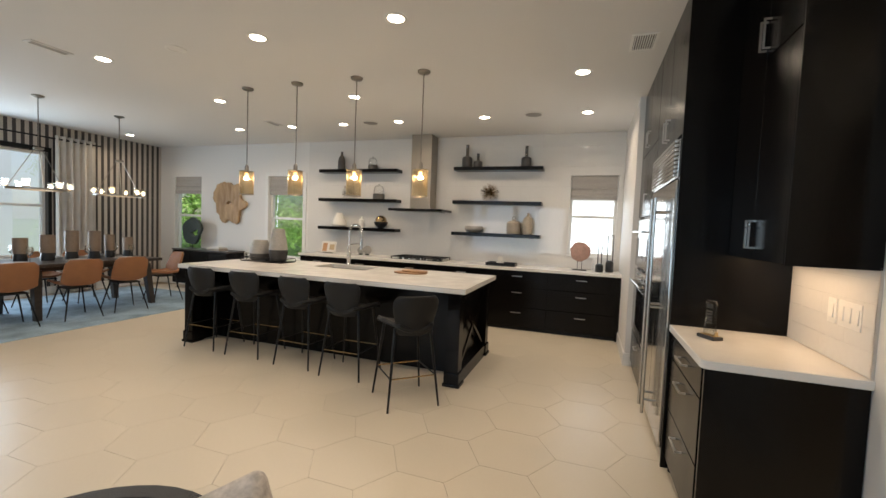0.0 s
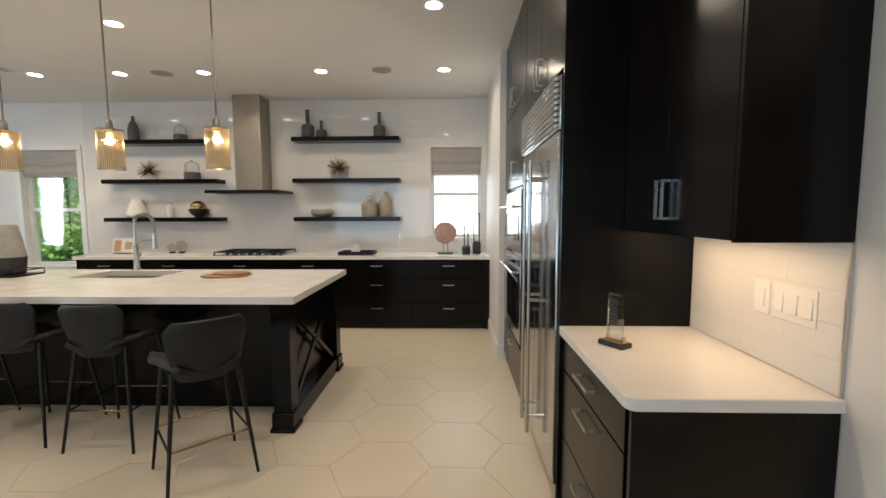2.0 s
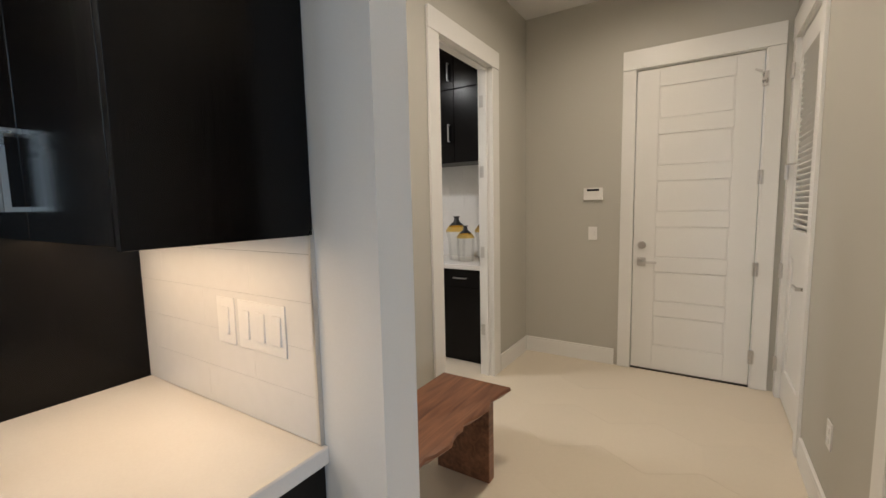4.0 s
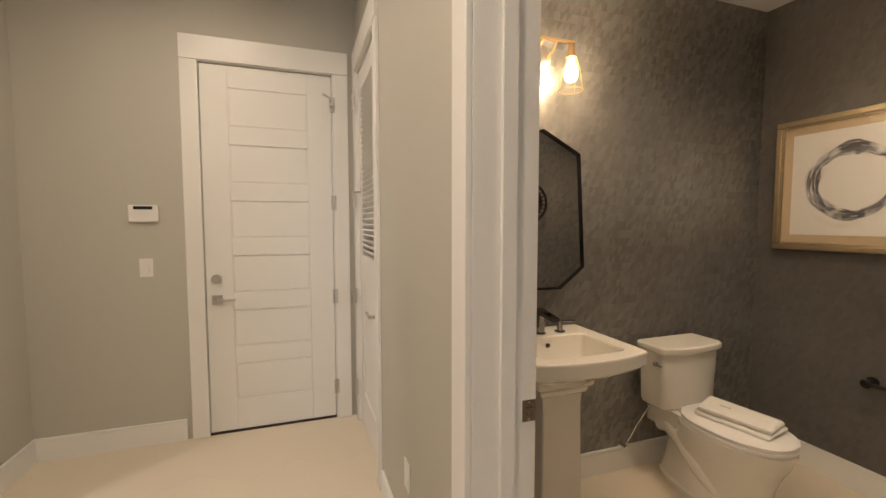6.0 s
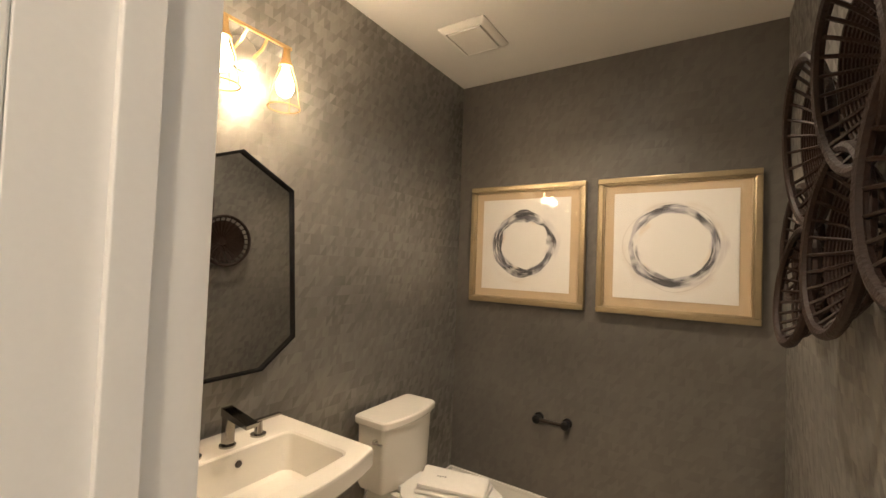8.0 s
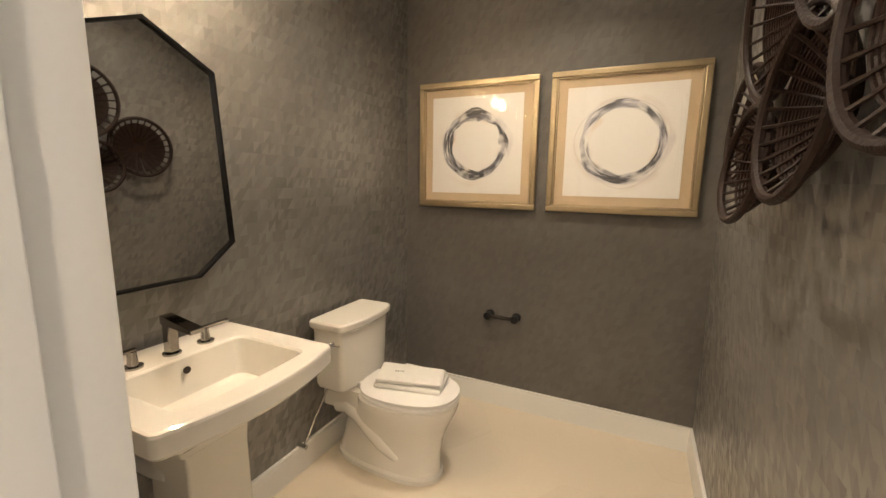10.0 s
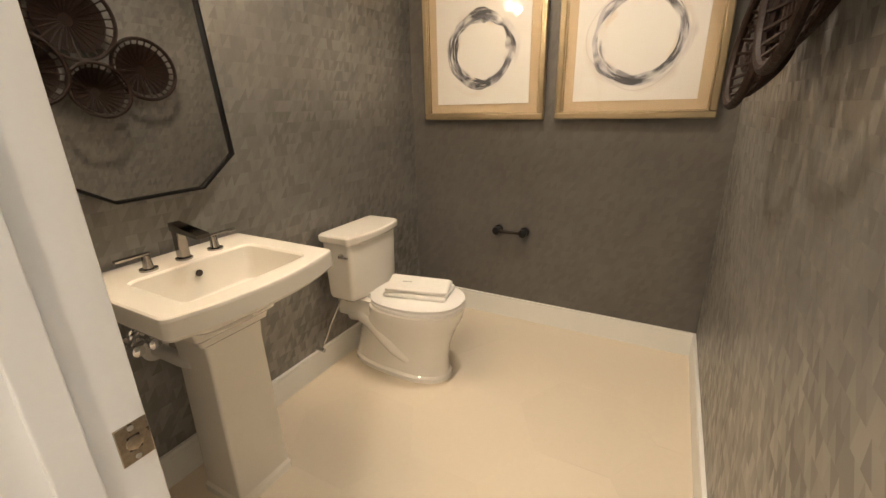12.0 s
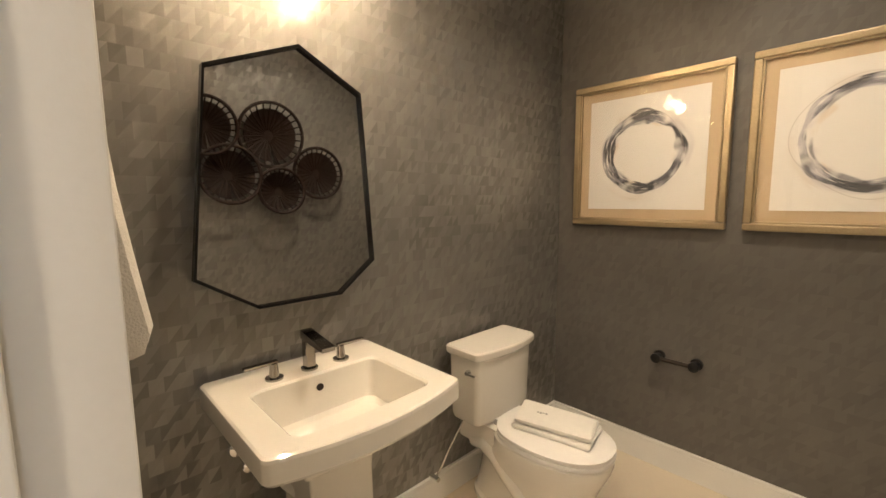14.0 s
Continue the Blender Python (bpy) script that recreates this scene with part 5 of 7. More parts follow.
def award(m):
    a = thing("award", "clear acrylic award on a black and gold base", "trophy", m)
    part("base", box(-0.055, 0.055, -0.032, 0.032, 0, 0.02, 0.003), "black_stone", a, "black base")
    part("plaque", box(-0.045, 0.045, -0.022, 0.022, 0.0202, 0.0225, 0.001), "brass", a, "gold plaque")
    part("block", loft([[(-0.034, -0.011, 0.0226), (0.034, -0.011, 0.0226), (0.034, 0.011, 0.0226), (-0.034, 0.011, 0.0226)], [(-0.026, -0.009, 0.205), (0.026, -0.009, 0.205), (0.026, 0.009, 0.205), (-0.026, 0.009, 0.205)]]), "acrylic", a, "tapered clear block")
    bm = bmesh.new()
    box(-0.018, 0.018, -0.0122, -0.0115, 0.165, 0.19, 0, bm)
    for i in range(5):
        box(-0.019, 0.019, -0.0128, -0.0121, 0.085 + i * 0.015, 0.094 + i * 0.015, 0, bm)
    part("engraving", bm, "print_black", a, "dark etched lines")
    part("pin", lathe([(0.008, 0.0226), (0.008, 0.045)], 12, None, (True, True), 0.04, 0), "brass", a)


award(pose(0.845, 2.80, 0.908, 0, 0, -58))


# ---- things on shelves and worktops ----
def vessel(name, label, category, profile, material, m, n=24, group="", neck=None):
    v = thing(name, label, category, m, group)
    part("body", lathe(profile, n), material, v)
    if neck:
        part("neck", lathe(neck[0], 16), neck[1], v, neck[2])
    return v


def glass_top_bottle(x, y, z, h, r):
    vessel("bottle", "smoked ceramic bottle with a slim gold-tinted glass neck", "bottle", [(r * 0.9, 0), (r, 0.01), (r, h * 0.40), (r * 0.8, h * 0.47), (r * 0.34, h * 0.50)], "dark_ceramic", (x, y, z), 20, "shelf bottles",
           ([(r * 0.32, h * 0.50), (r * 0.30, h * 0.96), (r * 0.36, h)], "smoke", "smoky glass neck"))


SY = 6.69
glass_top_bottle(-1.70, SY, 2.415, 0.36, 0.082)
glass_top_bottle(-1.52, SY, 2.415, 0.22, 0.070)
glass_top_bottle(-0.76, SY, 2.415, 0.32, 0.078)


def urchin(x, z, r, seed):
    u = thing("starburst_ornament", "spiky gold-brown starburst ornament on a shelf", "ornament", (x, SY, z + r * 0.78), "starbursts")
    rnd = random.Random(seed)
    bm = bmesh.new()
    for _ in range(190):
        d = Vector((rnd.gauss(0, 1), rnd.gauss(0, 1) * 0.7, rnd.gauss(0, 1))).normalized()
        if d.z < -0.75:
            continue
        tube([d * 0.012, d * r * rnd.uniform(0.78, 1.0)], 0.0028, 4, bm, 0.0012)
    part("spikes", bm, "aged_brass", u)
    part("core", lathe([(0.001, -0.022), (0.018, -0.012), (0.022, 0), (0.018, 0.012), (0.001, 0.022)], 14), "bronze", u)


urchin(-1.31, 1.885, 0.165, 3)
urchin(-3.86, 1.885, 0.155, 8)
vessel("shallow_bowl", "grey and white striped ceramic bowl", "bowl", [(0.06, 0), (0.12, 0.02), (0.15, 0.05), (0.148, 0.075), (0.14, 0.10), (0.132, 0.10), (0.135, 0.07), (0.10, 0.03)], "grey_ceramic", (-1.54, SY, 1.385), 28)
j = vessel("jug", "squat taupe stoneware jug with a ring handle", "jug", [(0.10, 0), (0.108, 0.02), (0.112, 0.17), (0.09, 0.195), (0.03, 0.205), (0.026, 0.23)], "taupe_ceramic", (-0.905, SY, 1.385), 24)
part("ring_handle", tube([(0.026 * math.cos(a * math.pi / 8), 0, 0.245 + 0.026 * math.sin(a * math.pi / 8)) for a in range(16)], 0.006, 6, closed=True), "taupe_ceramic", j)
j = vessel("bottle", "tall taupe stoneware bottle with rounded shoulders", "bottle", [(0.07, 0), (0.078, 0.02), (0.08, 0.20), (0.06, 0.255), (0.02, 0.28), (0.018, 0.32), (0.024, 0.33)], "taupe_ceramic", (-0.69, SY - 0.01, 1.385), 24)
vessel("bottle", "slender smoky grey glass bottle", "bottle", [(0.06, 0), (0.068, 0.01), (0.066, 0.15), (0.05, 0.22), (0.022, 0.26), (0.018, 0.31), (0.024, 0.32)], "dark_ceramic", (-4.03, SY, 2.395), 24)


def cloche(x, z, h, r):
    c = thing("glass_cloche", "small glass cloche on a dark wooden base", "cloche", (x, SY, z), "glass cloches")
    part("base", lathe([(r, 0), (r, h * 0.36), (r * 0.94, h * 0.38)], 24), "dark_ceramic", c)
    part("dome", lathe([(r * 0.9, h * 0.38), (r * 0.9, h * 0.72), (r * 0.7, h * 0.9), (r * 0.25, h * 0.97), (0.001, h * 0.98)], 24, None, (False, False)), "clear", c, "clear glass dome")
    part("knob", lathe([(0.01, h * 0.97), (0.016, h * 1.02), (0.001, h * 1.06)], 12), "clear", c)


cloche(-3.40, 2.395, 0.21, 0.085)
cloche(-3.27, 1.885, 0.25, 0.10)
vessel("white_vase", "pale ribbed ceramic vase", "vase", [(0.10, 0), (0.13, 0.03), (0.12, 0.10), (0.07, 0.20), (0.06, 0.24), (0.05, 0.24)], "white_ceramic", (-4.05, SY, 1.385), 24)
vessel("white_bottle", "small white ceramic bottle", "bottle", [(0.05, 0), (0.055, 0.01), (0.055, 0.13), (0.02, 0.16), (0.018, 0.19), (0.026, 0.20)], "white_ceramic", (-3.60, SY, 1.385), 20)
b = vessel("footed_bowl", "black bowl holding a hammered gold sphere", "bowl", [(0.05, 0), (0.055, 0.012), (0.10, 0.05), (0.125, 0.11), (0.118, 0.11), (0.09, 0.05), (0.02, 0.03)], "black_stone", (-3.21, SY, 1.385), 28)
part("gold_sphere", lathe([(0.10 * math.sin(radians(a)), 0.125 - 0.10 * math.cos(radians(a))) for a in range(8, 180, 12)], 24), "aged_brass", b, "hammered gold sphere")

# on the back worktop
c = thing("card_stand", "small white card with tan pictures on a stand", "card", pose(-4.18, 6.55, 0.908, -14))
part("card", box(-0.15, 0.15, 0, 0.006, 0.01, 0.21, 0.001), "paper", c)
part("print", box(-0.12, -0.03, -0.001, 0.0, 0.03, 0.18), "print_tan", c, "tan printed picture")
part("print", box(0.02, 0.12, -0.001, 0.0, 0.06, 0.16), "mat_board", c)
part("foot", box(-0.10, 0.10, -0.02, 0.08, 0.0, 0.012, 0.002), "black_metal", c)
for x, r in ((-3.55, 0.06), (-3.42, 0.075)):
    p = thing("round_ornament", "grey stone disc ornament on a small foot", "ornament", pose(x, 6.62, 0.908), "stone discs")
    part("disc", bake(lathe([(r * 0.3, -0.02), (r, -0.014), (r, 0.014), (r * 0.3, 0.02)], 24), pose(0, 0, r + 0.02, 90, 0, 25)), "grey_ceramic", p)
    part("foot", box(-0.03, 0.03, -0.025, 0.025, 0, 0.025, 0.003), "black_stone", p)
t = thing("serving_tray", "black rectangular tray with a low rim", "tray", pose(-1.02, 6.45, 0.908))
part("base", box(-0.22, 0.22, -0.13, 0.13, 0, 0.012, 0.002), "black_trim", t)
for a in ((-0.22, 0.22, -0.13, -0.115), (-0.22, 0.22, 0.115, 0.13), (-0.22, -0.205, -0.115, 0.115), (0.205, 0.22, -0.115, 0.115)):
    part("rim", box(a[0], a[1], a[2], a[3], 0.0125, 0.045, 0.002), "black_trim", t)
c = thing("coaster_stack", "stack of white square coasters on the tray", "coasters", pose(-1.05, 6.47, 0.9205, 0, 0, 12))
for i in range(4):
    part("coaster", box(-0.055, 0.055, -0.055, 0.055, i * 0.012, i * 0.012 + 0.011, 0.002), "white_ceramic", c)
part("card", box(-0.035, 0.035, 0.02, 0.024, 0.049, 0.12, 0.001), "paper", c)
s = thing("agate_disc", "pink agate disc on a black metal stand", "sculpture", pose(0.10, 6.52, 0.908))
part("stand_base", box(-0.10, 0.10, -0.045, 0.045, 0, 0.014, 0.003), "black_metal", s)
for x in (-0.03, 0.03):
    part("prong", tube([(x, 0, 0.014), (x, 0, 0.16)], 0.004, 8), "black_metal", s)
rnd = random.Random(5)
lp = []
for yy, k in ((-0.016, 0.94), (-0.012, 1), (0.012, 1), (0.016, 0.94)):
    lp.append([(k * 0.14 * (1 + 0.03 * math.sin(3 * a + 1) + 0.02 * math.sin(7 * a)) * math.cos(a), yy, 0.27 + k * 0.14 * (1 + 0.03 * math.sin(3 * a + 1) + 0.02 * math.sin(7 * a)) * math.sin(a)) for a in [2 * math.pi * i / 48 for i in range(48)]])
part("disc", loft(lp), "pink_stone", s, "banded pink agate slice")


def loop_holder(x, y, h, w):
    v = thing("candle_holder", "black metal lantern holder with a tall loop", "candle holder", pose(x, y, 0.908, 0, 0, 10), "black holders")
    part("cup", lathe([(0.05, 0), (0.054, 0.01), (0.054, h * 0.26), (0.04, h * 0.30), (0.02, h * 0.32)], 20), "black_stone", v)
    bm = bar((-w, 0, h * 0.30), (-w, 0, h), 0.008, 0.012)
    bar((w, 0, h * 0.30), (w, 0, h), 0.008, 0.012, bm)
    bar((-w - 0.004, 0, h), (w + 0.004, 0, h), 0.012, 0.008, bm)
    part("loop", bm, "black_metal", v, "tall rectangular loop")


loop_holder(0.365, 6.45, 0.37, 0.024)
loop_holder(0.50, 6.50, 0.52, 0.036)
v = vessel("pillar_candle", "white pillar candle on the window ledge", "candle", [(0.035, 0), (0.036, 0.16), (0.03, 0.17)], "pvc", (0.30, 6.66, 0.908), 20)

# on the island
t = thing("rail_tray", "black tray with looped metal rail handles", "tray", pose(-3.76, 4.62, 0.908, 0, 0, 2))
part("base", box(-0.32, 0.32, -0.14, 0.14, 0, 0.012, 0.003), "black_trim", t)
for y in (-0.135, 0.135):
    part("rail", tube([(-0.32, y, 0.012), (-0.32, y, 0.05), (0.32, y, 0.05), (0.32, y, 0.012)], 0.005, 6), "black_metal", t)
for x in (-0.32, 0.32):
    part("handle", tube([(x, -0.135, 0.05), (x, 0.135, 0.05)], 0.005, 6), "black_metal", t)
v = vessel("two_tone_vase", "squat crackled grey vase with a dark lower half", "vase", [(0.115, 0), (0.125, 0.02), (0.135, 0.09)], "dark_ceramic", (-3.89, 4.62, 0.9205), 28, "", ([(0.135, 0.09), (0.128, 0.15), (0.10, 0.24), (0.088, 0.265), (0.075, 0.265)], "grey_ceramic", "crackled pale upper half"))
v = vessel("two_tone_vase", "tall crackled grey vase with a black lower half", "vase", [(0.095, 0), (0.105, 0.02), (0.118, 0.15)], "black_stone", (-3.60, 4.62, 0.9205), 28, "", ([(0.118, 0.15), (0.10, 0.28), (0.075, 0.41), (0.065, 0.425), (0.05, 0.42)], "grey_ceramic", "crackled pale upper half"))
c = vessel("glass_tumbler", "small clear glass tumbler on the tray", "glass", [(0.03, 0), (0.035, 0.005), (0.038, 0.09), (0.035, 0.09), (0.032, 0.01)], "clear", (-4.02, 4.55, 0.9205), 18)
for i, (dx, dy, a, s, z) in enumerate(((0, 0, 8, 1.0, 0.0), (0.03, 0.02, -14, 0.82, 0.0165))):
    pts = [(-0.19, -0.05), (-0.12, -0.12), (0.10, -0.12), (0.18, -0.04), (0.18, 0.06), (0.10, 0.12), (-0.13, 0.12), (-0.19, 0.05)]
    lo = [[(x * s * k, y * s * k, zz) for x, y in pts] for zz, k in ((0, 0.97), (0.003, 1), (0.013, 1), (0.016, 0.97))]
    plain("cutting_board", loft(lo), "board_wood", "thin faceted olive wood board on the island", "cutting board", pose(-1.70 + dx, 4.60 + dy, 0.908 + z, 0, 0, a), "wooden boards")


# ---- washroom ----
def pedestal_sink():
    s = thing("pedestal_sink", "white porcelain pedestal sink with a bowed front", "sink", pose(3.005, 0.50, 0))
    hx, hy, bow = 0.245, 0.285, 0.05
    loops = []
    for z, k in ((0.715, 0.15), (0.76, 0.10), (0.80, 0.035), (0.818, 0.006), (0.828, 0.0), (0.874, 0.0), (0.881, 0.002), (0.884, 0.008)):
        loops.append(rrect(hx - k * 0.6, hy - k, 0.016, z, 0.015 + k * 0.55, 0, 5, bow))
    rim = [(0.884, 0.0, 0.03), (0.878, 0.006, 0.03), (0.80, 0.018, 0.03), (0.768, 0.03, 0.035), (0.760, 0.05, 0.04)]
    for z, k, r in rim:
        loops.append(rrect(0.150 - k, 0.205 - k, r, z, -0.045, 0, 5, 0.012))
    mesh_ob("basin", loft(loops), "white_ceramic", s, angle=18)
    ped = []
    for z, a, b in ((0.0, 0.105, 0.115), (0.03, 0.105, 0.115), (0.045, 0.098, 0.108), (0.60, 0.09, 0.10), (0.655, 0.092, 0.104), (0.665, 0.104, 0.12), (0.685, 0.108, 0.126), (0.70, 0.125, 0.142), (0.735, 0.13, 0.15)):
        ped.append(rrect(a, b, 0.012, z, 0.05, 0, 4))
    mesh_ob("pedestal", loft(ped), "white_ceramic", s, "square tapered pedestal", angle=16)
    part("overflow", bake(lathe([(0.011, 0), (0.011, 0.004), (0.007, 0.004)], 16), pose(0.086, 0, 0.845, 0, -90)), "bronze", s, "dark overflow ring")
    part("drain", lathe([(0.022, 0.7605), (0.022, 0.763), (0.015, 0.764)], 18, None, (True, True), -0.03), "gunmetal", s)
    for name, pts, r, m in (("trap", [(0.07, 0.03, 0.66), (0.07, 0.06, 0.58), (0.085, 0.085, 0.555), (0.13, 0.09, 0.555), (0.28, 0.09, 0.555)], 0.024, "pvc"), ("supply", [(0.28, 0.185, 0.63), (0.22, 0.185, 0.63), (0.21, 0.17, 0.67), (0.17, 0.13, 0.74)], 0.007, "chrome"), ("supply", [(0.28, 0.135, 0.63), (0.22, 0.135, 0.63), (0.21, 0.125, 0.67), (0.17, 0.09, 0.74)], 0.007, "chrome")):
        part(name, tube(pts, r, 10), m, s)
    for y in (0.185, 0.135):
        v = part("stop_valve", tube([(0.235, y, 0.63), (0.19, y, 0.63)], 0.010, 12), "chrome", s, "chrome stop valve")
        part("valve_knob", bake(lathe([(0.012, 0.0), (0.019, 0.004), (0.019, 0.014), (0.010, 0.018)], 16), pose(0.191, y, 0.63, 0, -90)), "chrome", v)
        part("wall_flange", bake(lathe([(0.026, 0.0), (0.022, 0.006), (0.010, 0.009)], 18), pose(0.2945, y, 0.63, 0, -90)), "chrome", v)
    part("trap_flange", bake(lathe([(0.045, 0.0), (0.042, 0.006), (0.026, 0.009)], 22), pose(0.2945, 0.09, 0.555, 0, -90)), "pvc", s)
    t = thing("basin_tap", "dark polished widespread tap on the sink deck", "tap", pose(3.155, 0.50, 0.884))
    part("spout_base", lathe([(0.026, 0), (0.026, 0.006), (0.018, 0.008)], 18), "gunmetal", t)
    part("spout_column", box(-0.015, 0.015, -0.016, 0.016, 0.006, 0.115, 0.004), "gunmetal", t)
    part("spout", loft([[(0.016, -0.018, 0.098), (0.016, 0.018, 0.098), (0.016, 0.018, 0.124), (0.016, -0.018, 0.124)], [(-0.13, -0.021, 0.088), (-0.13, 0.021, 0.088), (-0.13, 0.021, 0.100), (-0.13, -0.021, 0.100)]]), "gunmetal", t)
    for y, d in ((0.11, 1), (-0.11, -1)):
        h = part("tap_handle", lathe([(0.026, 0), (0.026, 0.006), (0.015, 0.008), (0.012, 0.04), (0.012, 0.048)], 18, None, (True, True), 0, y), "gunmetal", t)
        part("lever", box(-0.008, 0.008, y - (0.012 if d > 0 else 0.085), y + (0.085 if d > 0 else 0.012), 0.047, 0.056, 0.002), "gunmetal", h)
    part("lift_rod", tube([(0.022, 0.0, 0.0), (0.022, 0.0, 0.055)], 0.003, 8), "gunmetal", t)


pedestal_sink()


def toilet():
    t = thing("toilet", "white two-piece toilet with closed lid", "toilet", pose(3.28, -0.405, 0))
    # tank and lid
    lo = [rrect(0.085 - k, 0.195 - k, 0.02, z, -0.105, 0, 5, 0.03) for z, k in ((0.405, 0.03), (0.42, 0.012), (0.44, 0.006), (0.72, 0.0))]
    mesh_ob("tank", loft(lo), "white_ceramic", t, angle=20)
    lo = [rrect(0.098 - k, 0.212 - k, 0.02, z, -0.108, 0, 5, 0.032) for z, k in ((0.7205, 0.008), (0.728, 0.002), (0.735, 0.0), (0.755, 0.0), (0.762, 0.006))]
    mesh_ob("tank_lid", loft(lo), "white_ceramic", t, angle=20)
    part("flush_lever", bake(lathe([(0.013, 0), (0.013, 0.012), (0.008, 0.02)], 14), pose(-0.15, 0.200, 0.665, -90)), "chrome", t, "chrome flush lever")
    part("flush_arm", box(-0.20, -0.145, 0.213, 0.221, 0.66, 0.67, 0.002), "chrome", t)
    # bowl: egg-shaped loops from foot to rim
    def egg(z, back, front, half, n=36):
        out = []
        for i in range(n):
            a = 2 * math.pi * i / n
            c, s = math.cos(a), math.sin(a)
            x = (back if c > 0 else front) * abs(c) ** (0.72 if c > 0 else 0.95) * (1 if c > 0 else -1)
            out.append((-0.42 + x, half * math.copysign(abs(s) ** 0.86, s), z))
        return out
    lo = [egg(0.0, 0.39, 0.205, 0.128), egg(0.02, 0.39, 0.203, 0.126), egg(0.03, 0.38, 0.192, 0.112), egg(0.12, 0.36, 0.190, 0.106), egg(0.20, 0.34, 0.202, 0.118),
          egg(0.28, 0.30, 0.232, 0.150), egg(0.34, 0.24, 0.262, 0.174), egg(0.375, 0.23, 0.272, 0.184), egg(0.395, 0.23, 0.274, 0.186), egg(0.402, 0.22, 0.268, 0.18)]
    part("bowl", loft(lo), "white_ceramic", t)
    part("deck", loft([rrect(0.14, 0.125, 0.03, z, -0.145, 0, 5) for z in (0.30, 0.400, 0.405)]), "white_ceramic", t)
    for sy in (1, -1):
        trap = [(-0.09, sy * 0.080, 0.30), (-0.16, sy * 0.090, 0.31), (-0.23, sy * 0.096, 0.275), (-0.29, sy * 0.094, 0.215), (-0.35, sy * 0.086, 0.155), (-0.43, sy * 0.068, 0.10)]
        part("trapway", tube(trap, 0.048, 16, None, 0.042), "white_ceramic", t, "sculpted trapway")
    part("seat", loft([egg(0.404, 0.205, 0.272, 0.184), egg(0.408, 0.21, 0.277, 0.188), egg(0.420, 0.21, 0.277, 0.188), egg(0.424, 0.205, 0.273, 0.185)]), "pvc", t)
    part("lid", loft([egg(0.4245, 0.205, 0.272, 0.184), egg(0.428, 0.21, 0.276, 0.187), egg(0.440, 0.21, 0.276, 0.187), egg(0.446, 0.19, 0.255, 0.168), egg(0.448, 0.1, 0.15, 0.09)]), "pvc", t)
    for y in (-0.07, 0.07):
        part("lid_hinge", box(-0.225, -0.195, y - 0.02, y + 0.02, 0.405, 0.435, 0.004), "pvc", t)
    part("supply_hose", tube([(-0.01, 0.30, 0.17), (-0.04, 0.30, 0.17), (-0.05, 0.27, 0.22), (-0.045, 0.22, 0.28), (-0.06, 0.17, 0.36), (-0.07, 0.15, 0.41)], 0.005, 8), "chrome", t, "braided supply hose")
    part("stop_valve", tube([(-0.005, 0.30, 0.17), (-0.06, 0.30, 0.17)], 0.011, 10), "chrome", t)


toilet()


def folded_towel(m):
    t = thing("hand_towel", "folded white hand towel with grey embroidery on the lid", "towel", m)
    bm = bmesh.new()
    for z, sx, sy in ((0.0, 0.165, 0.094), (0.027, 0.158, 0.086)):
        lo = [rrect(sx - k, sy - k, 0.012, z + h, 0, 0, 4) for h, k in ((0.0, 0.010), (0.004, 0.003), (0.013, 0.0), (0.022, 0.003), (0.027, 0.012))]
        loft(lo, bm)
    for v in bm.verts:
        v.co.z += 0.006 * math.sin(v.co.x * 27 + 1) * math.sin(v.co.y * 25 + 0.6) + 0.003 * math.sin(v.co.x * 12)
        v.co.x += 0.008 * math.sin(v.co.y * 30 + v.co.z * 60)
        v.co.y += 0.006 * math.sin(v.co.x * 26 + v.co.z * 80)
        v.co.z = max(v.co.z, 0)
    part("cloth", bm, "towel", t)
    bm = bmesh.new()
    for i in range(4):
        box(0.035 + i * 0.012, 0.043 + i * 0.012, -0.012, 0.010 - 0.004 * (i % 2), 0.0535, 0.0560, 0, bm)
    part("embroidery", bake(bm, pose(0, -0.01, 0.001, 0, 0, 8)), "grey_ceramic", t, "grey stitched marks")


folded_towel(pose(2.83, -0.41, 0.4475, 0, 0, 14))


def mirror():
    m = thing("wall_mirror", "seven-sided black-framed wall mirror", "mirror", pose(3.30, 0, 0))
    pts = [(0.46, 1.875), (0.245, 1.765), (0.208, 1.19), (0.345, 1.085), (0.62, 1.085), (0.785, 1.19), (0.728, 1.765)]
    c = (sum(p[0] for p in pts) / 7, sum(p[1] for p in pts) / 7)

    def loop(x, k):
        return [(x, c[0] + (p[0] - c[0]) * k, c[1] + (p[1] - c[1]) * k) for p in pts]

    part("glass", loft([loop(-0.066, 0.985), loop(-0.074, 0.985)]), "mirror", m, "silvered glass")
    part("backing_board", loft([loop(0, 0.90), loop(-0.064, 0.90)]), "black_satin", m, "black backing board standing off the wall")
    part("frame", loft([loop(-0.060, 0.93), loop(-0.060, 1.0), loop(-0.086, 1.0), loop(-0.086, 0.976), loop(-0.068, 0.974)], None, (False, False)), "black_satin", m, "deep black lacquered frame")


mirror()


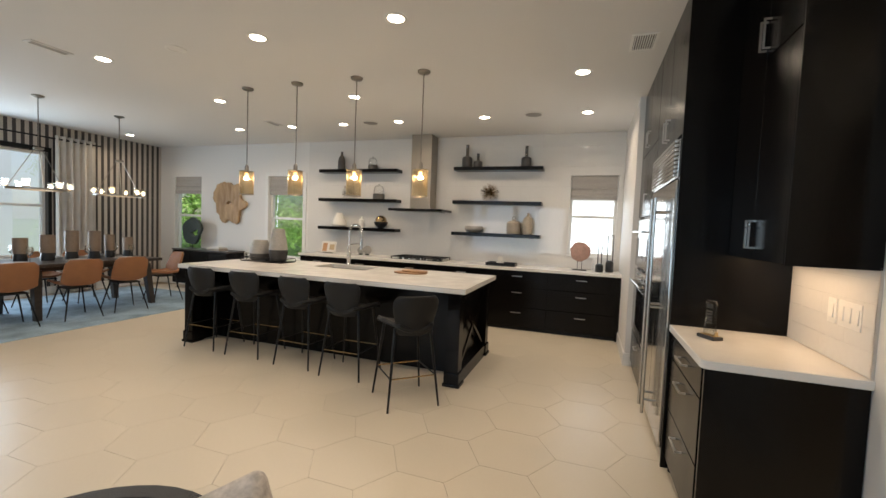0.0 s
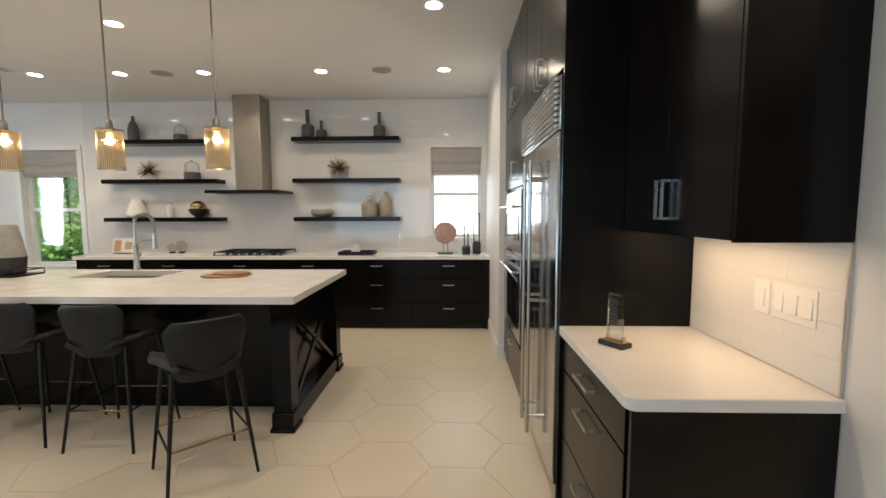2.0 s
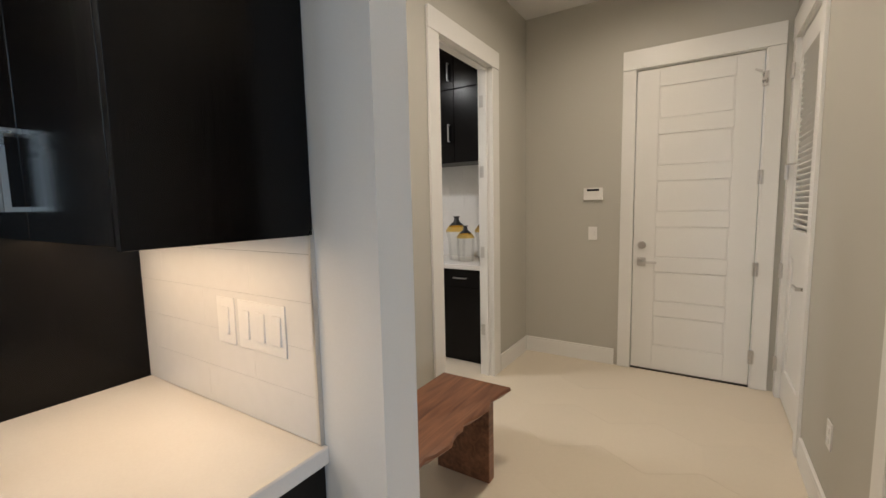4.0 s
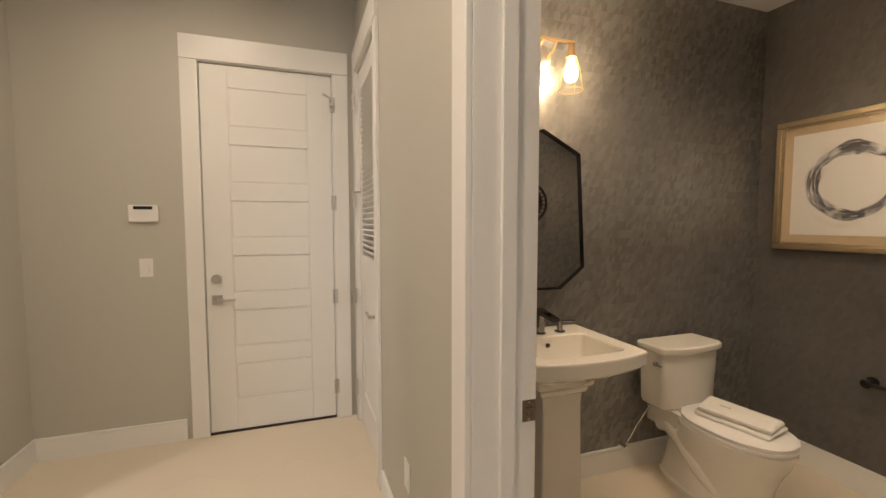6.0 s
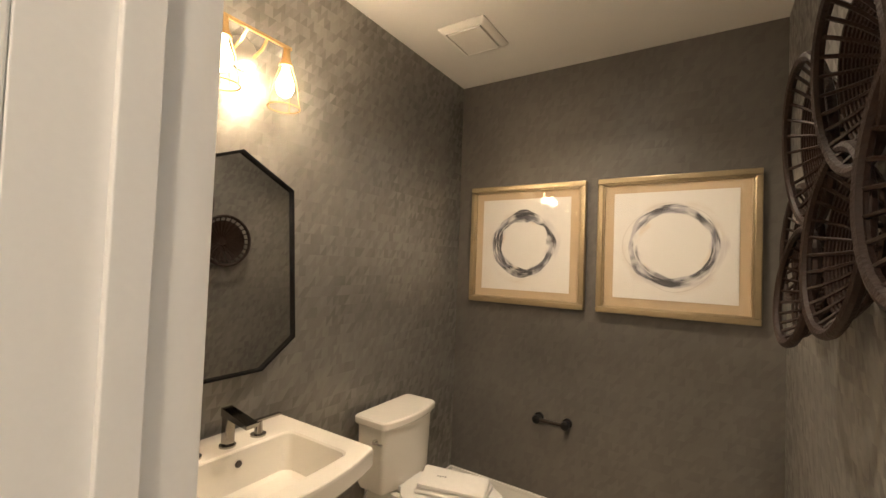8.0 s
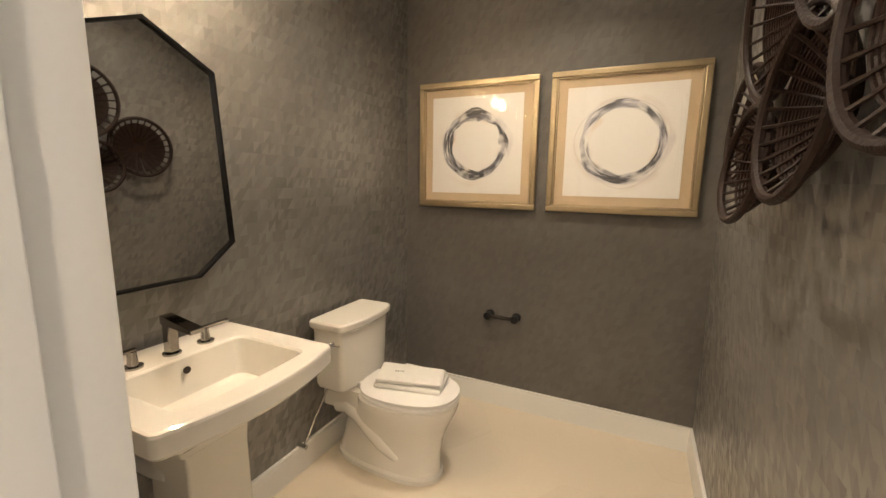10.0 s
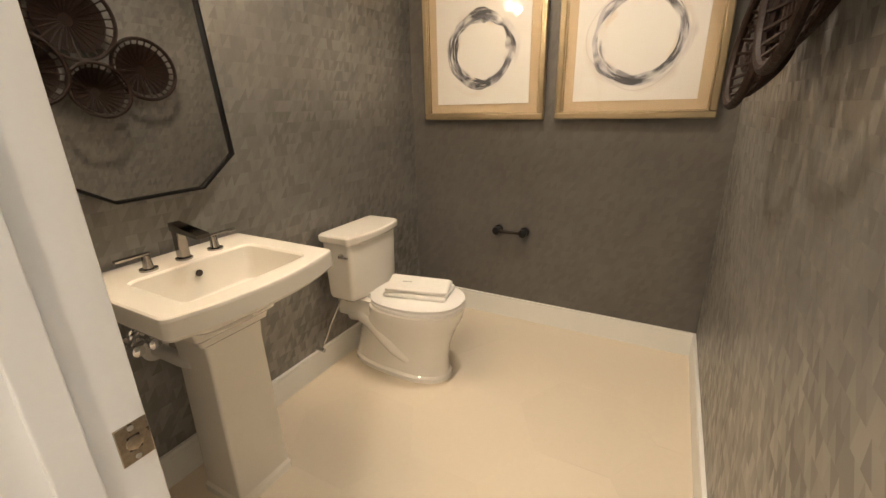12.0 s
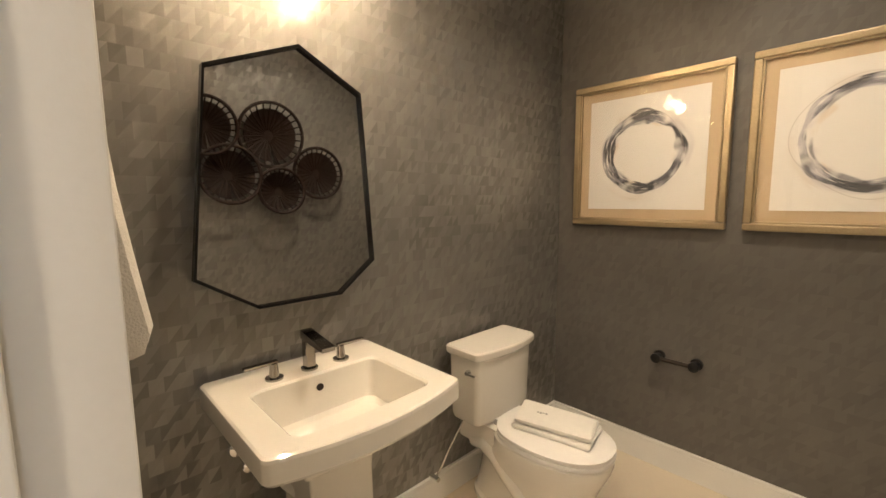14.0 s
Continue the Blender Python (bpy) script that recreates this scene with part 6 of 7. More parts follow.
def wall_lamp():
    w = thing("vanity_light", "two-bulb brass bar vanity light over the mirror", "wall lamp", pose(3.30, 0.44, 2.24))
    part("backplate", bake(lathe([(0.062, 0), (0.062, 0.014), (0.05, 0.02)], 28), pose(0, 0, 0, 0, -90)), "nickel", w, "round nickel backplate")
    for y in (-0.04, 0.04):
        part("arm", tube([(-0.015, y, 0.0), (-0.07, y, 0.02), (-0.10, y, 0.055)], 0.006, 8), "brass", w)
    part("bar", box(-0.106, -0.094, -0.14, 0.14, 0.05, 0.062, 0.002), "brass", w, "slim brass bar")
    for y in (-0.12, 0.12):
        b = part("socket", lathe([(0.012, 0.05), (0.014, 0.02), (0.019, 0.0), (0.026, -0.012), (0.026, -0.018)], 16, None, (True, True), -0.10, y), "brass", w)
        part("bulb", lathe([(0.012, -0.018), (0.016, -0.04), (0.030, -0.075), (0.033, -0.10), (0.024, -0.125), (0.004, -0.136)], 18, None, (True, True), -0.10, y), "bulb_glow", w, "glowing clear bulb")
        part("cage_ring", tube([(-0.10 + 0.058 * math.cos(a * math.pi / 14), y + 0.058 * math.sin(a * math.pi / 14), -0.175) for a in range(28)], 0.0028, 6, closed=True), "brass", w, "thin wire cage ring")
        for k in range(4):
            a = k * math.pi / 2 + 0.6
            part("cage_wire", tube([(-0.10 + 0.02 * math.cos(a), y + 0.02 * math.sin(a), -0.01), (-0.10 + 0.045 * math.cos(a), y + 0.045 * math.sin(a), -0.09), (-0.10 + 0.058 * math.cos(a), y + 0.058 * math.sin(a), -0.175)], 0.0018, 5), "brass", w)


wall_lamp()


def picture(cx, material, label):
    cz, w, h = 1.635, 0.745, 0.745
    p = thing("framed_picture", label, "picture", pose(cx, -1.18, cz), "pictures on the washroom wall")
    t = 0.032
    for nm, a in (("rail", (-w / 2, w / 2, h / 2 - t, h / 2)), ("rail", (-w / 2, w / 2, -h / 2, -h / 2 + t)), ("stile", (-w / 2, -w / 2 + t, -h / 2 + t, h / 2 - t)), ("stile", (w / 2 - t, w / 2, -h / 2 + t, h / 2 - t))):
        f = part("frame_" + nm, box(a[0], a[1], 0.0, 0.040, a[2], a[3], 0.006), "gold_frame", p, "champagne gold frame")
    bm = bmesh.new()
    s = w / 2 - t
    for a in ((-s, s, s - 0.008, s), (-s, s, -s, -s + 0.008), (-s, -s + 0.008, -s + 0.008, s - 0.008), (s - 0.008, s, -s + 0.008, s - 0.008)):
        box(a[0], a[1], 0.02, 0.034, a[2], a[3], 0.002, bm)
    part("inner_lip", bm, "gold_frame", p)
    part("mat_board", box(-w / 2 + t, w / 2 - t, 0.012, 0.020, -h / 2 + t, h / 2 - t), "mat_board", p, "tan mat board")
    part("painting", box(-0.285, 0.285, -0.001, 0.001, -0.285, 0.285), material, p, "white paper with a loose ink ring", (0, 0.0225, 0))
    g = part("glazing", box(-w / 2 + t, w / 2 - t, 0.028, 0.030, -h / 2 + t, h / 2 - t), "picture_glass", p, "clear picture glass")
    g.visible_shadow = False


picture(2.815, "art_b", "gold-framed abstract ring in black ink")
picture(2.005, "art_a", "gold-framed abstract ring in grey and tan ink")


def roll_holder():
    h = thing("toilet_roll_holder", "empty dark bronze toilet roll holder", "toilet roll holder", pose(2.607, -1.18, 0.60))
    for x in (-0.085, 0.085):
        part("mount", bake(lathe([(0.028, 0), (0.028, 0.010), (0.017, 0.014), (0.016, 0.040), (0.024, 0.046), (0.024, 0.064), (0.014, 0.070), (0.0, 0.071)], 18), pose(x, 0, 0, -90)), "black_metal", h)
    part("roller", tube([(-0.08, 0.055, 0), (0.08, 0.055, 0)], 0.011, 12), "bronze", h)


roll_holder()


# woven baskets
def basket(y, z, r, depth, lean_y, lean_z, proud):
    b = thing("woven_basket", "round dark brown woven rattan basket hung on the wall", "basket", pose(1.54 + proud, y, z, 0, 90 + lean_z, lean_y), "baskets on the washroom wall")

    def prof(f):
        return r * (0.16 + 0.84 * f), depth * f ** 1.8

    bm = bmesh.new()
    rings = max(12, int(r / 0.0078))
    for i in range(rings + 1):
        if 0.80 < i / rings < 0.95:
            continue
        rr, zz = prof(i / rings)
        n = 40
        tube([(rr * math.cos(2 * math.pi * k / n), rr * math.sin(2 * math.pi * k / n), zz) for k in range(n)], 0.0040 if i < rings else 0.0095, 5, bm, closed=False)
    part("weave", bm, "weave", b, "concentric woven strands")
    bm = bmesh.new()
    n = 26
    for k in range(n):
        a = 2 * math.pi * k / n
        pts = []
        for i in range(6):
            rr, zz = prof(i / 5)
            pts.append((rr * math.cos(a), rr * math.sin(a), zz + 0.004))
        tube(pts, 0.0046, 5, bm)
    part("ribs", bm, "weave", b, "radiating ribs")
    part("rim", tube([(r * math.cos(2 * math.pi * k / 40), r * math.sin(2 * math.pi * k / 40), depth) for k in range(40)], 0.011, 8, closed=True), "weave", b, "thick wrapped rim")
    part("centre", lathe([(0.001, -0.004), (r * 0.17, -0.003), (r * 0.17, 0.004), (0.001, 0.005)], 20, None, (False, False)), "weave", b)


basket(-0.086, 1.848, 0.210, 0.075, 3, 4, 0.026)
basket(-0.427, 1.604, 0.182, 0.055, 3, -3, 0.016)
basket(-0.135, 1.467, 0.152, 0.085, 5, -7, 0.030)
basket(0.185, 1.570, 0.184, 0.080, 3, -4, 0.022)
basket(0.305, 1.870, 0.172, 0.075, 3, 5, 0.030)
basket(0.600, 1.660, 0.200, 0.070, 4, -4, 0.024)


def towel_on_ring():
    r = thing("towel_hook", "small dark bronze towel hook", "hook", pose(2.60, 1.04, 1.60))
    part("hook", bake(lathe([(0.016, 0), (0.016, 0.006), (0.006, 0.01), (0.006, 0.03), (0.010, 0.034)], 14), pose(0, 0, 0, 90)), "bronze", r)
    t = thing("hanging_towel", "white towel hanging beside the doorway", "towel", pose(2.60, 1.04, 0))
    lo = []
    for z, w, d in ((1.235, 0.095, 0.030), (1.24, 0.10, 0.040), (1.26, 0.10, 0.046), (1.32, 0.098, 0.038), (1.42, 0.09, 0.026), (1.52, 0.07, 0.020), (1.57, 0.055, 0.016), (1.585, 0.05, 0.010)):
        mid = -0.010 - 0.5 * d
        front = [(-w + 2 * w * j / 15, mid - d * 0.55 - 0.006 * math.sin(j * 1.3 + z * 3), z) for j in range(16)]
        back = [(w - 2 * w * j / 15, mid + d * 0.45 - 0.004 * math.sin(j * 1.1), z) for j in range(16)]
        lo.append(front + back)
    part("cloth", loft(lo), "towel", t)


towel_on_ring()
v = thing("exhaust_vent", "square white exhaust fan cover on the ceiling", "exhaust fan", pose(2.92, -0.62, BATH_TOP))
part("frame", loft([rrect(hx, hy, 0.012, z) for hx, hy, z in ((0.135, 0.155, 0.0), (0.135, 0.155, -0.006), (0.112, 0.132, -0.026), (0.104, 0.124, -0.026), (0.100, 0.120, -0.014))]), "pvc", v)
part("grille", box(-0.094, 0.094, -0.114, 0.114, -0.030, -0.0145, 0.004), "pvc", v, "flat raised cover plate")
downlight(pose(2.3, -0.28, BATH_TOP))


# ---- hall and pantry ----
def live_bench():
    b = thing("bench", "live-edge reddish acacia wood bench against the hall wall", "bench", pose(0, 0, 0))
    x0, x1, y0, y1, z = 1.55, 2.63, 2.50, 2.88, 0.479
    rnd = random.Random(11)
    n = 26
    edge = [0.012 * math.sin(i * 0.9) + 0.010 * rnd.uniform(-1, 1) for i in range(n + 1)]
    lo = []
    for zz, k in ((z - 0.055, 0.022), (z - 0.04, 0.008), (z - 0.015, 0.0), (z - 0.003, 0.004), (z, 0.010)):
        near = [(x0 + (x1 - x0) * i / n, y0 + edge[i] + k + (0.02 if zz < z - 0.03 else 0), zz) for i in range(n + 1)]
        lo.append(near + [(x1, y1, zz), (x0, y1, zz)])
    part("seat", loft(lo), "bench_wood", b, "thick slab with a raw live edge")
    for x in (x1 - 0.115, x0 + 0.04):
        part("leg_slab", box(x, x + 0.06, y0 + 0.05, y1 - 0.02, 0.0, z - 0.056, 0.006), "bench_wood", b, "solid wood end slab")


live_bench()
k = thing("alarm_keypad", "white wall alarm keypad with a dark display", "keypad", pose(4.49, 2.50, 1.48))
part("case", box(-0.022, 0, -0.08, 0.08, -0.055, 0.05, 0.006), "pvc", k)
part("display", box(-0.0235, -0.0222, -0.05, 0.05, 0.022, 0.042), "black_glass", k, "dark display")
s = thing("light_switch", "white rocker light switch on the hall wall", "light switch", pose(4.49, 2.50, 1.14))
part("plate", box(-0.006, 0, -0.037, 0.037, -0.058, 0.058, 0.002), "pvc", s)
part("rocker", bake(box(-0.005, 0.002, -0.016, 0.016, -0.033, 0.033, 0.001), pose(-0.006, 0, 0, 0, 4)), "pvc", s)
o = thing("wall_outlet", "white wall outlet low on the hall wall", "outlet", pose(3.0, 1.20, 0.41))
part("plate", box(-0.037, 0.037, 0, 0.006, -0.058, 0.058, 0.002), "pvc", o)
for z in (-0.022, 0.022):
    part("socket", box(-0.016, 0.016, 0.006, 0.008, z - 0.014, z + 0.014, 0.003), "trim", o)


def pantry():
    c = thing("base_cabinet", "espresso pantry base cabinet with a drawer", "cabinet")
    part("body", box(3.93, 4.498, 3.25, 5.18, 0.0, 0.84), "black_wood", c)
    y = 3.26
    for y0, y1 in ((3.26, 3.74), (3.74, 4.22), (4.22, 4.70), (4.70, 5.18)):
        m = (y0 + y1) / 2
        front_x(c, "drawer", 3.93, -1, y0, y1, 0.68, 0.835, ((m - 0.06, 0.765), (m + 0.06, 0.765)))
        front_x(c, "door", 3.93, -1, y0, y1, 0.02, 0.68, ((y1 - 0.06, 0.48), (y1 - 0.06, 0.60)))
    plain("pantry_worktop", box(3.90, 4.498, 3.24, 5.18, 0.842, 0.882, 0.003), "quartz", "white quartz pantry worktop", "worktop")
    u = thing("wall_cabinet", "espresso pantry wall cabinets in two tiers", "cabinet")
    part("body", box(4.17, 4.498, 3.25, 5.18, 1.805, 2.945), "black_wood", u)
    for y0, y1 in ((3.26, 3.68), (3.68, 4.18), (4.18, 4.68), (4.68, 5.18)):
        front_x(u, "door", 4.17, -1, y0, y1, 1.80, 2.47, ((y0 + 0.05, 2.0), (y0 + 0.05, 2.15)))
        front_x(u, "door", 4.17, -1, y0, y1, 2.47, 2.94, ((y0 + 0.05, 2.55), (y0 + 0.05, 2.70)))
    b = tagged(new("pantry_tiles"), "pale grey marbled wall tiles in the pantry", "tiles", "", "structure")
    for r in range(6):
        z0 = 0.885 + r * 0.153
        for i in range(6):
            y0 = 3.25 + i * 0.35 - (0.175 if r % 2 else 0)
            a0, a1 = max(3.25, y0), min(5.18, y0 + 0.35)
            if a1 > a0 + 0.01:
                part("tile", box(4.490, 4.498, a0 + 0.001, a1 - 0.001, z0 + 0.001, z0 + 0.152), "wall_tile", b)


pantry()
for x, y, s in ((4.20, 3.70, 1.0), (4.12, 3.56, 0.80), (4.22, 3.40, 1.0)):
    v = thing("glass_vase", "bell-shaped clear vase with amber shoulder and dark neck", "vase", pose(x, y, 0.882), "amber vases")
    h = 0.42 * s
    part("body", lathe([(0.07, 0), (0.075, 0.01), (0.085, h * 0.45), (0.10 * s + 0.005, h * 0.66)], 24, None, (True, False)), "vase_glass", v, "clear glass body")
    part("shoulder", lathe([(0.10 * s + 0.005, h * 0.66), (0.10 * s, h * 0.70), (0.07 * s, h * 0.80)], 24, None, (False, False)), "amber", v, "amber glass shoulder")
    part("neck", lathe([(0.07 * s, h * 0.80), (0.03 * s, h * 0.88), (0.022 * s, h * 0.96), (0.034 * s, h)], 20, None, (False, False)), "black_stone", v, "dark glass neck")
# unseen fitting, added over the pantry's fill lamp
downlight(pose(2.9, 4.3, 2.95))
# two unseen fittings, added over the hall's fill lamps
downlight(pose(1.85, 2.12, HALL_TOP))
downlight(pose(3.45, 2.12, HALL_TOP))


# ---- dining room and living room ----
plain("rug", box(-8.45, -5.75, 1.6, 6.1, 0.0, 0.012, 0.004), "rug", "mottled blue-grey area rug under the dining table", "rug")


def dining_table():
    t = thing("dining_table", "long dark oak dining table on splayed square legs", "dining table", pose(-6.98, 3.85, 0.012))
    part("tabletop", box(-0.52, 0.52, -1.35, 1.35, 0.70, 0.745, 0.004), "table_wood", t)
    part("apron", box(-0.42, 0.42, -1.2, 1.2, 0.64, 0.70, 0.002), "table_wood", t)
    for sx in (-1, 1):
        for y, dy in ((-1.15, -0.04), (-0.28, 0), (1.15, 0.08)):
            a, b = (sx * 0.40, y, 0.66), (sx * 0.44, y + dy, 0.0)
            part("leg", loft([[(a[0] + i * 0.05, a[1] + j * 0.05, 0.66) for i, j in ((-1, -1), (1, -1), (1, 1), (-1, 1))], [(b[0] + i * 0.035, b[1] + j * 0.035, 0) for i, j in ((-1, -1), (1, -1), (1, 1), (-1, 1))]]), "table_wood", t)


dining_table()


def dining_chair():
    c = thing("dining_chair", "cognac leather bucket dining chair on thin black legs", "dining chair", None, "chairs at the dining table")
    loops = []
    for k in range(19):
        t = k / 18
        if t < 0.5:
            y, z = 0.24 - 0.42 * (t / 0.5), 0.455 - 0.02 * math.sin(t * 2 * math.pi) + 0.0
            half = 0.215 + 0.02 * t
        else:
            s = (t - 0.5) / 0.5
            y, z = -0.18 - 0.10 * s - 0.03 * math.sin(s * 1.57), 0.455 + 0.36 * s ** 1.15
            half = 0.235 - 0.02 * s ** 3 - (0.05 * ((s - 0.85) / 0.15) ** 2 if s > 0.85 else 0)
        row = []
        for j in range(13):
            u = -1 + 2 * j / 12
            up = 0.05 * abs(u) ** 2.5 * (1 if t < 0.5 else max(0, 1 - (t - 0.5) * 3))
            fwd = 0.07 * u * u * (0 if t < 0.4 else min(1, (t - 0.4) * 4))
            row.append((u * half, y + fwd, z + up))
        loops.append(row)
    part("seat_shell", shell(loft(loops, None, (False, False), closed=False), 0.03), "leather_tan", c, "one-piece leather bucket")
    for sx in (-1, 1):
        for sy in (-1, 1):
            part("leg", tube([(sx * 0.13, sy * 0.12, 0.43), (sx * 0.22, sy * 0.22, 0.0)], 0.012, 8, None, 0.008), "black_metal", c)
    part("under_frame", box(-0.15, 0.15, -0.14, 0.14, 0.415, 0.43, 0.003), "black_metal", c)
    return c


first = dining_chair()
first.matrix_basis = pose(-6.42, 3.22, 0.012, 0, 0, 84)
for x, y, a in ((-6.40, 3.92, 86), (-6.40, 4.56, 80), (-6.42, 2.56, 86), (-6.66, 5.36, 165), (-7.55, 2.8, -90), (-7.55, 3.42, -90), (-7.55, 4.10, -88), (-7.55, 4.72, -94)):
    copy_thing(first, pose(x, y, 0.012, 0, 0, a))


TT = 0.757


def place_setting(x, y, a):
    p = thing("plate", "pale dinner plate with a smaller plate on top", "plate", pose(x, y, TT, 0, 0, a), "place settings")
    part("dinner_plate", lathe([(0.08, 0), (0.14, 0.014), (0.14, 0.018), (0.08, 0.006), (0.001, 0.005)], 28), "white_ceramic", p)
    part("salad_plate", lathe([(0.06, 0.014), (0.105, 0.026), (0.105, 0.03), (0.06, 0.02), (0.001, 0.019)], 28), "grey_ceramic", p)


for y in (2.8, 3.42, 4.10, 4.72):
    for x, a in ((-6.65, 0), (-7.31, 0)):
        place_setting(x, y, a)
        g = thing("wine_glass", "clear stemmed wine glass at a place setting", "glass", pose(x - 0.14 if x > -7 else x + 0.14, y + 0.2, TT), "wine glasses")
        part("bowl", lathe([(0.004, 0.09), (0.03, 0.11), (0.04, 0.15), (0.034, 0.21), (0.032, 0.21), (0.037, 0.15), (0.027, 0.115), (0.001, 0.097)], 18, None, (False, False)), "clear", g)
        part("stem", lathe([(0.035, 0), (0.034, 0.003), (0.005, 0.008), (0.004, 0.09)], 14), "clear", g)


def hurricane(x, y, h, r):
    v = thing("hurricane_lantern", "taupe cylinder candle lantern on a dark foot", "candle lantern", pose(x, y, TT), "table lanterns")
    part("foot", lathe([(r * 0.9, 0), (r * 0.95, 0.02), (r * 0.8, 0.11)], 22), "black_stone", v, "dark foot")
    part("cylinder", lathe([(r, 0.11), (r, h), (r - 0.005, h), (r - 0.005, 0.12)], 24, None, (False, False)), "lantern_clay", v)
    part("candle", lathe([(r * 0.5, 0.11), (r * 0.5, h * 0.6)], 16), "pvc", v)


for x, y, h, r in ((-7.0, 3.92, 0.36, 0.085), (-7.05, 4.24, 0.42, 0.085), (-6.98, 4.50, 0.42, 0.08), (-7.02, 4.74, 0.36, 0.07), (-6.96, 4.98, 0.32, 0.075), (-7.0, 3.62, 0.32, 0.08)):
    hurricane(x, y, h, r)


def chandelier(x, y):
    c = thing("chandelier", "nickel ring chandelier with clear-shaded glowing bulbs", "chandelier", pose(x, y, KITCHEN_TOP), "ring chandeliers")
    part("canopy", lathe([(0.065, 0), (0.065, -0.012), (0.02, -0.03)], 24), "pendant_metal", c)
    part("stem", tube([(0, 0, -0.03), (0, 0, -0.68)], 0.006, 8), "pendant_metal", c)
    part("hub", lathe([(0.05, -0.66), (0.055, -0.67), (0.055, -0.685), (0.012, -0.70)], 20), "pendant_metal", c)
    R, z = 0.31, -1.20
    for k in range(3):
        a = k * 2.094 + 0.4
        part("rod", tube([(0.04 * math.cos(a), 0.04 * math.sin(a), -0.68), (R * math.cos(a), R * math.sin(a), z)], 0.004, 6), "pendant_metal", c)
    lo = [(R - 0.007, z - 0.010), (R + 0.007, z - 0.010), (R + 0.007, z + 0.010), (R - 0.007, z + 0.010), (R - 0.007, z - 0.010)]
    bm = lathe(lo, 48, None, (False, False))
    bmesh.ops.remove_doubles(bm, verts=bm.verts[:], dist=1e-5)
    part("ring", bm, "pendant_metal", c, "flat nickel ring")
    for k in range(6):
        a = k * math.pi / 3 + 0.2
        px, py = R * math.cos(a), R * math.sin(a)
        h = part("cup", lathe([(0.02, z + 0.012), (0.034, z + 0.016), (0.034, z + 0.024)], 16, None, (True, True), px, py), "pendant_metal", c)
        part("glass_shade", lathe([(0.034, z + 0.024), (0.042, z + 0.11), (0.040, z + 0.11), (0.032, z + 0.026)], 18, None, (False, False), px, py), "vase_glass", h, "clear glass shade")
        part("bulb", lathe([(0.011, z + 0.024), (0.015, z + 0.04), (0.017, z + 0.062), (0.012, z + 0.084), (0.002, z + 0.092)], 12, None, (True, True), px, py), "bulb_mid", h, "glowing bulb")


chandelier(-6.58, 3.62)
chandelier(-6.62, 4.63)
for y in (3.62, 4.63):
    lamp("chandelier_lamp", "POINT", (-6.6, y, 1.82), (-6.6, y, 0), 4, BULB, 0.2)


def curtain(y0, y1, folds, seed):
    c = thing("curtain", "greige linen curtain hanging in soft folds", "curtain", pose(WEST + 0.10, 0, 0), "dining curtains")
    n = folds * 8
    rnd = random.Random(seed)
    amp = [rnd.uniform(0.7, 1.2) for _ in range(n + 1)]
    lo = []
    for z, k in ((0.02, 1.0), (0.8, 0.95), (1.8, 0.9), (2.5, 0.85), (2.76, 0.8)):
        a = [(0.05 * k * amp[i] * math.sin(2 * math.pi * i / 8), y0 + (y1 - y0) * i / n, z) for i in range(n + 1)]
        lo.append(a + [(x + 0.005, y, zz) for x, y, zz in a[::-1]])
    part("cloth", loft(lo), "curtain", c)
    for i in range(folds):
        yy = y0 + (y1 - y0) * (i + 0.5) / folds
        part("grommet", tube([(0.03 * math.cos(a * math.pi / 6), yy, 2.70 + 0.03 * math.sin(a * math.pi / 6)) for a in range(12)], 0.005, 5, closed=True), "black_metal", c)


curtain(4.84, 5.46, 6, 3)
curtain(2.55, 3.22, 6, 5)
r = thing("curtain_rod", "black curtain rod on the striped wall", "curtain rod", pose(WEST + 0.10, 0, 2.70))
part("rod", tube([(0, 2.45, 0), (0, 5.55, 0)], 0.013, 10), "black_metal", r)
for y in (2.5, 4.0, 5.5):
    part("bracket", bar((-0.10, y, 0), (0, y, 0), 0.014, 0.02), "black_metal", r)
bm = bmesh.new()
for a, b, c0, c1 in ((WIN_D[0] - 0.07, WIN_D[0], WIN_D[2] - 0.03, WIN_D[3] + 0.08), (WIN_D[1], WIN_D[1] + 0.05, WIN_D[2] - 0.03, WIN_D[3] + 0.08), (WIN_D[0], WIN_D[1], WIN_D[3] + 0.001, WIN_D[3] + 0.08)):
    box(WEST, WEST + 0.02, a, b, c0, c1, 0.003, bm)
setting("trim_window_4", bm, "black_trim", "dark painted casing of the dining window")


def sideboard():
    s = thing("sideboard", "low charcoal sideboard against the dining wall", "sideboard", pose(-7.0, 6.56, 0))
    part("body", box(-0.72, 0.72, -0.20, 0.20, 0.12, 0.78, 0.004), "black_wood", s)
    part("top", box(-0.74, 0.74, -0.215, 0.205, 0.7805, 0.81, 0.004), "table_wood", s)
    for i in range(3):
        part("door", box(-0.71 + i * 0.475, -0.245 + i * 0.475, -0.218, -0.201, 0.14, 0.765, 0.003), "black_wood", s)
    for x in (-0.65, 0.65):
        for y in (-0.15, 0.15):
            part("leg", tube([(x, y, 0.12), (x, y, 0)], 0.018, 8, None, 0.012), "black_metal", s)


sideboard()


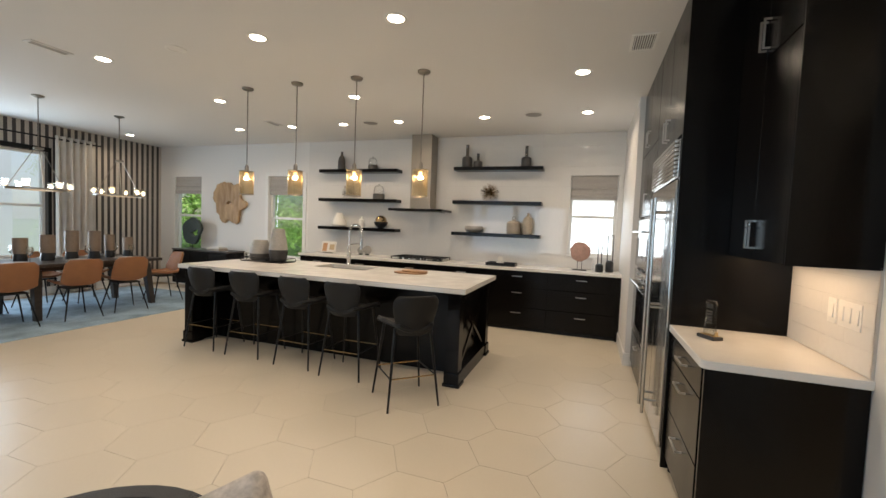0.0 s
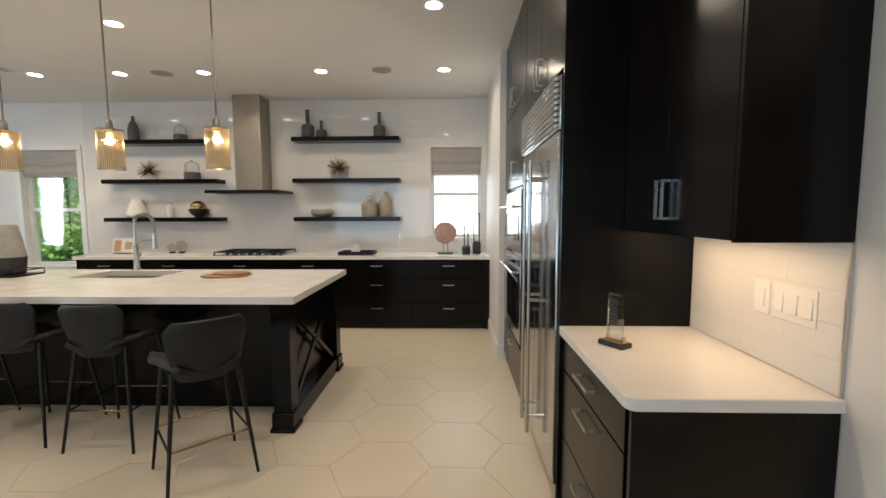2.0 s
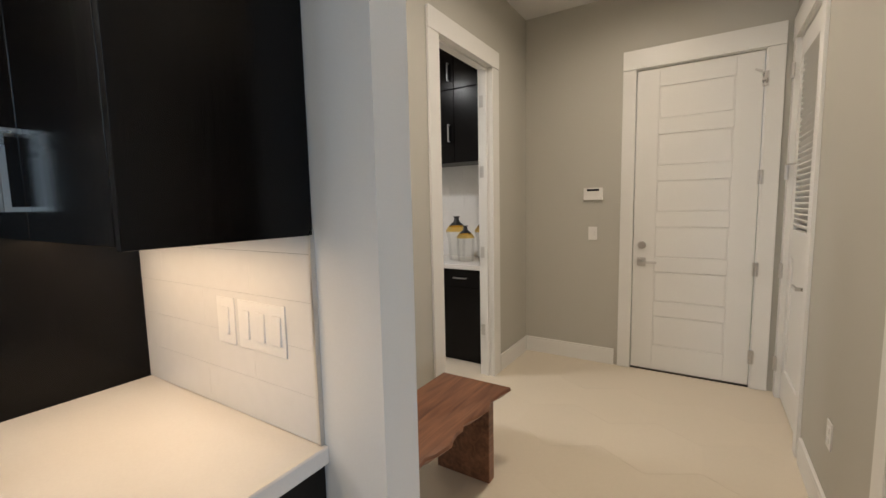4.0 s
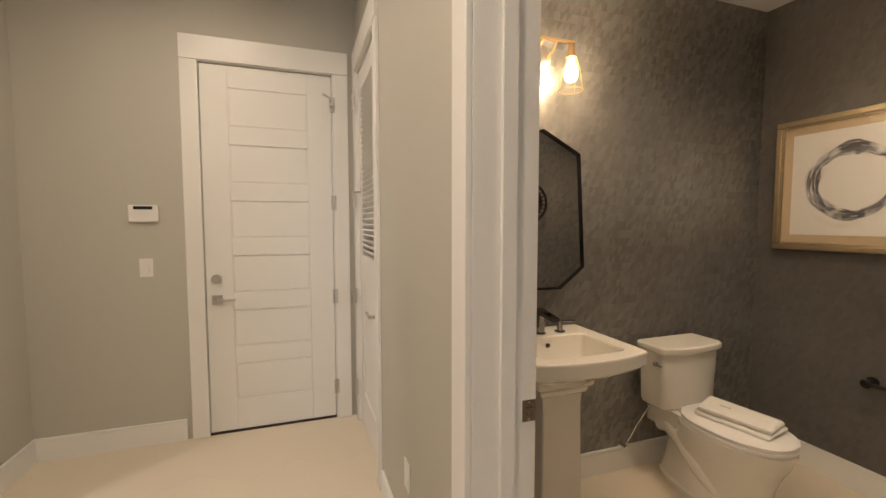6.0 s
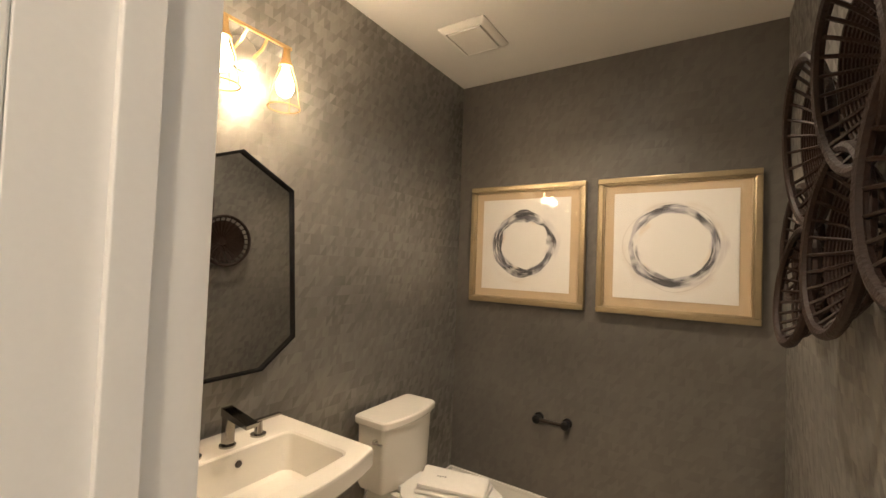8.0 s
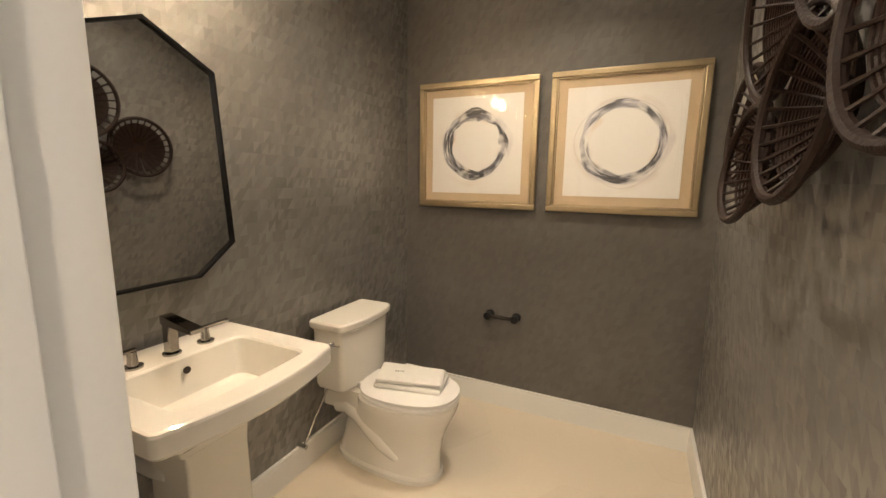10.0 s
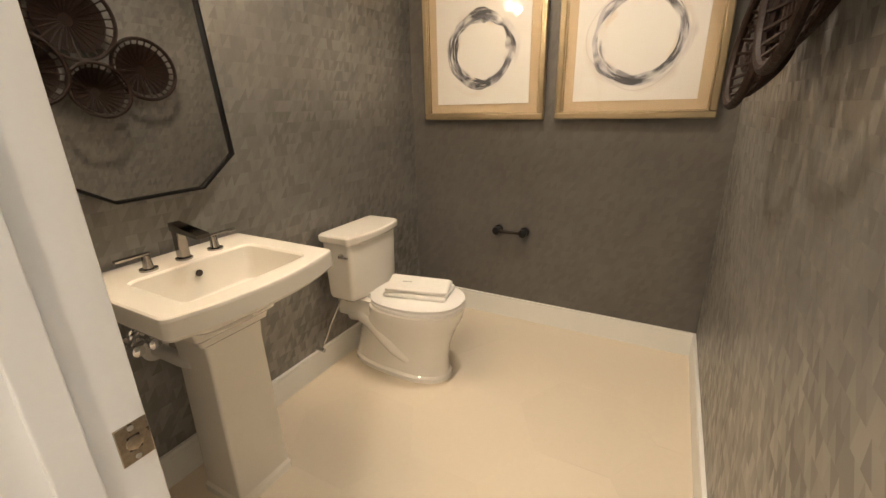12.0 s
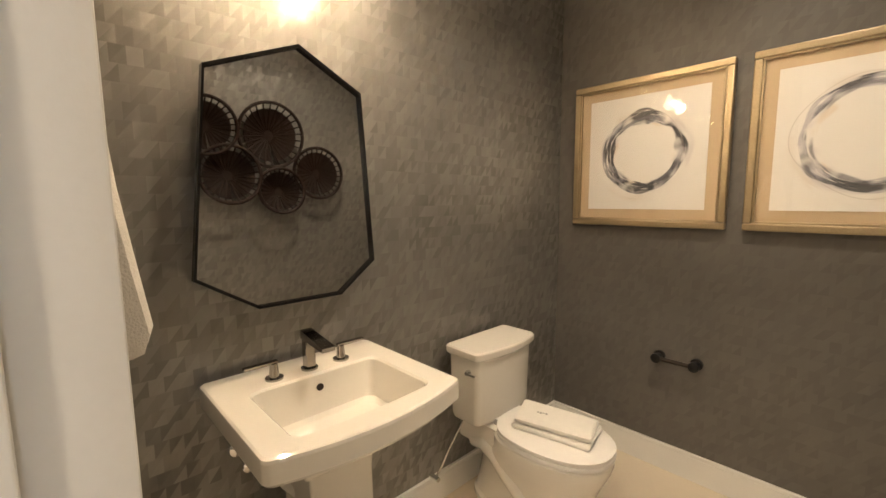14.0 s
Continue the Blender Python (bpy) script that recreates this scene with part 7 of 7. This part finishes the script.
def blob_slab(rx, rz, lobes, depth, hole=None, n=72, seed=1):
    """An upright irregular slab with a lobed outline and an optional hole."""
    rnd = random.Random(seed)
    ph = [rnd.uniform(0, 6.28) for _ in range(6)]

    def k(a):
        return 1 + lobes * (0.55 * math.sin(2 * a + ph[0]) + 0.5 * math.sin(3 * a + ph[1]) + 0.45 * math.sin(5 * a + ph[2]) + 0.22 * math.sin(9 * a + ph[3]) + 0.12 * math.sin(17 * a + ph[4]))

    ang = [2 * math.pi * i / n for i in range(n)]
    outer = [(rx * k(a) * math.cos(a), rz * k(a) * math.sin(a)) for a in ang]
    if hole:
        hx, hz, hr = hole
        inner = [(hx + hr * (1 + 0.35 * math.sin(3 * a + ph[5])) * math.cos(a), hz + hr * 0.75 * (1 + 0.3 * math.sin(2 * a)) * math.sin(a)) for a in ang]
        lo = [[(x, 0, z) for x, z in inner], [(x * 0.98, 0, z * 0.98) for x, z in outer], [(x, -depth * 0.3, z) for x, z in outer], [(x * 0.97, -depth, z * 0.97) for x, z in outer], [(x, -depth, z) for x, z in inner], [(x, 0, z) for x, z in inner]]
        bm = loft(lo, None, (False, False))
        bmesh.ops.remove_doubles(bm, verts=bm.verts[:], dist=1e-5)
        return bm
    return loft([[(x * 0.96, 0, z * 0.96) for x, z in outer], [(x, -depth * 0.3, z) for x, z in outer], [(x, -depth * 0.7, z) for x, z in outer], [(x * 0.95, -depth, z * 0.95) for x, z in outer]])


def burl_slab(rx, rz):
    """A lobed slice of root wood with a hole off its middle."""
    def edge(a):
        r = 0.64
        for c, w, k in ((115, 26, 0.36), (52, 20, 0.42), (-5, 15, 0.36), (-63, 22, 0.38), (-112, 20, 0.30), (155, 26, 0.32), (-150, 22, 0.14), (85, 14, 0.10)):
            d = (math.degrees(a) - c + 180) % 360 - 180
            r += k * math.exp(-(d / w) ** 2)
        return r + 0.018 * math.sin(a * 17 + 1) + 0.012 * math.sin(a * 31) + 0.02 * math.sin(a * 9)
    loops = []
    for f, y in ((0.0, -0.005), (0.0, -0.035), (0.05, -0.062), (0.25, -0.070), (0.55, -0.066), (0.85, -0.070), (0.97, -0.058), (1.0, -0.035), (0.96, -0.005), (0.0, -0.005)):
        row = []
        for i in range(140):
            a = 2 * math.pi * i / 140
            hole = 0.05 + 0.03 * math.sin(2 * a + 1) + 0.010 * math.sin(5 * a)
            r = hole + (edge(a) - hole) * f
            lump = 0.010 * math.sin(5 * a + 9 * f) * f * (1 - f) * 4 if 0 < f < 0.96 else 0
            row.append((rx * (r * math.cos(a) - 0.10), y + lump, rz * (r * math.sin(a) + 0.02)))
        loops.append(row)
    bm = loft(loops, None, (False, False))
    bmesh.ops.remove_doubles(bm, verts=bm.verts[:], dist=1e-5)
    bmesh.ops.recalc_face_normals(bm, faces=bm.faces[:])
    return bm


plain("burl_wall_art", burl_slab(0.47, 0.45), "burl", "large irregular burl wood slab hung on the wall", "wall art", pose(-6.63, NORTH - 0.004, 1.755))
s = thing("stone_sculpture", "dark green stone disc sculpture on a thin stand", "sculpture", pose(-7.42, 6.55, 0.81))
part("stone", bake(blob_slab(0.25, 0.27, 0.09, 0.06, (0.10, -0.04, 0.085), seed=2), pose(0, 0.03, 0.36)), "green_stone", s)
part("stand", tube([(0, 0, 0.01), (0, 0, 0.14)], 0.008, 8), "black_metal", s)
part("foot", box(-0.09, 0.09, -0.05, 0.05, 0, 0.014, 0.003), "black_metal", s)
t = thing("book_stack", "two pale books stacked on the sideboard", "books", pose(-6.70, 6.5, 0.81))
part("book", box(-0.16, 0.16, -0.11, 0.11, 0, 0.035, 0.004), "taupe_ceramic", t)
part("book", box(-0.14, 0.14, -0.10, 0.10, 0.036, 0.065, 0.004), "paper", t)


def armchair():
    c = thing("armchair", "black upholstered barrel armchair", "armchair", pose(-0.78, 0.68, 0, 0, 0, 28))
    n = 30
    lo = []
    for i in range(n + 1):
        a = radians(-35 + 250 * i / n)
        r0, r1, top = 0.29, 0.40, 0.70 - 0.04 * abs(math.cos(a)) ** 3
        cx, sx = math.cos(a), math.sin(a)
        lo.append([(r0 * cx, r0 * sx, 0.12), (r1 * cx, r1 * sx, 0.12), (r1 * cx, r1 * sx, top - 0.03), ((r1 - 0.03) * cx, (r1 - 0.03) * sx, top), ((r0 + 0.03) * cx, (r0 + 0.03) * sx, top), (r0 * cx, r0 * sx, top - 0.03)])
    part("back_shell", loft(lo), "black_fabric", c)
    part("seat_cushion", loft([ring(r, z, 28, 0, -0.02) for r, z in ((0.26, 0.16), (0.282, 0.2), (0.282, 0.41), (0.26, 0.44), (0.1, 0.455))]), "black_fabric", c)
    for x in (-0.22, 0.22):
        for y in (-0.2, 0.2):
            part("leg", tube([(x, y, 0.14), (x * 1.15, y * 1.15, 0)], 0.016, 8, None, 0.011), "black_metal", c)
    q = thing("cushion", "pale printed throw cushion in the armchair", "cushion", pose(-0.60, 0.90, 0.585, 66, 0, 52) @ pose(0, 0, 0, 0, 0, 12))
    lo = []
    for z, k in ((-0.055, 0.55), (-0.045, 0.8), (-0.02, 0.95), (0, 1.0), (0.02, 0.95), (0.045, 0.8), (0.055, 0.55)):
        lo.append([(x * k, y * k, z) for x, y, _ in rrect(0.20, 0.20, 0.03, 0)])
    part("cover", loft(lo), "cushion", q)


armchair()


# ---- pieces: wall tiles and floor tiles ----
north_tiles()


def hex_floor():
    side, pitch = 0.2915, 0.505
    g = 0.0013
    pts = [((side - g) * math.cos(radians(60 * i)), (side - g) * math.sin(radians(60 * i))) for i in range(6)]
    bm = loft([[(x, y, -0.008) for x, y in pts], [(x, y, 0.0) for x, y in pts]])
    bmesh.ops.recalc_face_normals(bm, faces=bm.faces[:])
    me = bpy.data.meshes.new("tile")
    bm.to_mesh(me)
    bm.free()
    me.materials.append(M["tile_floor"])
    spots = []
    for i in range(-23, 12):
        for j in range(-14, 16):
            x, y = 0.225 + i * side * 1.5, 3.665 + (j + (0.5 if i % 2 else 0)) * pitch - 1.01
            if (WEST + 0.15 < x < 1.55 and SOUTH + 0.15 < y < NORTH - 0.15) or (1.5 < x < 4.35 and 1.3 < y < 5.05) or (1.6 < x < 3.13 and -1.03 < y < 1.3):
                spots.append((x, y))
    near = [s for s in spots if -3.6 < s[0] < 4.6 and (0.9 < s[1] < 6.4 or (s[0] > 1.5 and s[1] > -1.4))][:290]
    far = [s for s in spots if s not in set(near)]
    for x, y in near:
        ob = new("tile", me)
        ob.location = (x, y, 0)
        ob.parent = floor_inner if x > 1.5 else floor
    verts, faces = [], []
    for x, y in far:
        k = len(verts)
        verts += [(x + a, y + b, z) for z in (-0.008, 0.0) for a, b in pts]
        faces.append(tuple(k + 6 + q for q in range(6)))
        faces += [(k + q, k + (q + 1) % 6, k + 6 + (q + 1) % 6, k + 6 + q) for q in range(6)]
    me2 = bpy.data.meshes.new("far_tiles")
    me2.from_pydata(verts, [], faces)
    me2.materials.append(M["tile_floor"])
    ob = new("far_tiles", me2)
    ob.parent = floor
    tagged(ob, "cream hexagonal floor tiles", "", "", "stuff")


hex_floor()
